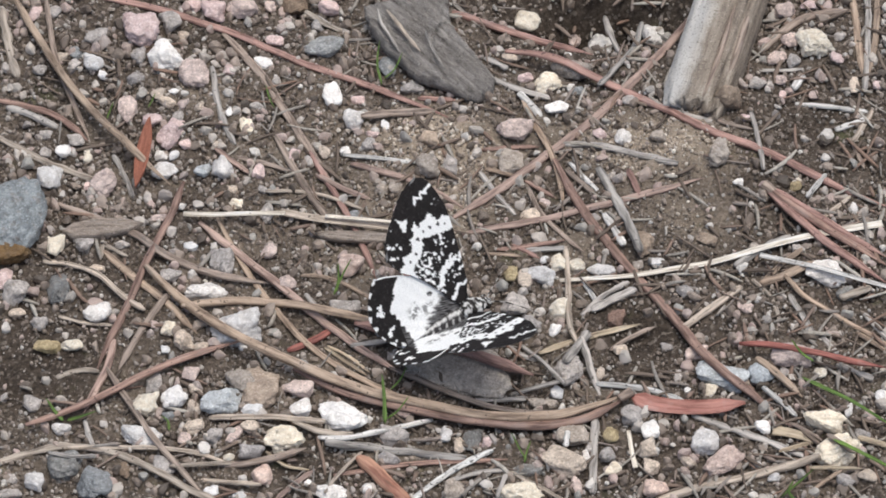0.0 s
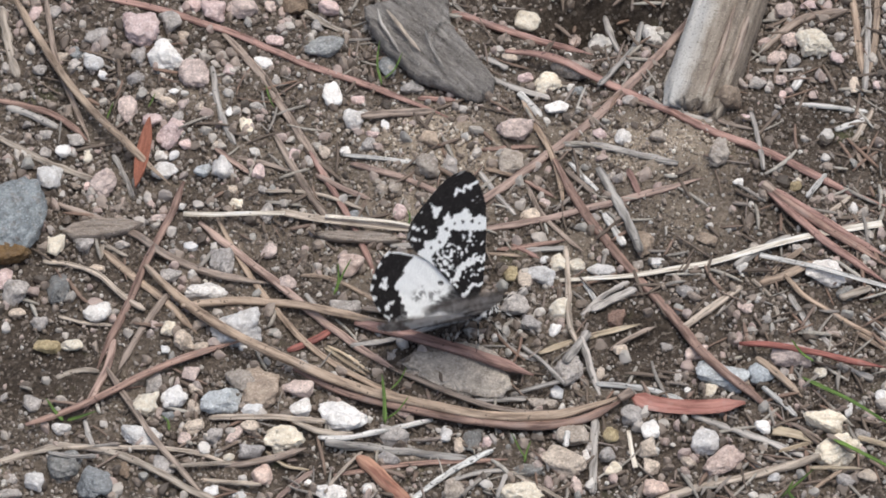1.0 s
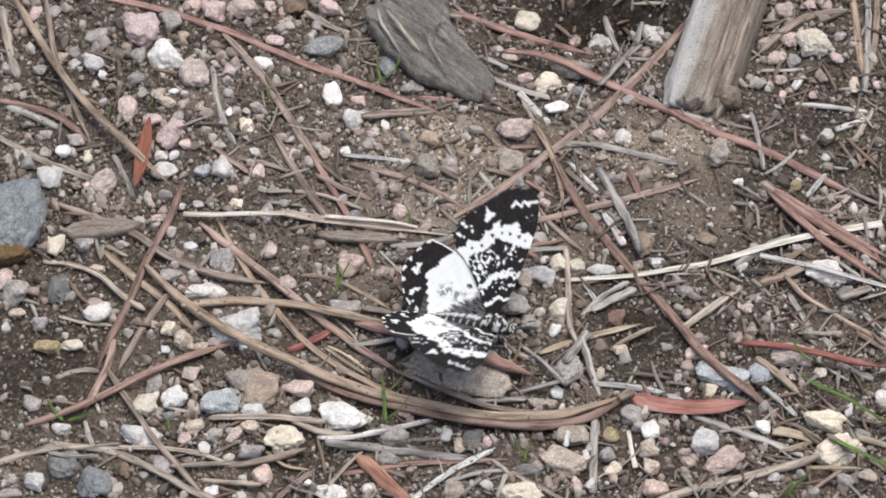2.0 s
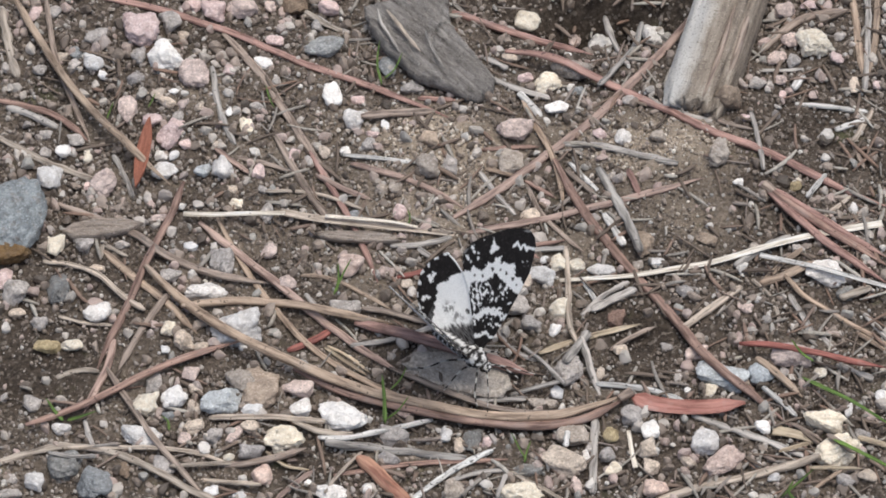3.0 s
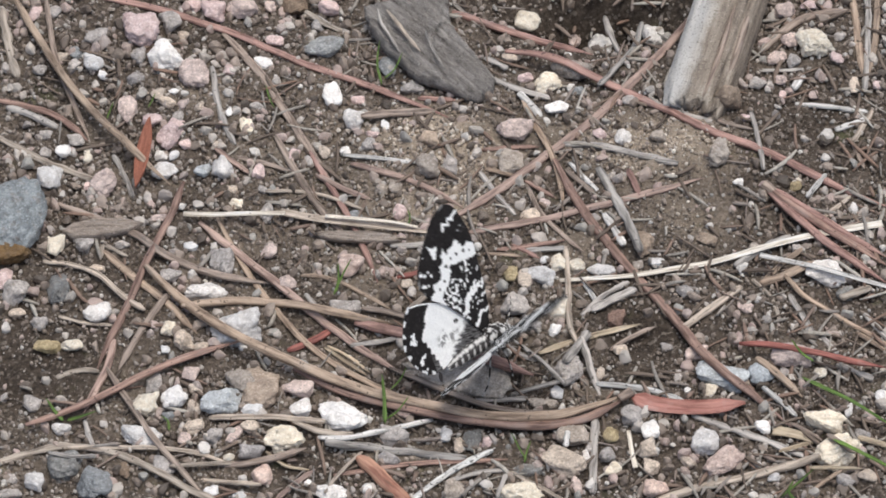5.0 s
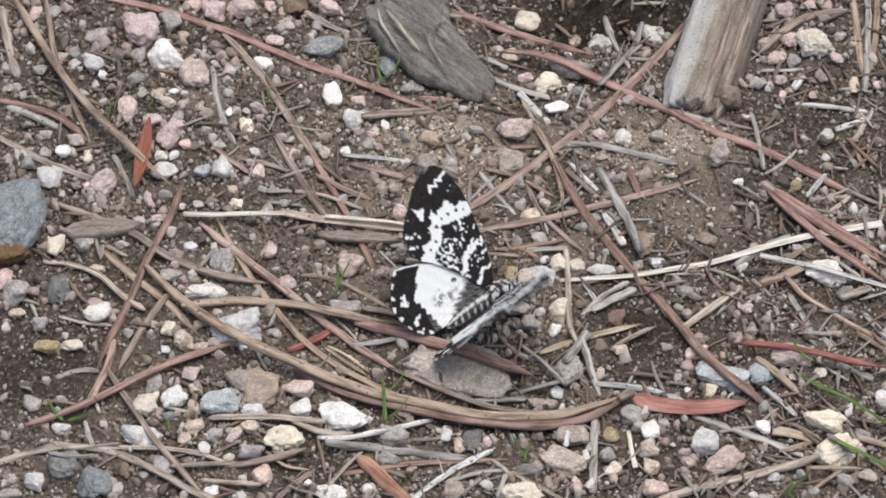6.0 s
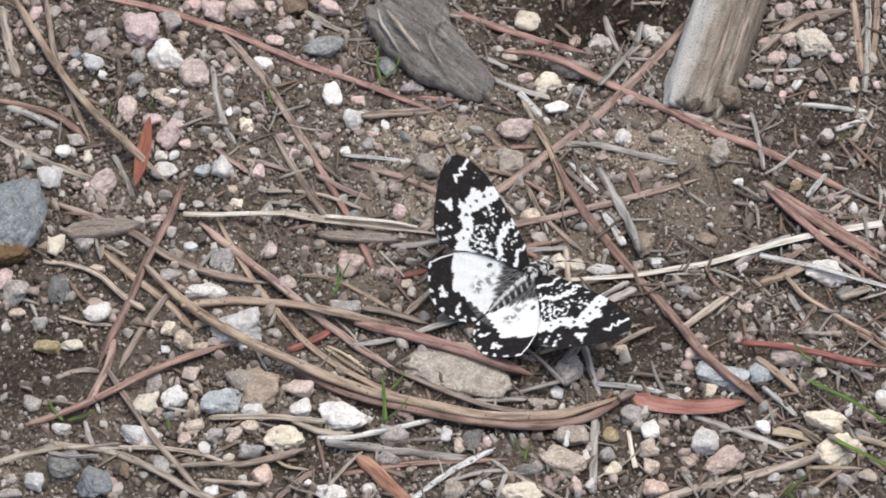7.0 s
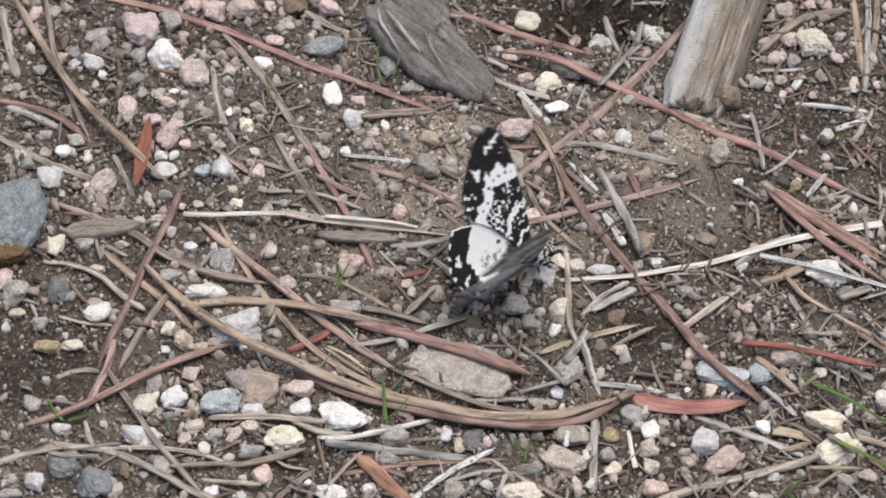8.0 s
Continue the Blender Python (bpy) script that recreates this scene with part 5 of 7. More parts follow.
needle("grey", 0.50, [(41.5, 31.4, 0.1), (45.1, 31.4, 0.2), (48.8, 31.8, 0.2)])
needle("brown", 0.66, [(34.8, 21.9, 1.0), (37.4, 20.8, 1.0), (40.2, 20.0, 0.9)])
needle("redbrown", 0.66, [(4.8, 17.2, 0.0), (8.4, 17.5, 0.1), (12.5, 17.7, 0.1)])
needle("grey", 0.98, [(15.8, 17.6, 0.7), (19.4, 17.3, 0.8), (22.9, 16.2, 1.0), (26.8, 14.8, 1.1), (30.2, 13.7, 1.2)])
needle("silver", 0.91, [(9.9, 27.0, 0.5), (11.2, 25.1, 0.5), (12.7, 22.6, 0.5)])
needle("grey", 0.83, [(6.2, 30.1, 0.1), (8.8, 28.5, 0.2), (11.4, 27.1, 0.3), (14.1, 26.1, 0.4)])
needle("grey", 0.83, [(5.5, 33.5, 0.4), (7.2, 32.4, 0.4), (8.5, 31.5, 0.4)])
needle("red", 0.74, [(-3.3, 27.1, -0.6), (-0.5, 26.9, -0.6), (1.8, 26.7, -0.6)])
needle("brown", 1.15, [(-10.6, 21.8, 1.5), (-7.4, 22.7, 1.0), (-3.8, 23.5, 0.5), (-0.7, 24.2, -0.0)])
needle("silver", 0.65, [(-12.9, 15.9, 0.5), (-9.7, 15.3, 0.7), (-6.5, 14.7, 0.8), (-3.3, 14.2, 0.9)])
needle("tangrey", 0.57, [(-22.7, 9.1, 1.0), (-19.6, 9.3, 0.7), (-16.6, 9.2, 0.4), (-13.1, 8.0, 0.3), (-10.2, 6.6, 0.2)])
needle("tan", 0.64, [(-17.9, -4.9, 0.5), (-14.9, -5.4, 0.6), (-12.1, -6.8, 0.7), (-9.0, -8.9, 0.6), (-6.4, -10.7, 0.5)])
needle("tan", 0.65, [(5.5, 14.1, -0.1), (7.4, 13.3, -0.0), (9.3, 12.6, 0.0)])
needle("grey", 0.73, [(4.7, 13.6, -0.2), (6.8, 9.3, 0.1), (9.2, 5.5, 0.3)])
needle("redbrown", 0.65, [(10.5, 12.0, -0.2), (12.5, 10.3, -0.1), (14.5, 8.7, -0.0)])
needle("brown", 0.64, [(10.9, 10.2, 0.5), (12.5, 5.9, 0.4), (15.2, 2.1, 0.3), (17.9, -0.9, 0.3)])
needle("redbrown", 0.64, [(6.7, -1.1, 1.1), (9.8, -0.5, 0.9), (12.5, 0.2, 0.7), (15.6, 1.1, 0.5)])
needle("grey", 0.80, [(10.4, -1.0, 0.7), (13.0, -0.6, 0.6), (15.6, -0.3, 0.4)])
needle("red", 0.64, [(8.7, -0.1, 0.9), (10.2, -1.1, 0.9), (12.2, -2.4, 0.9)])
needle("tan", 0.56, [(5.1, -1.7, 1.0), (7.7, -1.9, 1.0), (9.9, -2.1, 1.0)])
needle("grey", 1.13, [(19.9, 13.0, 1.1), (21.4, 9.2, 1.2), (22.8, 5.4, 1.3), (23.9, 2.1, 1.5), (25.0, -1.8, 1.6)])
needle("silver", 0.57, [(16.3, 14.6, 0.4), (18.2, 11.8, 0.5), (20.1, 9.1, 0.6)])
needle("brown", 0.73, [(15.7, 13.4, 0.4), (17.8, 10.9, 0.5), (19.6, 8.8, 0.6)])
needle("silver", 0.96, [(20.6, 5.5, 0.7), (21.8, 2.8, 0.6), (22.9, 0.1, 0.6)])
needle("red", 0.81, [(23.8, 12.6, 1.3), (24.5, 10.2, 1.3), (25.1, 7.8, 1.4)])
needle("tangrey", 0.71, [(15.5, -0.0, 0.4), (15.7, -4.5, 0.7), (15.7, -9.3, 1.6), (15.8, -13.8, 1.5), (16.7, -17.0, 1.0)])
needle("silver", 0.64, [(17.5, -5.1, -0.1), (18.5, -7.1, -0.1), (19.7, -9.7, -0.1)])
needle("grey", 0.72, [(17.3, -11.6, 0.5), (19.9, -8.3, 0.1), (23.4, -5.4, -0.3)])
needle("grey", 1.12, [(18.5, -10.5, 0.3), (21.4, -8.6, 0.1), (24.3, -6.6, -0.2)])
needle("silver", 0.73, [(46.6, 8.3, 0.6), (47.7, 10.1, 0.7), (49.2, 12.3, 0.7)])
needle("tangrey", 0.65, [(47.2, 3.8, 0.4), (49.5, 6.1, 0.4), (52.2, 8.8, 0.3)])
needle("brown", 0.65, [(53.0, 18.7, -0.2), (53.7, 16.4, -0.2), (54.3, 14.0, -0.2)])
needle("tangrey", 0.74, [(56.0, 24.4, -0.1), (54.4, 21.2, -0.0), (53.0, 18.6, 0.0)])
needle("silver", 0.82, [(50.9, 20.8, -0.0), (52.7, 21.6, 0.0), (55.0, 22.6, 0.1)])
needle("silver", 1.00, [(45.7, 28.1, 0.1), (46.5, 29.3, 0.1), (47.3, 30.5, 0.1)])
needle("grey", 0.71, [(47.3, -14.6, -0.0), (48.3, -16.4, 0.0), (49.0, -17.7, 0.0)])
needle("straw", 0.77, [(50.7, -31.8, 1.0), (52.8, -32.4, 0.7), (54.9, -33.0, 0.4)])
needle("straw", 0.54, [(44.5, -36.8, 1.2), (47.9, -36.9, 1.3), (50.8, -37.1, 1.4)])
needle("tan", 0.54, [(44.8, -39.6, 0.3), (46.8, -38.2, 0.8), (48.6, -37.1, 1.3)])
needle("brown", 0.77, [(46.9, -32.3, 2.2), (48.5, -33.9, 2.2), (50.2, -35.4, 2.2)])
needle("grey", 0.71, [(52.7, -10.9, 0.0), (54.4, -13.5, 0.1), (56.0, -16.1, 0.1)])
needle("tangrey", 1.04, [(49.9, -9.1, 0.9), (51.6, -8.2, 0.8), (53.8, -7.1, 0.8)])
needle("grey", 0.86, [(48.8, -19.5, 0.3), (51.2, -20.8, 0.2), (53.2, -21.9, 0.2)])
needle("tan", 0.71, [(51.6, -13.9, -0.1), (53.8, -15.8, -0.0), (55.9, -17.7, 0.0)])
needle("grey", 0.80, [(-6.7, 0.2, 0.4), (-4.1, 0.1, 0.6), (-1.4, 0.4, 0.8), (1.1, 1.2, 0.9)])
needle("grey", 0.80, [(-3.1, -0.5, 0.7), (-0.4, -3.3, 0.7), (2.2, -6.2, 0.6)])
needle("darkred", 0.80, [(-5.8, -5.3, 0.5), (-4.0, -4.8, 0.5), (-1.7, -4.0, 0.5)])
needle("tangrey", 0.72, [(-4.9, -11.6, 0.3), (-3.0, -9.5, 0.8), (-1.0, -7.7, 1.2)])
needle("grey", 0.71, [(-11.5, -16.7, 0.6), (-7.8, -15.9, 0.4), (-4.1, -15.1, 0.9), (-0.4, -13.7, 1.1), (3.2, -12.4, 1.2)])
needle("brown", 0.79, [(-10.2, -10.8, 1.0), (-7.2, -11.3, 0.8), (-4.6, -11.9, 0.6), (-1.7, -13.0, 0.3)])
needle("grey", 0.63, [(6.8, -12.4, 0.1), (8.2, -16.6, 0.1), (11.6, -18.8, 0.1)])
needle("grey", 0.55, [(9.6, -16.0, 0.0), (12.3, -19.6, 0.9), (15.0, -24.0, 1.8)])
needle("grey", 0.63, [(8.1, -23.6, -0.9), (11.4, -23.3, 0.3), (15.1, -23.1, 1.6)])
needle("grey", 0.70, [(3.2, -25.5, 0.3), (6.6, -25.1, -0.0), (10.5, -24.5, -0.4)])
needle("tangrey", 0.56, [(-43.2, -2.0, 0.7), (-42.9, -0.1, 0.7), (-39.9, -1.9, 0.7)])
needle("tangrey", 0.72, [(-50.6, -2.5, 0.5), (-47.1, -3.2, 0.6), (-43.3, -5.1, 0.8), (-40.3, -8.3, 0.5), (-37.4, -10.9, 0.6)])
needle("tangrey", 0.55, [(-48.1, -11.3, -0.1), (-44.7, -12.4, -0.1), (-41.3, -12.8, -0.0)])
needle("tangrey", 0.71, [(-47.8, -21.8, 0.3), (-45.3, -20.5, 0.3), (-42.6, -20.7, 0.3)])
needle("grey", 0.74, [(29.8, 23.3, 1.1), (32.3, 22.2, 1.1), (34.9, 21.2, 1.2)])
needle("brown", 0.63, [(20.8, -17.3, 0.4), (23.8, -14.5, -0.1), (26.6, -12.5, -0.6)])
needle("grey", 0.96, [(44.2, 1.6, 0.5), (41.6, 0.3, 0.5), (39.2, -1.4, 0.5), (36.8, -3.3, 0.5)])
needle("tan", 0.72, [(45.5, -0.6, 0.8), (42.9, -2.9, 0.4), (40.3, -5.3, 0.1)])
needle("grey", 0.62, [(-44.0, -28.7, 0.4), (-43.3, -31.1, 0.4), (-42.7, -32.8, 0.4)])
needle("grey", 0.62, [(-48.0, -34.9, 1.8), (-45.1, -35.5, 1.7), (-42.2, -35.3, 1.5)])
needle("tangrey", 0.62, [(-33.2, -36.8, 1.5), (-30.4, -36.2, 1.0), (-27.9, -35.7, 0.6), (-25.1, -35.2, 0.1)])
needle("straw", 0.46, [(-21.6, -34.3, 1.2), (-19.1, -36.1, 0.7), (-16.1, -36.4, 0.2)])
needle("straw", 0.47, [(-14.7, -16.3, -0.2), (-11.9, -19.0, -0.0), (-9.4, -21.2, 0.1)])
needle("straw", 0.39, [(-14.4, -16.1, -0.1), (-11.6, -18.1, -0.0), (-9.0, -20.7, 0.1)])
needle("grey", 0.54, [(6.5, -42.2, 2.0), (7.1, -40.1, 2.0), (7.6, -38.5, 2.0)])
needle("tangrey", 0.61, [(8.0, -36.9, 0.6), (10.2, -38.3, 0.5), (12.7, -40.0, 0.5), (14.8, -41.6, 0.4)])
needle("grey", 0.62, [(1.1, -38.7, 1.1), (4.5, -37.3, 0.9), (8.0, -36.7, 0.6)])
needle("silver", 0.70, [(14.9, -33.9, 1.7), (15.1, -32.6, 1.7), (15.3, -31.4, 1.7)])
needle("grey", 0.67, [(-16.8, 41.9, -0.4), (-14.4, 39.7, -0.3), (-12.3, 38.6, -0.2)])
needle("tangrey", 0.76, [(-18.3, 42.7, -0.2), (-15.9, 40.5, -0.1), (-13.4, 38.8, 0.0)])
needle("pinkbrown", 0.81, [(-16.3, 12.2, 0.7), (-12.7, 10.1, 0.3), (-9.0, 8.5, -0.1)])
needle("brown", 0.73, [(-28.0, 15.8, 0.5), (-24.9, 14.8, 0.6), (-22.2, 13.9, 0.7), (-19.2, 12.5, 0.8)])
needle("grey", 0.64, [(-17.3, -7.7, 0.2), (-16.4, -9.2, 0.2), (-15.5, -10.6, 0.2)])
needle("grey", 0.65, [(-42.6, 16.5, -0.2), (-41.1, 13.1, -0.2), (-39.7, 8.9, -0.1)])
needle("pinkbrown", 0.73, [(-29.4, 16.5, 1.1), (-27.2, 14.4, 1.0), (-24.6, 12.1, 0.8)])
needle("grey", 0.65, [(40.1, 23.0, 0.9), (40.7, 18.1, 1.2), (41.1, 12.4, 1.5)])
needle("brown", 0.66, [(26.9, 23.0, 0.9), (28.0, 23.5, 0.9), (29.1, 24.0, 0.9)])
needle("grey", 0.77, [(20.3, 27.2, 1.8), (22.8, 31.8, 0.4), (25.4, 37.4, -1.4), (26.5, 43.2, -2.8)])
needle("grey", 0.77, [(23.6, 35.3, -1.2), (22.5, 41.6, -4.0), (21.8, 48.2, -6.7)])
needle("rust", 1.77, [(-10.3, -34.5, 0.5), (-8.1, -37.1, 0.6), (-5.7, -40.1, 0.6), (-3.5, -42.7, 0.7)])
needle("lichen", 0.77, [(-3.7, -41.1, 0.2), (-1.4, -38.8, 0.3), (1.1, -36.7, 0.4), (3.3, -35.2, 0.5), (6.1, -33.6, 0.6)])

# flat straws, scales and grass blades: tone, widths at both ends and run
blade("whitestraw", 0.58, 1.15, [(14.7, -5.7, 0.4), (18.5, -5.2, 0.2), (22.4, -4.8, 0.1), (25.8, -4.5, 0.4), (29.6, -3.7, 0.5), (33.4, -3.0, 0.6), (37.2, -1.9, 0.9), (40.9, -0.6, 1.1), (44.7, 0.8, 1.0), (48.1, 1.5, 1.3), (52.0, 2.3, 1.4), (55.9, 3.3, 1.1)])
blade("silver", 0.78, 0.64, [(40.0, -2.2, 1.3), (43.4, -3.4, 1.5), (46.6, -5.0, 2.3), (49.9, -6.0, 2.1), (53.2, -6.5, 1.2), (56.5, -7.3, 0.8)])
blade("straw", 1.66, 0.97, [(40.4, -30.2, 0.3), (43.0, -30.8, 0.3), (45.9, -31.9, 0.2)])
blade("whitestraw", 0.48, 0.62, [(22.7, -30.7, 0.9), (23.0, -33.8, 0.8), (23.4, -36.4, 0.7)])
# grass sprouts: the blades of each, with their widths at both ends and run
sprout((0.36, 0.14, [(-13.7, -9.1, 1.5), (-12.6, -7.0, 2.9), (-11.5, -5.3, 4.1)]), (0.36, 0.14, [(-13.3, -8.7, 1.8), (-13.1, -7.0, 2.8), (-13.2, -5.4, 3.7)]))
sprout((0.37, 0.15, [(-8.0, 28.7, 0.3), (-8.6, 31.1, 1.7), (-8.3, 34.0, 3.3)]), (0.30, 0.15, [(-7.7, 29.2, 0.9), (-6.3, 30.1, 1.8), (-5.3, 32.0, 3.0)]))
sprout((0.63, 0.21, [(-46.6, -28.8, 0.5), (-47.7, -27.9, 1.4), (-48.7, -26.7, 2.3)]), (0.56, 0.21, [(-46.2, -28.5, 0.2), (-44.5, -28.6, 1.0), (-42.5, -28.6, 2.1)]))
sprout((0.63, 0.28, [(-7.1, -29.3, 0.6), (-7.2, -26.6, 2.1), (-7.5, -23.9, 3.6)]), (0.28, 0.14, [(-6.9, -29.0, 1.1), (-5.5, -28.4, 2.0), (-4.2, -27.1, 3.1)]))
sprout((0.28, 0.14, [(-6.5, -24.1, 0.8), (-5.3, -23.2, 1.7), (-4.5, -21.9, 2.6)]))
sprout((0.63, 0.35, [(44.3, -22.1, 0.9), (47.2, -24.9, 1.9), (49.7, -27.4, 2.9), (52.0, -30.1, 3.8), (54.6, -33.4, 4.9)]))
sprout((0.62, 0.41, [(47.5, -33.5, 2.6), (49.6, -36.0, 3.9), (51.9, -38.9, 5.4), (53.9, -41.4, 6.6)]))
sprout((0.48, 0.21, [(42.8, -41.6, 0.3), (41.8, -40.5, 1.2), (42.4, -39.6, 2.2)]))
sprout((0.28, 0.14, [(10.2, -35.1, 0.5), (9.3, -33.9, 1.4), (8.3, -32.3, 2.5)]), (0.28, 0.14, [(9.9, -35.6, 0.6), (10.2, -34.4, 1.3), (10.7, -33.2, 2.0)]))
sprout((0.35, 0.14, [(-33.5, -30.6, 0.8), (-33.7, -29.6, 1.4), (-34.5, -29.1, 1.9)]))
sprout((0.22, 0.15, [(-23.2, 28.4, 0.6), (-22.6, 25.2, 1.5), (-21.9, 22.8, 2.1)]))
sprout((0.22, 0.15, [(-38.3, 23.4, 1.5), (-37.8, 24.2, 2.0), (-37.4, 25.0, 2.5)]))
sprout((0.22, 0.15, [(-43.7, 22.8, 0.0), (-43.3, 23.8, 0.6), (-42.9, 24.7, 1.2)]))
sprout((0.22, 0.14, [(-4.5, 3.2, 0.8), (-4.2, 4.2, 1.4), (-4.5, 5.1, 1.9)]))
sprout((0.42, 0.21, [(45.7, -21.7, 3.4), (44.2, -21.1, 4.3), (42.9, -19.8, 5.4)]))
sprout((0.41, 0.21, [(40.8, -40.7, 0.3), (42.7, -39.8, 1.6), (44.8, -38.5, 3.0)]))

# the long bowed needles, straws and the red scale
needle("tan", 1.00, [(-56.9, 43.6, 1.6), (-53.1, 35.6, 1.5), (-47.4, 25.8, 1.2), (-41.1, 16.7, 2.2), (-34.8, 9.9, 1.2)])
needle("brown", 0.75, [(-6.6, -20.4, 0.8), (-1.7, -23.2, 0.8), (2.5, -25.4, 0.8), (6.7, -27.0, 0.8), (11.5, -27.8, 0.8), (17.8, -27.2, 0.8), (21.3, -25.3, 0.8)])
needle("red", 1.50, [(-11.0, -13.1, 0.9), (-4.5, -15.3, 1.1), (1.1, -17.8, 1.5), (6.7, -20.1, 1.4), (11.2, -21.8, 0.9)])
needle("darkred", 0.85, [(36.8, -17.2, 1.6), (41.0, -18.3, 2.6), (45.8, -19.8, 2.9), (50.0, -20.5, 2.2), (54.9, -21.2, 1.6)])
blade("rustleaf", 2.50, 2.10, [(23.3, -25.8, 1.6), (25.4, -27.0, 1.6), (28.8, -27.7, 1.7), (33.0, -27.6, 1.6), (37.1, -26.8, 1.6)])
blade("whitestraw", 0.80, 0.70, [(-33.1, 5.1, 1.0), (-29.1, 4.9, 1.1), (-24.8, 4.9, 1.3), (-20.1, 5.0, 1.3)])
blade("tangrey", 1.20, 0.90, [(-20.8, 5.5, 0.9), (-16.1, 4.4, 0.9), (-10.3, 3.4, 0.9), (-4.6, 2.6, 0.9), (1.5, 1.7, 0.9)])
# white strip laid on the grey-tan straw as its painted glint
blade("whitestraw", 0.55, 0.35, [(-15.0, 4.4, 1.4), (-10.3, 3.8, 1.5), (-6.0, 3.2, 1.5), (-3.2, 2.6, 1.3)])
bundle("pair of long bowed tan pine needles lying on the gravel", (1.25, (23.1, -25.4, 2.0), (22.5, -25.9, 2.0), (21.6, -26.5, 2.0)),
       ("tan", 1.28, [(-37.5, -4.0, 1.4), (-32.1, -10.8, 1.8), (-24.8, -17.5, 2.8), (-17.0, -21.7, 2.3), (-10.0, -24.7, 1.6), (-3.1, -26.5, 1.3), (2.5, -28.0, 1.2), (8.0, -28.7, 1.1), (13.6, -28.4, 1.1), (18.5, -27.0, 1.3), (22.8, -25.7, 2.0)]),
       ("redbrown", 1.22, [(-18.5, -20.8, 1.0), (-12.8, -24.2, 0.9), (-6.5, -26.4, 0.8), (-0.3, -28.1, 0.8), (5.3, -29.3, 0.8), (11.5, -29.9, 0.8), (16.3, -29.2, 0.9), (19.8, -27.6, 1.1), (22.6, -26.1, 1.8)]))
bundle("bunch of red-brown pine needles lying on the soil", (1.35, (41.1, 9.7, 1.6), (41.7, 9.1, 1.6), (42.3, 8.3, 1.6)),
       ("red", 1.1, [(41.5, 8.9, 1.5), (45.3, 3.9, 1.4), (49.7, -1.1, 1.3), (55.8, -6.9, 1.2)]),
       ("redbrown", 1.1, [(41.6, 9.0, 1.7), (46.1, 4.5, 1.6), (50.9, 0.3, 1.5), (56.0, -4.0, 1.4)]),
       ("red", 1.0, [(41.8, 9.3, 1.6), (46.3, 5.4, 1.6), (51.0, 1.3, 1.5), (56.1, -2.7, 1.4)]))

# ---- loose stuff between the things ----
scattered_grains("gravel", 12000, 0.25, 1.0, 2, 21, "fine mixed gravel of pale, pink and grey grains", 0.35, GRAINS)
scattered_grains("sand", 68000, 0.13, 0.48, 1, 22, "coarse sand grains strewn over the soil", 0.5, SOIL_SAND)
scattered_grains("tan_sand", 90000, 0.13, 0.42, 1, 24, "loose tan sand heaped on the open soil", 0.4, TAN_SAND, True)
scattered_litter(2600, 23)

# ---- the moth ----
def scale_material(name, rough, thin=0.0):
    """Wing and body scales: pigment from the mesh, a dusty fine grain."""
    m, nt, bsdf = nodes_of(name)
    tint = nt.nodes.new("ShaderNodeAttribute")
    tint.attribute_name = "pigment"
    v, chance = coords(nt)
    dust = ramp(nt, noise_of(nt, v, 7.0, 3.0, 0.6), [(0.3, (0.82, 0.82, 0.83)), (0.7, (1.1, 1.1, 1.1))])
    pigment = mixed(nt, 1.0, tint.outputs["Color"], dust.outputs[0], "MULTIPLY")
    nt.links.new(pigment, bsdf.inputs["Base Color"])
    if thin:
        through_light = nt.nodes.new("ShaderNodeBsdfTranslucent")
        both = add(nt, "ShaderNodeMixShader", Fac=thin)
        nt.links.new(pigment, through_light.inputs["Color"])
        nt.links.new(bsdf.outputs[0], both.inputs[1])
        nt.links.new(through_light.outputs[0], both.inputs[2])
        nt.links.new(both.outputs[0], nt.nodes["Material Output"].inputs["Surface"])
    bsdf.inputs["Roughness"].default_value = rough
    bsdf.inputs["Specular IOR Level"].default_value = 0.2
    bumped(nt, bsdf, noise_of(nt, v, 9.0, 3.0, 0.6), 0.00008, 0.6)
    return m


SCALES = scale_material("wing_scales", 0.75, 0.12)
FUR = scale_material("body_fur", 0.85)
BLACK, WHITE, GREY = (0.017, 0.0145, 0.0148), (0.97, 0.97, 0.97), (0.24, 0.235, 0.24)


def along(knots, t):
    """Smooth value between knots (place, value) in rising order."""
    for (a, p), (b, q) in zip(knots, knots[1:]):
        if t <= b:
            k = min(max((t - a) / (b - a), 0.0), 1.0)
            return p + (q - p) * k
    return knots[-1][1]


def off_line(u, v, line):
    """Distance of a place from a broken line."""
    best = 99.0
    for (a, b), (c, d) in zip(line, line[1:]):
        k = min(max(((u - a) * (c - a) + (v - b) * (d - b)) / ((c - a) ** 2 + (d - b) ** 2), 0.0), 1.0)
        best = min(best, math.hypot(u - a - k * (c - a), v - b - k * (d - b)))
    return best


def rag(u, v, fine, seed):
    return noise.noise((u * fine, v * fine, seed))


def soft(x, edge=0.12):
    return min(max(0.5 + x / edge, 0.0), 1.0)


def mark(u, v, line, half, ragged=0.35, seed=0.0):
    """White mark along a broken line with ragged edges."""
    return soft(half * (1 + 1.2 * ragged * rag(u, v, 1.9, seed) + 1.2 * ragged * rag(u, v, 3.6, seed + 3)) - off_line(u, v, line))


def dot(u, v, cu, cv, r, seed=0.0):
    return soft(r * (1 + 0.5 * rag(u, v, 2.6, seed)) - math.hypot(u - cu, v - cv), 0.1)


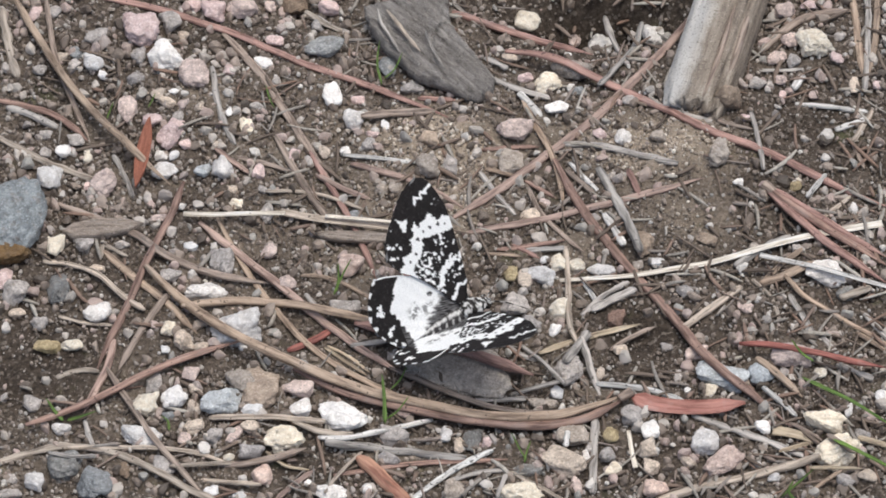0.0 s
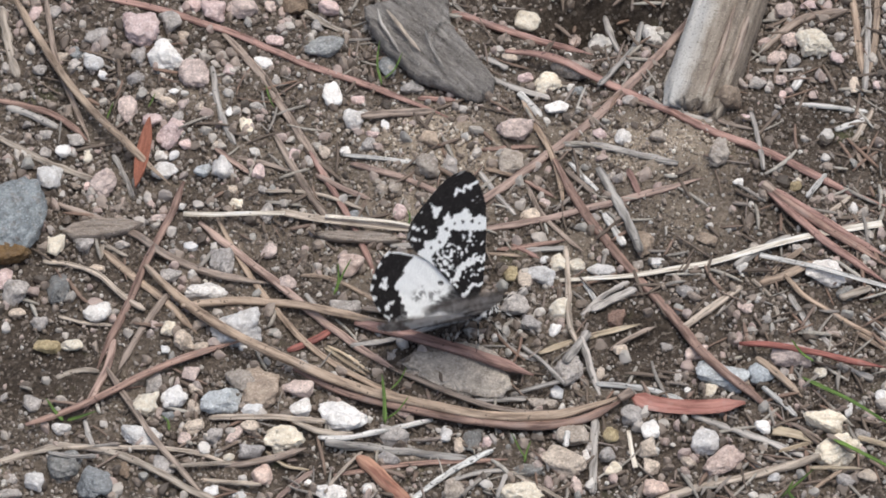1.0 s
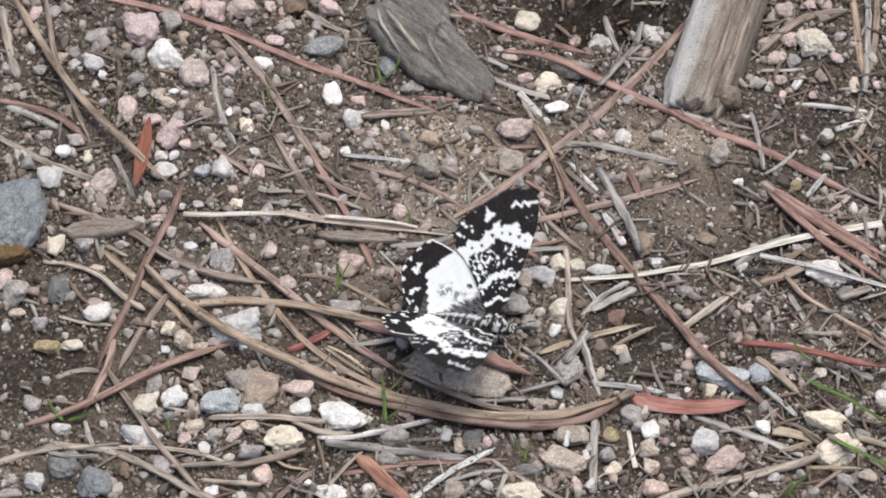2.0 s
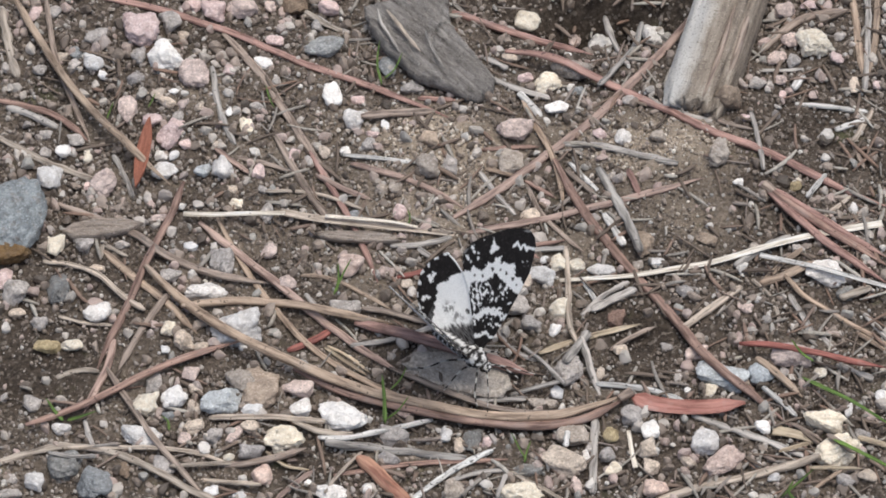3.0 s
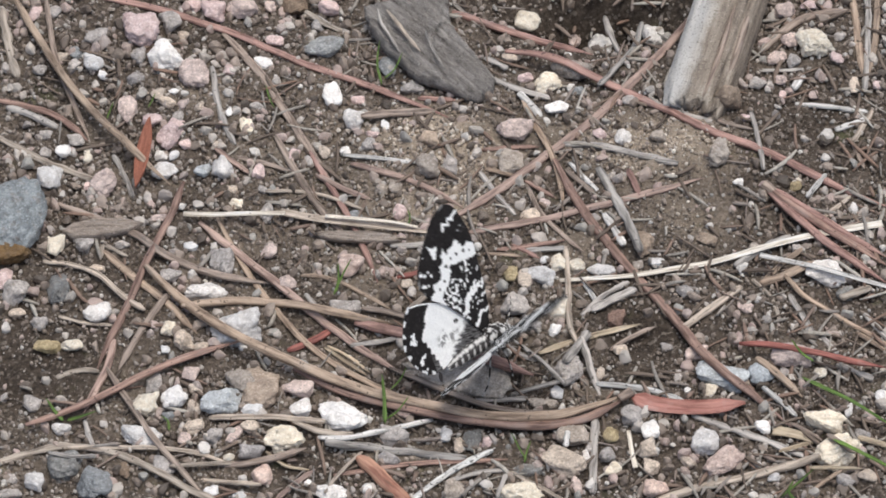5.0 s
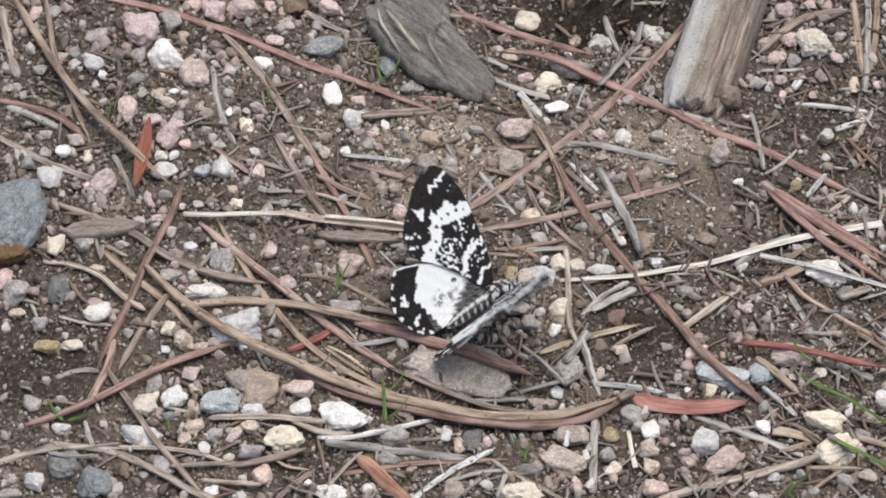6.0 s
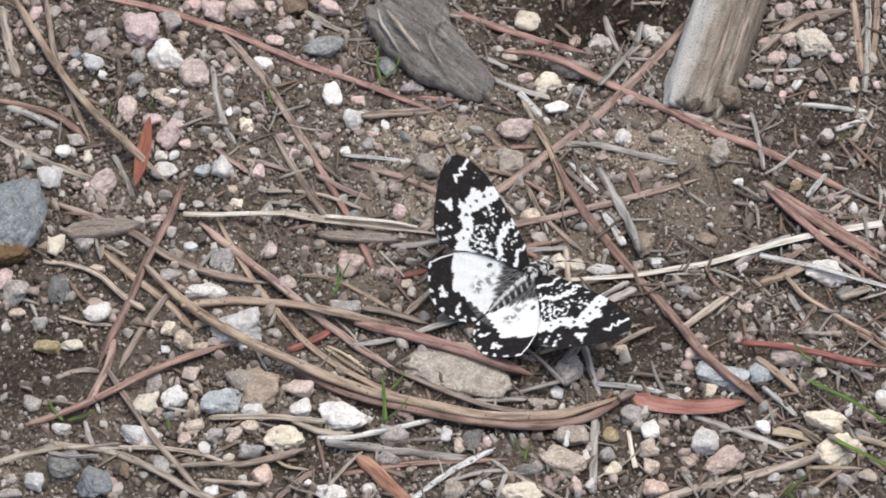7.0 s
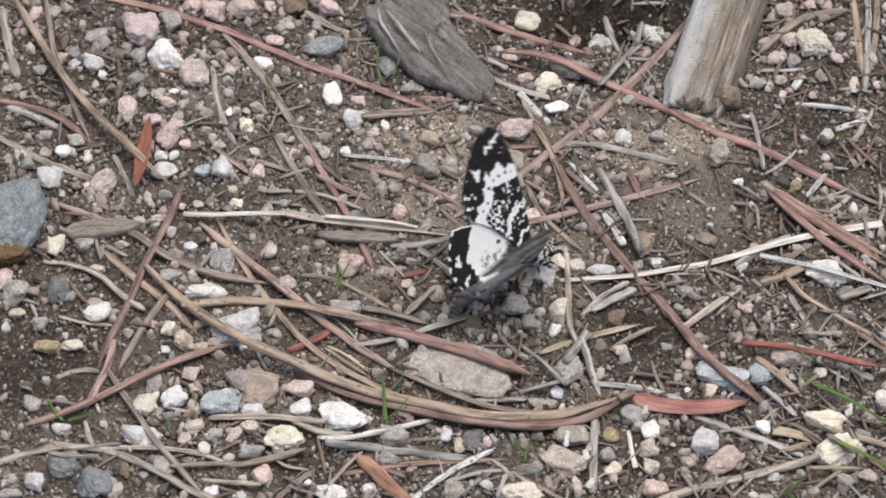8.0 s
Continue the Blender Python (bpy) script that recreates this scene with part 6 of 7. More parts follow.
FORE_FRONT = [(0, 0.6), (1.5, 1.0), (2.5, 1.5), (6, 2.05), (10, 2.45), (12.6, 2.6), (14.6, 2.2), (16, 1.75), (16.8, 1.1), (17.15, 0.2)]
FORE_BACK = [(0, -0.5), (1.5, -1.5), (3, -2.5), (5, -4.0), (6.3, -5.2), (7.2, -6.4), (8.4, -7.2), (9.4, -7.6), (10.2, -7.4), (11.2, -7.0), (12.5, -6.0), (14, -4.6), (15.4, -3.2), (16.3, -2.0), (16.8, -1.0), (17.15, 0.1)]
HIND_OUT = [(0, 0.4), (1.5, 3.0), (4, 5.6), (6.6, 7.0), (8.5, 7.65), (10, 7.9), (10.5, 7.55), (11, 6.9), (12, 5.4), (12.6, 3.6)]
HIND_IN = [(0, -0.3), (3, -0.7), (6, -1.0), (8, -1.4), (9.5, -1.4), (10.5, -0.9), (11.5, 0.1), (12.2, 1.4), (12.6, 3.0)]
FORE_MARGIN = [(u, v) for u, v in FORE_BACK if u > 8]
HIND_COAST = [(6.9, -6.4), (7.65, -8.5), (7.9, -10.0)]
HIND_MARGIN = [(7.9, -10.0), (7.55, -10.5), (6.9, -11.0), (5.4, -12.0), (3.3, -12.6), (1.4, -12.2), (0.1, -11.5), (-0.9, -10.5), (-1.4, -9.5)]
POST_BAND = [(11.0, 2.7), (11.1, 2.1), (11.4, 1.7), (10.9, 1.0), (11.6, 0.5), (12.4, 0.0), (11.8, -0.7), (11.7, -1.3), (11.2, -1.9), (12.0, -2.2), (11.5, -2.7), (10.6, -2.8), (10.4, -3.6), (9.1, -3.7), (8.7, -4.5), (8.7, -5.3), (7.9, -5.5), (7.3, -6.6),
             (5.3, -4.5), (6.9, -4.7), (7.4, -4.2), (7.7, -3.4), (8.3, -2.7), (9.3, -2.1), (10.0, -2.0), (9.7, -1.0), (9.8, -0.1), (9.5, 0.9), (9.4, 2.7)]
ANTE_BAND = [(6.2, 2.4), (6.1, 1.0), (6.5, 0.6), (6.0, 0.0), (5.9, -0.7), (5.2, -1.2), (4.9, -1.8), (3.9, -2.1), (2.8, -2.6), (2.6, -1.8), (3.4, -1.5), (4.5, -1.0), (4.8, -0.3), (5.3, 0.7), (5.3, 2.4)]
CURLS = [((9.5, 0.35), (8.9, 0.3), 0.13), ((8.5, 0.35), (8.1, 0.05), 0.16), ((9.0, -0.5), (8.6, -0.5), 0.15), ((7.5, -0.1), (7.0, -0.3), 0.12), ((7.7, -1.4), (7.3, -1.0), 0.15), ((8.2, -2.4), (7.7, -1.6), 0.1), ((6.9, -0.8), (6.5, -0.9), 0.12),
         ((7.2, -2.2), (6.6, -2.2), 0.13), ((6.5, -2.4), (6.5, -3.0), 0.12), ((7.3, -2.7), (7.1, -3.3), 0.13), ((6.0, -3.2), (5.6, -2.8), 0.17), ((7.0, -3.9), (6.4, -3.4), 0.11), ((5.0, -3.6), (4.6, -3.1), 0.14),
         ((5.4, -2.2), (5.0, -2.6), 0.12), ((4.4, -2.9), (4.0, -2.7), 0.1), ((5.9, -4.0), (5.4, -3.6), 0.1), ((4.6, 1.9), (4.4, 1.1), 0.12), ((3.8, 0.9), (3.9, 0.3), 0.1), ((7.9, 1.9), (7.7, 1.6), 0.08)]
HIND_PATCH = [(7.4, -5.8), (6.9, -6.7), (5.8, -7.9), (4.9, -8.4), (4.1, -9.2), (3.4, -9.7), (2.5, -9.0), (1.3, -8.8), (0.3, -8.4), (-1.7, -8.0), (-1.7, -6.9), (-0.4, -6.3), (0.6, -5.6), (1.2, -4.7), (1.8, -3.8), (2.6, -2.8), (3.6, -1.8), (6.4, -4.0)]


def within(u, v, corners):
    """Distance from the rim of a field of the wing, positive inside it."""
    inside = False
    for (a, b), (c, d) in zip(corners, corners[1:] + corners[:1]):
        if (b > v) != (d > v) and u < (c - a) * (v - b) / (d - b) + a:
            inside = not inside
    far = off_line(u, v, corners + corners[:1])
    return far if inside else -far


def teeth(t, depth):
    """Saw-toothed rim of a band."""
    return depth * (abs((t % 1.0) * 2 - 1) - 0.5)


def forewing_white(u, v):
    """Whiteness of the upper forewing at u outwards and v forwards of its root."""
    u, v = u + 0.13 * rag(u, v, 2.1, 21) + 0.07 * rag(u, v, 5.5, 22), v + 0.13 * rag(u, v, 2.1, 23) + 0.07 * rag(u, v, 5.5, 24)
    zig = mark(u, v, [(15.55, 1.75), (15.1, 0.75), (14.75, 0.85), (15.2, 0.2), (14.45, -0.1), (14.95, -0.85), (14.15, -1.15)], 0.18, 0.15, 1)
    band = soft(within(u, v, POST_BAND) + 0.05 + 0.2 * rag(u, v, 2.7, 5) + 0.2 * rag(u, v, 4.4, 15), 0.12)
    for cu, cv, r in ((10.35, 1.6, 0.13), (10.7, 0.75, 0.2), (10.75, -0.5, 0.22), (10.6, -1.5, 0.15), (10.0, -2.6, 0.24), (8.5, -3.6, 0.16), (7.9, -4.6, 0.2)):
        band *= 1 - 0.95 * dot(u, v, cu, cv, r, cu)
    spot = max(soft(within(u, v, [(13.4, -4.3), (12.9, -3.5), (12.9, -2.9), (12.4, -3.1), (11.6, -3.7), (11.6, -4.1), (12.3, -4.1)]) + 0.14 * rag(u, v, 3.0, 3), 0.12), 0.0)
    ante = soft(within(u, v, ANTE_BAND) - 0.02 + 0.5 * rag(u, v, 1.8, 11) + 0.34 * rag(u, v, 3.6, 12), 0.13)
    ante *= 1 - dot(u, v, 5.75, 1.5, 0.17, 1) * 0.9
    base = mark(u, v, [(2.7, 1.6), (2.4, 0.8), (2.75, 0.2), (2.2, -0.2), (1.5, -0.6), (1.3, -1.2)], 0.2, 0.6, 6)
    lace = max(mark(u, v, (a, b), 1.15 * r, 0.9, a[0]) for a, b, r in CURLS)
    specks = soft(rag(u, v, 2.6, 12) - 0.3, 0.12) * max(dot(u, v, 8.3, 0.2, 0.9, 1), dot(u, v, 6.2, -2.8, 1.5, 3), dot(u, v, 3.7, -0.6, 0.7, 7), dot(u, v, 4.4, 0.7, 0.7, 2), 0.5 * dot(u, v, 13.4, 1.4, 0.6, 9))
    edge = max(dot(u, v, a, b, r, a) * soft(rag(u, v, 2.6, 60) + 0.35, 0.3) for a, b, r in ((10.8, -6.7, 0.36), (10.35, -6.2, 0.22), (10.0, -5.2, 0.2), (9.2, -6.7, 0.33), (9.0, -6.0, 0.15), (10.6, -5.5, 0.14), (12.4, -5.5, 0.1)))
    return max(zig, band, spot, ante, base, lace, specks, edge)


def hindwing_white(u, v):
    """Whiteness of the upper hindwing at u outwards and v forwards of its root; the patch, its dusting and the border spots."""
    u, v = u + 0.12 * rag(u, v, 2.1, 25) + 0.06 * rag(u, v, 5.5, 26), v + 0.12 * rag(u, v, 2.1, 27) + 0.06 * rag(u, v, 5.5, 28)
    deep = within(u, v, HIND_PATCH)
    rim = off_line(u, v, HIND_PATCH[:10]) < 1.3
    patch = soft(deep + (teeth((u - v) * 0.8, 0.26) + 0.1 * rag(u, v, 2.9, 32) if rim else 0.55 + 0.45 * rag(u, v, 1.3, 33) + 0.5 * rag(u * 2.2 + 0.8 * v, v * 0.6, 1.6, 34)), 0.12 if rim else 0.7)
    flecks = soft(1.1 * rag(u, v, 1.7, 40) + 0.7 * rag(u, v, 3.7, 42) - 0.02, 0.35)
    dust = max(soft(1.0 + 0.7 * rag(u, v, 1.1, 43) - math.hypot((u - cu) / 0.75, v - cv), 0.9) for cu, cv in ((2.0, -6.5), (1.7, -4.9)))
    patch *= 1 - 0.72 * dust * flecks
    patch *= 1 - 0.95 * dot(u, v, 3.15, -3.75, 0.3, 41)
    patch = max(patch, 0.75 * soft(rag(u, v, 1.5, 45) - 0.05, 0.4) * soft(0.8 - math.hypot(u - 2.3, v + 4.2), 0.5))
    spots = max(mark(u, v, [(4.35, -10.6), (3.5, -10.85)], 0.3, 0.8, 33), dot(u, v, 3.7, -11.2, 0.26, 3), mark(u, v, [(1.35, -10.1), (0.9, -10.7)], 0.24, 0.9, 35), dot(u, v, 0.6, -10.7, 0.22, 8), dot(u, v, -0.3, -10.2, 0.16, 6))
    return max(patch, spots)


def wing_shade(u, v, fore):
    """Whiteness with the pale fringe along the margin."""
    w = forewing_white(u, v) if fore else hindwing_white(u, v)
    if fore:
        far = off_line(u, v, FORE_MARGIN)
        if far < 0.3:
            w = max(0.2 * w, 0.22 * soft(math.sin((u - v) * 3.4) - 0.5 + 0.4 * rag(u, v, 2.0, 54), 0.4))
        return w
    if off_line(u, v, HIND_COAST) < 0.16:
        w = max(w, 0.92)
    far = off_line(u, v, HIND_MARGIN)
    if far < 0.6:
        turn = math.atan2(v + 8.5, u - 3.0)
        dash = soft(math.sin(turn * 17 + 1.0 + 1.6 * rag(turn * 2.0, 0.0, 1.0, 57)) - 0.1 + 0.8 * rag(u, v, 1.3, 55), 0.5)
        w = max(w, 0.92 * dash * soft(0.34 + 0.3 * rag(u, v, 1.6, 58) - far, 0.12))
    return w


WHITENESS = {}  # of both wings of a pair, which are alike


def wing(name, side, fore, parent, label):
    """One wing as a thin two-faced sheet with its scale pattern. Root at the origin, the wing outwards along side * x."""
    na, nb = (210, 112) if fore else (160, 120)
    spots = []
    for i in range(na + 1):
        s = i / na
        for j in range(nb + 1):
            q = j / nb
            if fore:
                u = 17.15 * (1 - (1 - s) ** 1.35)
                lo, hi = along(FORE_BACK, u), along(FORE_FRONT, u)
                if u > 8:
                    lo += 0.2 * rag(u, 0.3, 3.2, 81) + 0.12 * rag(u, 0.3, 8.0, 82)
                spots.append((u, lo + (hi - lo) * q))
            else:
                v = -12.6 * (1 - (1 - s) ** 1.25)
                lo, hi = along(HIND_IN, -v), along(HIND_OUT, -v)
                if v < -9.5:
                    lo, hi = lo + 0.2 * rag(v, 0.3, 3.2, 83), hi + 0.22 * rag(v, 0.9, 3.2, 84) + 0.1 * rag(v, 0.9, 8.0, 85)
                spots.append((lo + (hi - lo) * q, v))
    if fore not in WHITENESS:
        WHITENESS[fore] = [wing_shade(u, v, fore) for u, v in spots]
    white = WHITENESS[fore]
    n = len(spots)
    verts, tint = [], []
    for face in (0, 1):
        for (u, v), w in zip(spots, white):
            vein = 0.018 * math.sin(math.atan2(v + 1.0, u + 3.0) * 34)
            camber = 0.35 * math.sin(min(u, 17) / 17 * math.pi) * (0.6 if fore else 0.3)
            verts.append((side * u * MM, v * MM, (vein + camber - (0.07 if face else 0.0) - (0.0 if fore else 0.25)) * MM))
            dusty = max(0.0, rag(u, v, 3.1, 90)) ** 2 * 0.16 + max(0.0, rag(u, v, 8.0, 91) - 0.35) * 0.22
            base = tuple(p * (1 + 0.35 * rag(u, v, 1.1, 92)) + dusty * q for p, q in zip(BLACK, (0.3, 0.27, 0.27)))
            if not fore and v > -9 and u < 4:
                k = soft(2.6 + 0.25 * v - u, 2.2) * (0.42 + 0.9 * rag(u * 3.0 + 0.9 * v, v * 0.5, 2.2, 50) + 0.5 * rag(u * 7.0 + 2.1 * v, v * 0.7, 2.0, 51))
                base = tuple(a + (b - a) * min(max(0.0, k), 1.0) for a, b in zip(base, GREY))
            k = w if face == 0 else 0.85 * w
            pale = 0.17 + 0.3 * max(0.0, rag(u, v, 1.3, 95) + 0.6 * rag(u, v, 3.2, 96) + 0.25)
            tint += [a + (b - a) * k for a, b in zip(base if face == 0 else (pale, 0.93 * pale, 0.88 * pale), WHITE)] + [1.0]
    faces = []
    for i in range(na):
        for j in range(nb):
            a, b, c, d = i * (nb + 1) + j, (i + 1) * (nb + 1) + j, (i + 1) * (nb + 1) + j + 1, i * (nb + 1) + j + 1
            top = (a, b, c, d) if (side > 0) == fore else (d, c, b, a)
            faces.append(top)
            faces.append(tuple(k + n for k in reversed(top)))
    loop = [i * (nb + 1) for i in range(na + 1)] + [na * (nb + 1) + j for j in range(1, nb + 1)]
    loop += [i * (nb + 1) + nb for i in range(na - 1, -1, -1)] + [j for j in range(nb - 1, 0, -1)]
    for a, b in zip(loop, loop[1:] + loop[:1]):
        faces.append((a, b, b + n, a + n) if (side < 0) == fore else (b, a, a + n, b + n))
    me = bpy.data.meshes.new(name)
    me.from_pydata(verts, [], faces)
    me.shade_smooth()
    me.attributes.new("pigment", "FLOAT_COLOR", "POINT").data.foreach_set("color", tint)
    me.materials.append(SCALES)
    ob = new(name, me)
    ob.parent = parent
    return tagged(ob, label)


def furry(name, parent, length, radius, centre, droop, colour, label, rings=46, sides=36, tuft=0.1):
    """A spindle of the body along y, roughened like fur, coloured by colour(s, a): s from tail to front, a round it."""
    verts, tint, faces = [], [], []
    for i in range(rings + 1):
        s = i / rings
        r = along(radius, s)
        for j in range(sides):
            a = 2 * math.pi * j / sides
            k = r * (1 + tuft * rag(s * 9, a * 2.2, 1.0, length) + 0.5 * tuft * rag(s * 26, a * 6, 1.0, length + 5))
            verts.append(((math.cos(a) * k) * MM, (centre[1] + (s - 0.5) * length) * MM, (centre[2] + droop * (1 - s) ** 1.5 + math.sin(a) * k * 0.92) * MM))
            tint += [*colour(s, a), 1.0]
    for i in range(rings):
        for j in range(sides):
            faces.append((i * sides + j, i * sides + (j + 1) % sides, (i + 1) * sides + (j + 1) % sides, (i + 1) * sides + j))
    faces.append(tuple(range(sides)))
    faces.append(tuple(rings * sides + j for j in reversed(range(sides))))
    me = bpy.data.meshes.new(name)
    me.from_pydata(verts, [], faces)
    me.shade_smooth()
    me.attributes.new("pigment", "FLOAT_COLOR", "POINT").data.foreach_set("color", tint)
    me.materials.append(FUR)
    ob = new(name, me)
    ob.parent = parent
    return tagged(ob, label)


def thread(name, parent, points, r0, r1, pale, label):
    """A jointed leg or feeler: a thin tube, ringed dark and pale."""
    line = run_of(points, 9)
    me = swept(name, line, lambda k, s: [((r0 + (r1 - r0) * s) * MM * math.cos(q * math.pi / 3), (r0 + (r1 - r0) * s) * MM * math.sin(q * math.pi / 3)) for q in range(6)], FUR)
    tint = []
    for k in range(len(line)):
        w = soft(math.sin(k * pale) - 0.15, 0.3)
        tint += [*(a + (b - a) * w * 0.8 for a, b in zip((0.025, 0.021, 0.02), (0.6, 0.57, 0.53))), 1.0] * 6
    me.attributes.new("pigment", "FLOAT_COLOR", "POINT").data.foreach_set("color", tint)
    ob = new(name, me)
    ob.parent = parent
    return tagged(ob, label)


def blend(w, low=(0.03, 0.026, 0.025), high=(0.72, 0.71, 0.7)):
    return [a + (b - a) * w for a, b in zip(low, high)]


def abdomen_colour(s, a):
    """Black above with white rings that a white line down the back crosses; grey-white below with dark bars."""
    up = math.sin(a)
    ring = soft(math.sin(s * 48 + 0.9 * abs(a - math.pi / 2)) - 0.7 + 0.9 * rag(s * 20, a * 3, 1, 3), 0.4)
    back = soft(0.16 - abs(a - math.pi / 2) * 0.6 + 0.15 * rag(s * 14, a * 2, 1, 7), 0.2) * soft(rag(s * 22, 0, 1, 8) + 0.35, 0.3)
    gap = soft(abs(abs(a - math.pi / 2) - 0.55) - 0.13 + 0.2 * rag(s * 12, a * 2, 1, 4), 0.3)
    above = blend(0.9 * soft(0.4 + rag(s * 15, a * 2.2, 1, 9), 0.6) * max(ring * gap, back), (0.045, 0.041, 0.042))
    below = blend(0.25 + 0.55 * soft(math.sin(s * 48) + 0.2 + 0.8 * rag(s * 18, a * 3, 1, 6), 0.7), (0.06, 0.055, 0.055))
    k = soft(up + 0.15, 0.4)
    return [q + (p - q) * k for p, q in zip(above, below)]


def thorax_colour(s, a):
    """Black fur with broken white flecks."""
    return blend(soft(0.75 * rag(s * 5, a * 1.6, 1, 13) + 0.4 * rag(s * 11, a * 3.2, 1, 14) - 0.1, 0.16) * 0.9)


moth = tagged(new("moth"), "black and white patterned moth fluttering on the gravel", "moth")
furry("abdomen", moth, 7.0, [(0, 0.25), (0.06, 0.5), (0.25, 0.8), (0.7, 1.02), (1, 0.95)], (0, -2.8, 0.05), -0.9, abdomen_colour, "grey-black abdomen with white rings", tuft=0.08)
furry("thorax", moth, 3.4, [(0, 0.6), (0.15, 1.1), (0.5, 1.35), (0.85, 1.05), (1, 0.55)], (0, 1.5, 0.3), 0.0, thorax_colour, "furry black thorax flecked with white", tuft=0.22)
furry("head", moth, 1.5, [(0, 0.45), (0.3, 0.75), (0.7, 0.68), (1, 0.3)], (0, 3.5, 0.0), 0.0, thorax_colour, "small furry dark head", rings=20, sides=24, tuft=0.18)
for side in (-1, 1):
    bm = bmesh.new()
    bmesh.ops.create_icosphere(bm, subdivisions=3, radius=0.42 * MM)
    bmesh.ops.translate(bm, verts=bm.verts, vec=(side * 0.5 * MM, 3.55 * MM, 0.0))
    me = finished("eye", bm, FUR)
    me.attributes.new("pigment", "FLOAT_COLOR", "POINT").data.foreach_set("color", [0.02, 0.016, 0.014, 1.0] * len(me.vertices))
    eye = new("eye", me)
    eye.parent = moth
    thread("antenna", moth, [(side * 0.35, 3.9, 0.4), (side * 1.3, 5.2, 0.5), (side * 2.8, 7.0, -0.1), (side * 4.4, 8.6, -0.9)], 0.1, 0.05, 0.9, "thin dark feeler with pale rings")
    for y0, y1, reach in ((2.6, 4.6, 3.4), (1.5, 1.0, 4.6), (0.4, -3.0, 4.8)):
        thread("leg", moth, [(side * 0.6, y0, -0.7), (side * reach * 0.5, 0.5 * (y0 + y1), -0.9), (side * reach * 0.85, y1, -2.2), (side * reach, y1 + 0.5 * (y1 - y0), -3.0)], 0.16, 0.07, 0.8, "thin leg ringed black and white")
fore_left = wing("forewing", -1, True, moth, "black forewing with jagged white bands")
fore_right = wing("forewing", 1, True, moth, "black forewing with jagged white bands")
hind_left = wing("hindwing", -1, False, moth, "white hindwing with a broad black border")
hind_right = wing("hindwing", 1, False, moth, "white hindwing with a broad black border")


def body(x, y, z, turn, pitch):
    return pose(x * MM, y * MM, z * MM, pitch, 0, turn)


def flap(side, lift, twist):
    """Pose of a wing on the body: its root, how far it is raised and twisted, in degrees."""
    return pose(side * 0.9 * MM, 1.0 * MM, 0.5 * MM, twist, -side * lift, 0)


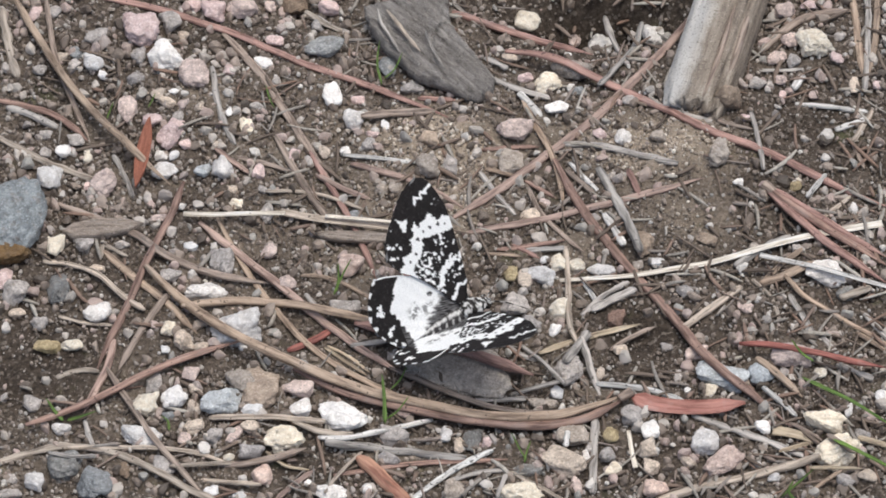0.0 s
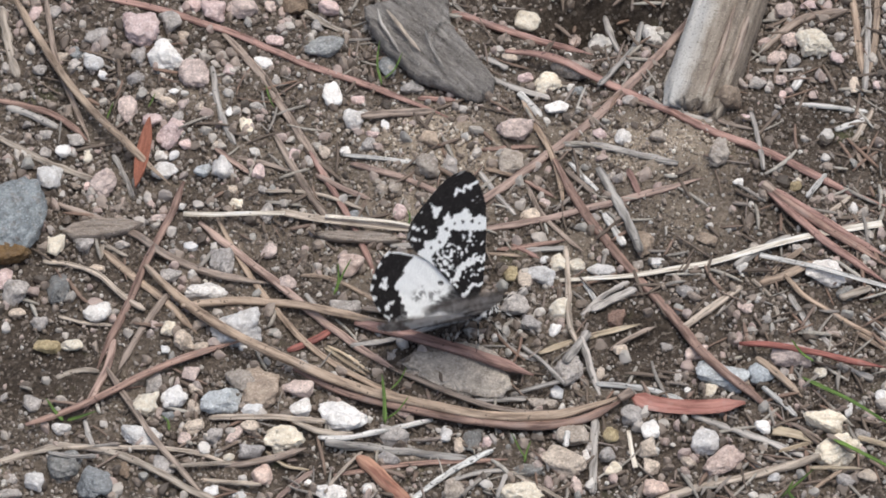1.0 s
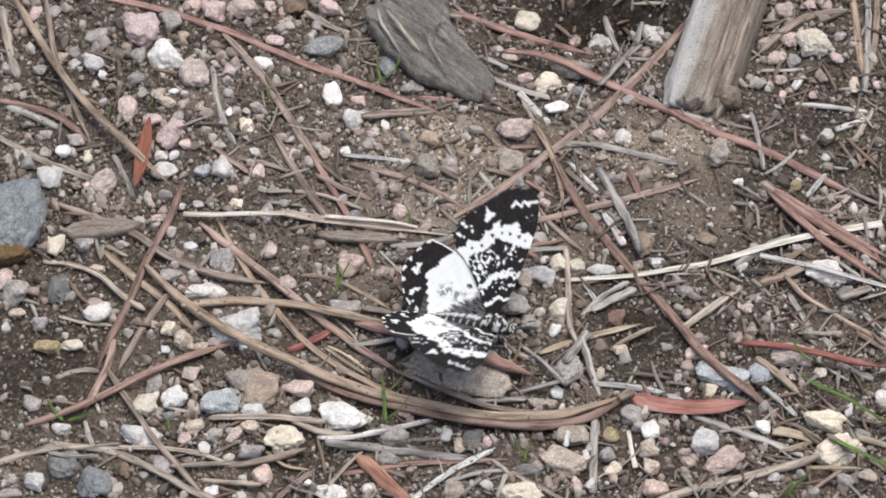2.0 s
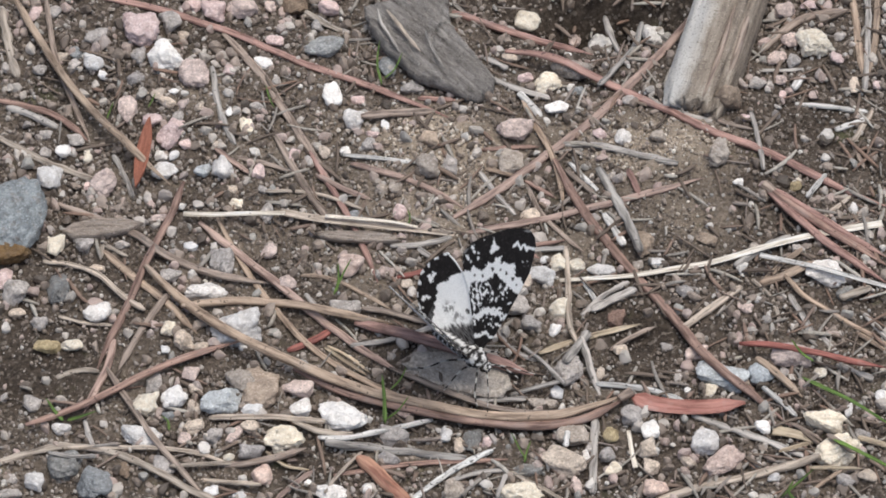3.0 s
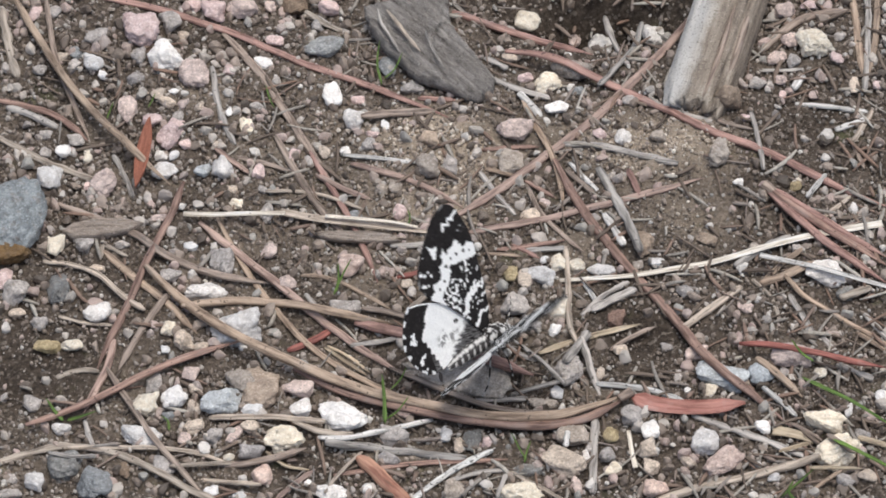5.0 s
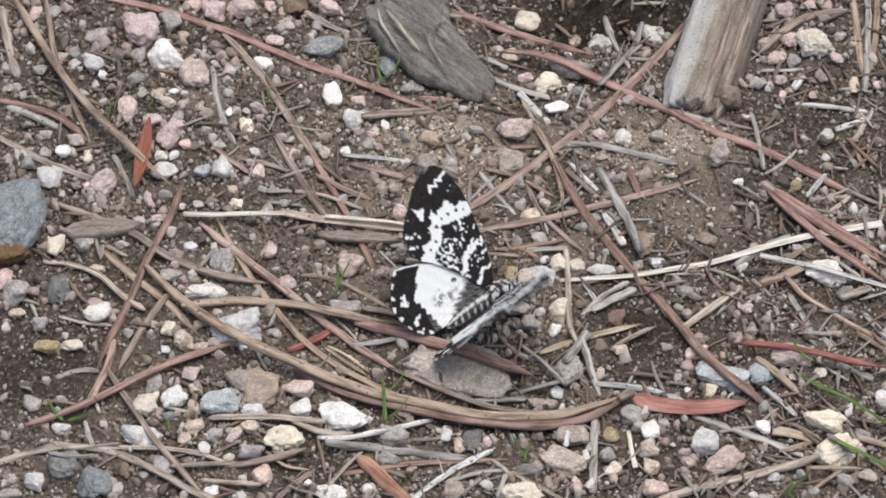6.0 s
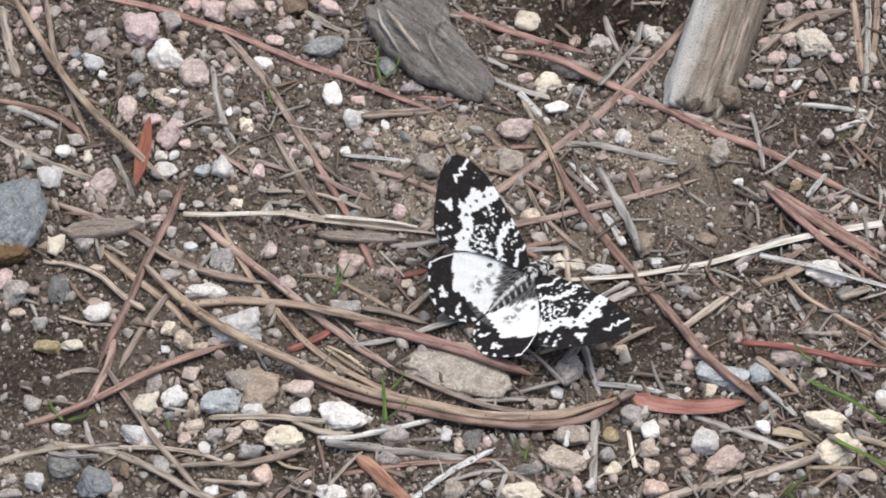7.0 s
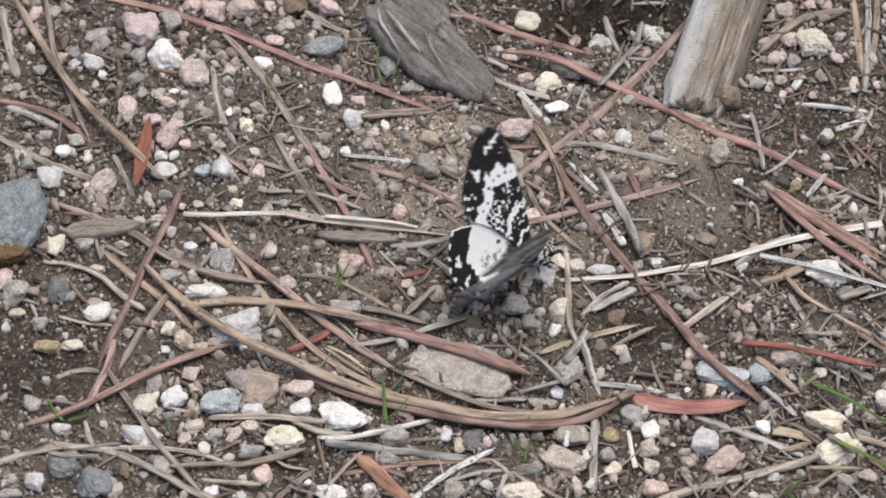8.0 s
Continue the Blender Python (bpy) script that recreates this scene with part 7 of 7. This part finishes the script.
def motions():
    walk(moth, [
        (0, body(2.3, -14, 3.3, -59.5, 3)), (0.1, body(2.5, -14.1, 3.3, -60.8, 3.6)), (0.2, body(2.3, -13.7, 3.4, -60.5, 5.5)),
        (0.3, body(2.2, -13.4, 3.4, -59.5, 7.1)), (0.4, body(2.1, -13.4, 3.4, -58.8, 9.3)), (0.5, body(2.1, -13.4, 3.4, -58.9, 7.3)),
        (0.6, body(2.3, -13.3, 3.4, -59.8, 7.4)), (0.7, body(2.5, -13.5, 3.3, -70.7, 4.5)), (0.8, body(3, -13.4, 3.3, -82, -0.6)),
        (0.9, body(2.6, -12.7, 3.4, -83.5, -3.4)), (1, body(2.8, -13.8, 3.3, -81.4, -0.9)), (1.1, body(3, -14.3, 3.4, -79.1, 4.5)),
        (1.2, body(2.8, -14.5, 3.4, -79.3, 0.7)), (1.3, body(3, -14.2, 3.4, -75.8, 2.1)), (1.4, body(3.1, -14.5, 3.3, -76.3, 9.3)),
        (1.5, body(3.9, -14.3, 3.3, -89.9, 2)), (1.6, body(5.4, -13.7, 3.3, -96.1, -2.1)), (1.7, body(4.9, -14.4, 3.3, -100.7, -2.4)),
        (1.9, body(4.8, -15.1, 3.5, -104, -1.5)), (2.1, body(4.7, -16.3, 3.7, -112.2, 0.8)), (2.3, body(4.4, -17.9, 3.9, -122.5, 3.8)),
        (2.45, body(4.3, -19, 4.1, -129.8, 5.9)), (2.65, body(4.1, -20.1, 4.3, -137.1, 8)), (2.8, body(4.1, -20.4, 4.3, -139, 8.6)),
        (2.9, body(3.6, -20.7, 4.2, -143, 9.6)), (3, body(2.9, -20.7, 4.1, -137.9, 2.8)), (3.1, body(3.6, -20.8, 4.2, -137, 2)),
        (3.2, body(3.6, -20.3, 4.2, -130.9, 5.8)), (3.3, body(4.3, -19.3, 4.2, -119.2, 11.8)), (3.4, body(4.2, -19.3, 4.3, -119.8, 17.3)),
        (3.5, body(4, -19.5, 4, -118.6, 15.6)), (3.6, body(4.1, -19.6, 4.2, -115.3, 13.3)), (3.7, body(4.3, -19.8, 4.2, -93.1, 0.9)),
        (3.8, body(4.4, -19.4, 4.2, -90.6, 1.2)), (3.9, body(4.6, -19.8, 4.2, -87.7, 0)), (4, body(4.5, -19.1, 4.2, -81.4, 2.2)),
        (4.1, body(4.7, -19, 4.3, -79.7, 5.9)), (4.2, body(4.8, -19, 4.3, -79.8, 8.3)), (4.3, body(4.6, -18.6, 4.2, -80, 4.4)),
        (4.4, body(4.7, -19.2, 4.4, -79.2, 5.1)), (4.5, body(4.8, -18.8, 4.3, -79.4, 9.3)), (4.6, body(6.1, -20.6, 4.2, -57.4, -3.1)),
        (4.7, body(5.4, -20.1, 4.2, -48.4, -7.9)), (4.9, body(5.3, -19.5, 4.1, -47.8, -7.1)), (5.1, body(5.1, -18.1, 3.9, -46.7, -5.6)),
        (5.3, body(4.8, -16.2, 3.8, -45.4, -3.8)), (5.5, body(4.6, -14.5, 3.6, -44.2, -2.1)), (5.65, body(4.5, -13.6, 3.4, -43.5, -1.1)),
        (5.8, body(4.4, -13.2, 3.3, -43.3, -0.9)), (5.9, body(5.3, -12.7, 3.2, -50.8, -1.6)), (6, body(5.7, -11.3, 3.3, -56, 5.2)),
        (6.1, body(6.6, -10.6, 3.4, -55, 1.8)), (6.2, body(7.7, -10.2, 3.4, -57.3, -0.8)), (6.3, body(8, -10.5, 3.4, -59.6, 2.1)),
        (6.4, body(9, -10.2, 3.3, -60.6, 0.9)), (6.5, body(9, -10, 3.3, -66.1, 4.6)), (6.6, body(9.2, -10, 3.3, -74.5, 9.4)),
        (6.7, body(8.8, -8.6, 3.3, -58, 10.1)), (6.8, body(9.4, -8.4, 3.4, -49.9, 5.1)), (6.9, body(10.4, -8.4, 3.4, -50.7, 6.6)),
        (7, body(10.5, -8.3, 3.4, -48.8, 4.5)), (7.1, body(10.9, -8.9, 3.4, -53.3, 5.9)), (7.2, body(10.6, -10.1, 3.2, -60.3, 6.1)),
        (7.3, body(10.6, -10.1, 3.2, -57.5, 5.2)), (7.4, body(10.8, -9.9, 3.2, -56.6, 8.4)), (7.5, body(10.2, -9.4, 3.4, -52.1, 11)),
        (7.6, body(10.4, -7.2, 3.4, -43.1, 8.4)), (7.7, body(10.8, -6.6, 3.4, -42.1, 4.5)), (7.8, body(11.1, -6.1, 3.3, -41.9, 1.8)),
        (7.9, body(10.5, -5.7, 3.3, -48.6, 4.3)), (8, body(10.1, -4.9, 3.2, -71.1, 11.2)),
    ])
    left = [
        (0, flap(-1, 47.6, -5.7)), (0.1, flap(-1, 44.4, -3.4)), (0.2, flap(-1, 35.9, -3.3)), (0.3, flap(-1, 23.6, -0)), (0.4, flap(-1, 19.9, -5.3)),
        (0.5, flap(-1, 20.6, -3.8)), (0.6, flap(-1, 21.1, 0)), (0.7, flap(-1, 34.2, -4.1)), (0.8, flap(-1, 57.6, -1.2)), (0.9, flap(-1, 67.8, -3.6)),
        (1, flap(-1, 54.9, -2)), (1.1, flap(-1, 58.1, 7.9)), (1.2, flap(-1, 24.7, 4.3)), (1.3, flap(-1, 22.1, 2.7)), (1.4, flap(-1, 53.5, 8.1)),
        (1.5, flap(-1, 61.5, 0.7)), (1.6, flap(-1, 75.2, 7.1)), (1.7, flap(-1, 70.5, 1.1)), (1.9, flap(-1, 42, 1.2)), (2.1, flap(-1, 24, 1.1)),
        (2.3, flap(-1, 48, 0.9)), (2.45, flap(-1, 58, 0.8)), (2.65, flap(-1, 40, 0.6)), (2.8, flap(-1, 30.1, 0.6)), (2.9, flap(-1, 46.3, -6.1)),
        (3, flap(-1, 57.6, 0.5)), (3.1, flap(-1, 58.6, -5.4)), (3.2, flap(-1, 39.1, 1.7)), (3.3, flap(-1, 16.8, 1.3)), (3.4, flap(-1, 14.9, -1)),
        (3.5, flap(-1, 19.5, -1)), (3.6, flap(-1, 36.4, -1.4)), (3.7, flap(-1, 60.2, 7.2)), (3.8, flap(-1, 64.2, 5)), (3.9, flap(-1, 62.6, 4.2)),
        (4, flap(-1, 51.7, -5.8)), (4.1, flap(-1, 22.1, 0.9)), (4.2, flap(-1, 16.3, -0.5)), (4.3, flap(-1, 11.3, 5.2)), (4.4, flap(-1, 17.9, 2.8)),
        (4.5, flap(-1, 22.9, -1.1)), (4.6, flap(-1, 69, -0.9)), (4.7, flap(-1, 55.7, -2.7)), (4.9, flap(-1, 60, -2.6)), (5.1, flap(-1, 42, -2.8)),
        (5.3, flap(-1, 28, -3)), (5.5, flap(-1, 42, -3.2)), (5.65, flap(-1, 52, -3.4)), (5.8, flap(-1, 50.5, -3.3)), (5.9, flap(-1, 65.6, -1.5)),
        (6, flap(-1, 40.7, -0.2)), (6.1, flap(-1, 34.7, 6.6)), (6.2, flap(-1, 20, 4.9)), (6.3, flap(-1, 24.1, 3.8)), (6.4, flap(-1, 32.8, 5.4)),
        (6.5, flap(-1, 50.4, -7.6)), (6.6, flap(-1, 59.3, -14.5)), (6.7, flap(-1, 47.6, 0.4)), (6.8, flap(-1, 33.1, -1.1)), (6.9, flap(-1, 31.5, 1)),
        (7, flap(-1, 35, 4.7)), (7.1, flap(-1, 35.3, -1.7)), (7.2, flap(-1, 56.4, -13.4)), (7.3, flap(-1, 57.2, -7.3)), (7.4, flap(-1, 43.5, -8.2)),
        (7.5, flap(-1, 33.2, -5.6)), (7.6, flap(-1, 32.9, 0.6)), (7.7, flap(-1, 32.4, 1.1)), (7.8, flap(-1, 37.8, -0.8)), (7.9, flap(-1, 45.7, -15)),
        (8, flap(-1, 58.1, -33.2)),
    ]
    right = [
        (0, flap(1, 34.4, 0.9)), (0.1, flap(1, 37.1, 2.7)), (0.2, flap(1, 25.3, 0.4)), (0.3, flap(1, 13.2, -5.7)), (0.4, flap(1, 10.4, -9.4)),
        (0.5, flap(1, 12.4, -4.9)), (0.6, flap(1, 15.6, -2.4)), (0.7, flap(1, 41.6, -0)), (0.8, flap(1, 60.9, 2.4)), (0.9, flap(1, 72.9, 2.5)),
        (1, flap(1, 57.7, 2.4)), (1.1, flap(1, 46.3, 1.4)), (1.2, flap(1, 32.4, 3.7)), (1.3, flap(1, 29.1, 3.3)), (1.4, flap(1, 37.6, -0.1)),
        (1.5, flap(1, 61, 2.2)), (1.6, flap(1, 77.5, 2.3)), (1.7, flap(1, 73.7, 2.4)), (1.9, flap(1, 40, 2.3)), (2.1, flap(1, 26, 1.9)),
        (2.3, flap(1, 58, 1.5)), (2.45, flap(1, 70, 1.3)), (2.65, flap(1, 46, 1)), (2.8, flap(1, 36, 0.8)), (2.9, flap(1, 52.4, -4.8)),
        (3, flap(1, 62, -4)), (3.1, flap(1, 64.6, -4.3)), (3.2, flap(1, 48.4, -4.4)), (3.3, flap(1, 27.6, 1.9)), (3.4, flap(1, 17.4, -1.8)),
        (3.5, flap(1, 24.2, -2.1)), (3.6, flap(1, 44.2, -4.8)), (3.7, flap(1, 60.3, 2.2)), (3.8, flap(1, 63.5, 2.2)), (3.9, flap(1, 63.1, 2.2)),
        (4, flap(1, 39, 3.5)), (4.1, flap(1, 22.7, 5.2)), (4.2, flap(1, 16.7, 3.7)), (4.3, flap(1, 14.7, 9.7)), (4.4, flap(1, 16.5, 2.4)),
        (4.5, flap(1, 26.6, 3.4)), (4.6, flap(1, 40.9, 7.2)), (4.7, flap(1, 43.3, 13.9)), (4.9, flap(1, 64, 11.6)), (5.1, flap(1, 38, 9.6)),
        (5.3, flap(1, 18, 7.2)), (5.5, flap(1, 44, 4.9)), (5.65, flap(1, 66, 3.7)), (5.8, flap(1, 70.5, 10.2)), (5.9, flap(1, 73.6, 9.6)),
        (6, flap(1, 49.5, 10.5)), (6.1, flap(1, 32.4, 8.4)), (6.2, flap(1, 4, 0.4)), (6.3, flap(1, 9.8, 0.3)), (6.4, flap(1, 18.5, 2.4)),
        (6.5, flap(1, 46.7, 9.2)), (6.6, flap(1, 57, 9.3)), (6.7, flap(1, 60.5, 9.8)), (6.8, flap(1, 43.7, 9.8)), (6.9, flap(1, 18.1, 10.7)),
        (7, flap(1, 13.5, 7.3)), (7.1, flap(1, 32.5, 9.3)), (7.2, flap(1, 55, 9.4)), (7.3, flap(1, 69.8, 9.9)), (7.4, flap(1, 45.7, 11.3)),
        (7.5, flap(1, 21.5, 11)), (7.6, flap(1, 17.8, 6.1)), (7.7, flap(1, 25.7, 7.4)), (7.8, flap(1, 34.5, 7.4)), (7.9, flap(1, 60.9, 10.1)),
        (8, flap(1, 60.7, 9.8)),
    ]
    walk(fore_left, left)
    walk(hind_left, left)
    walk(fore_right, right)
    walk(hind_right, right)


motions()
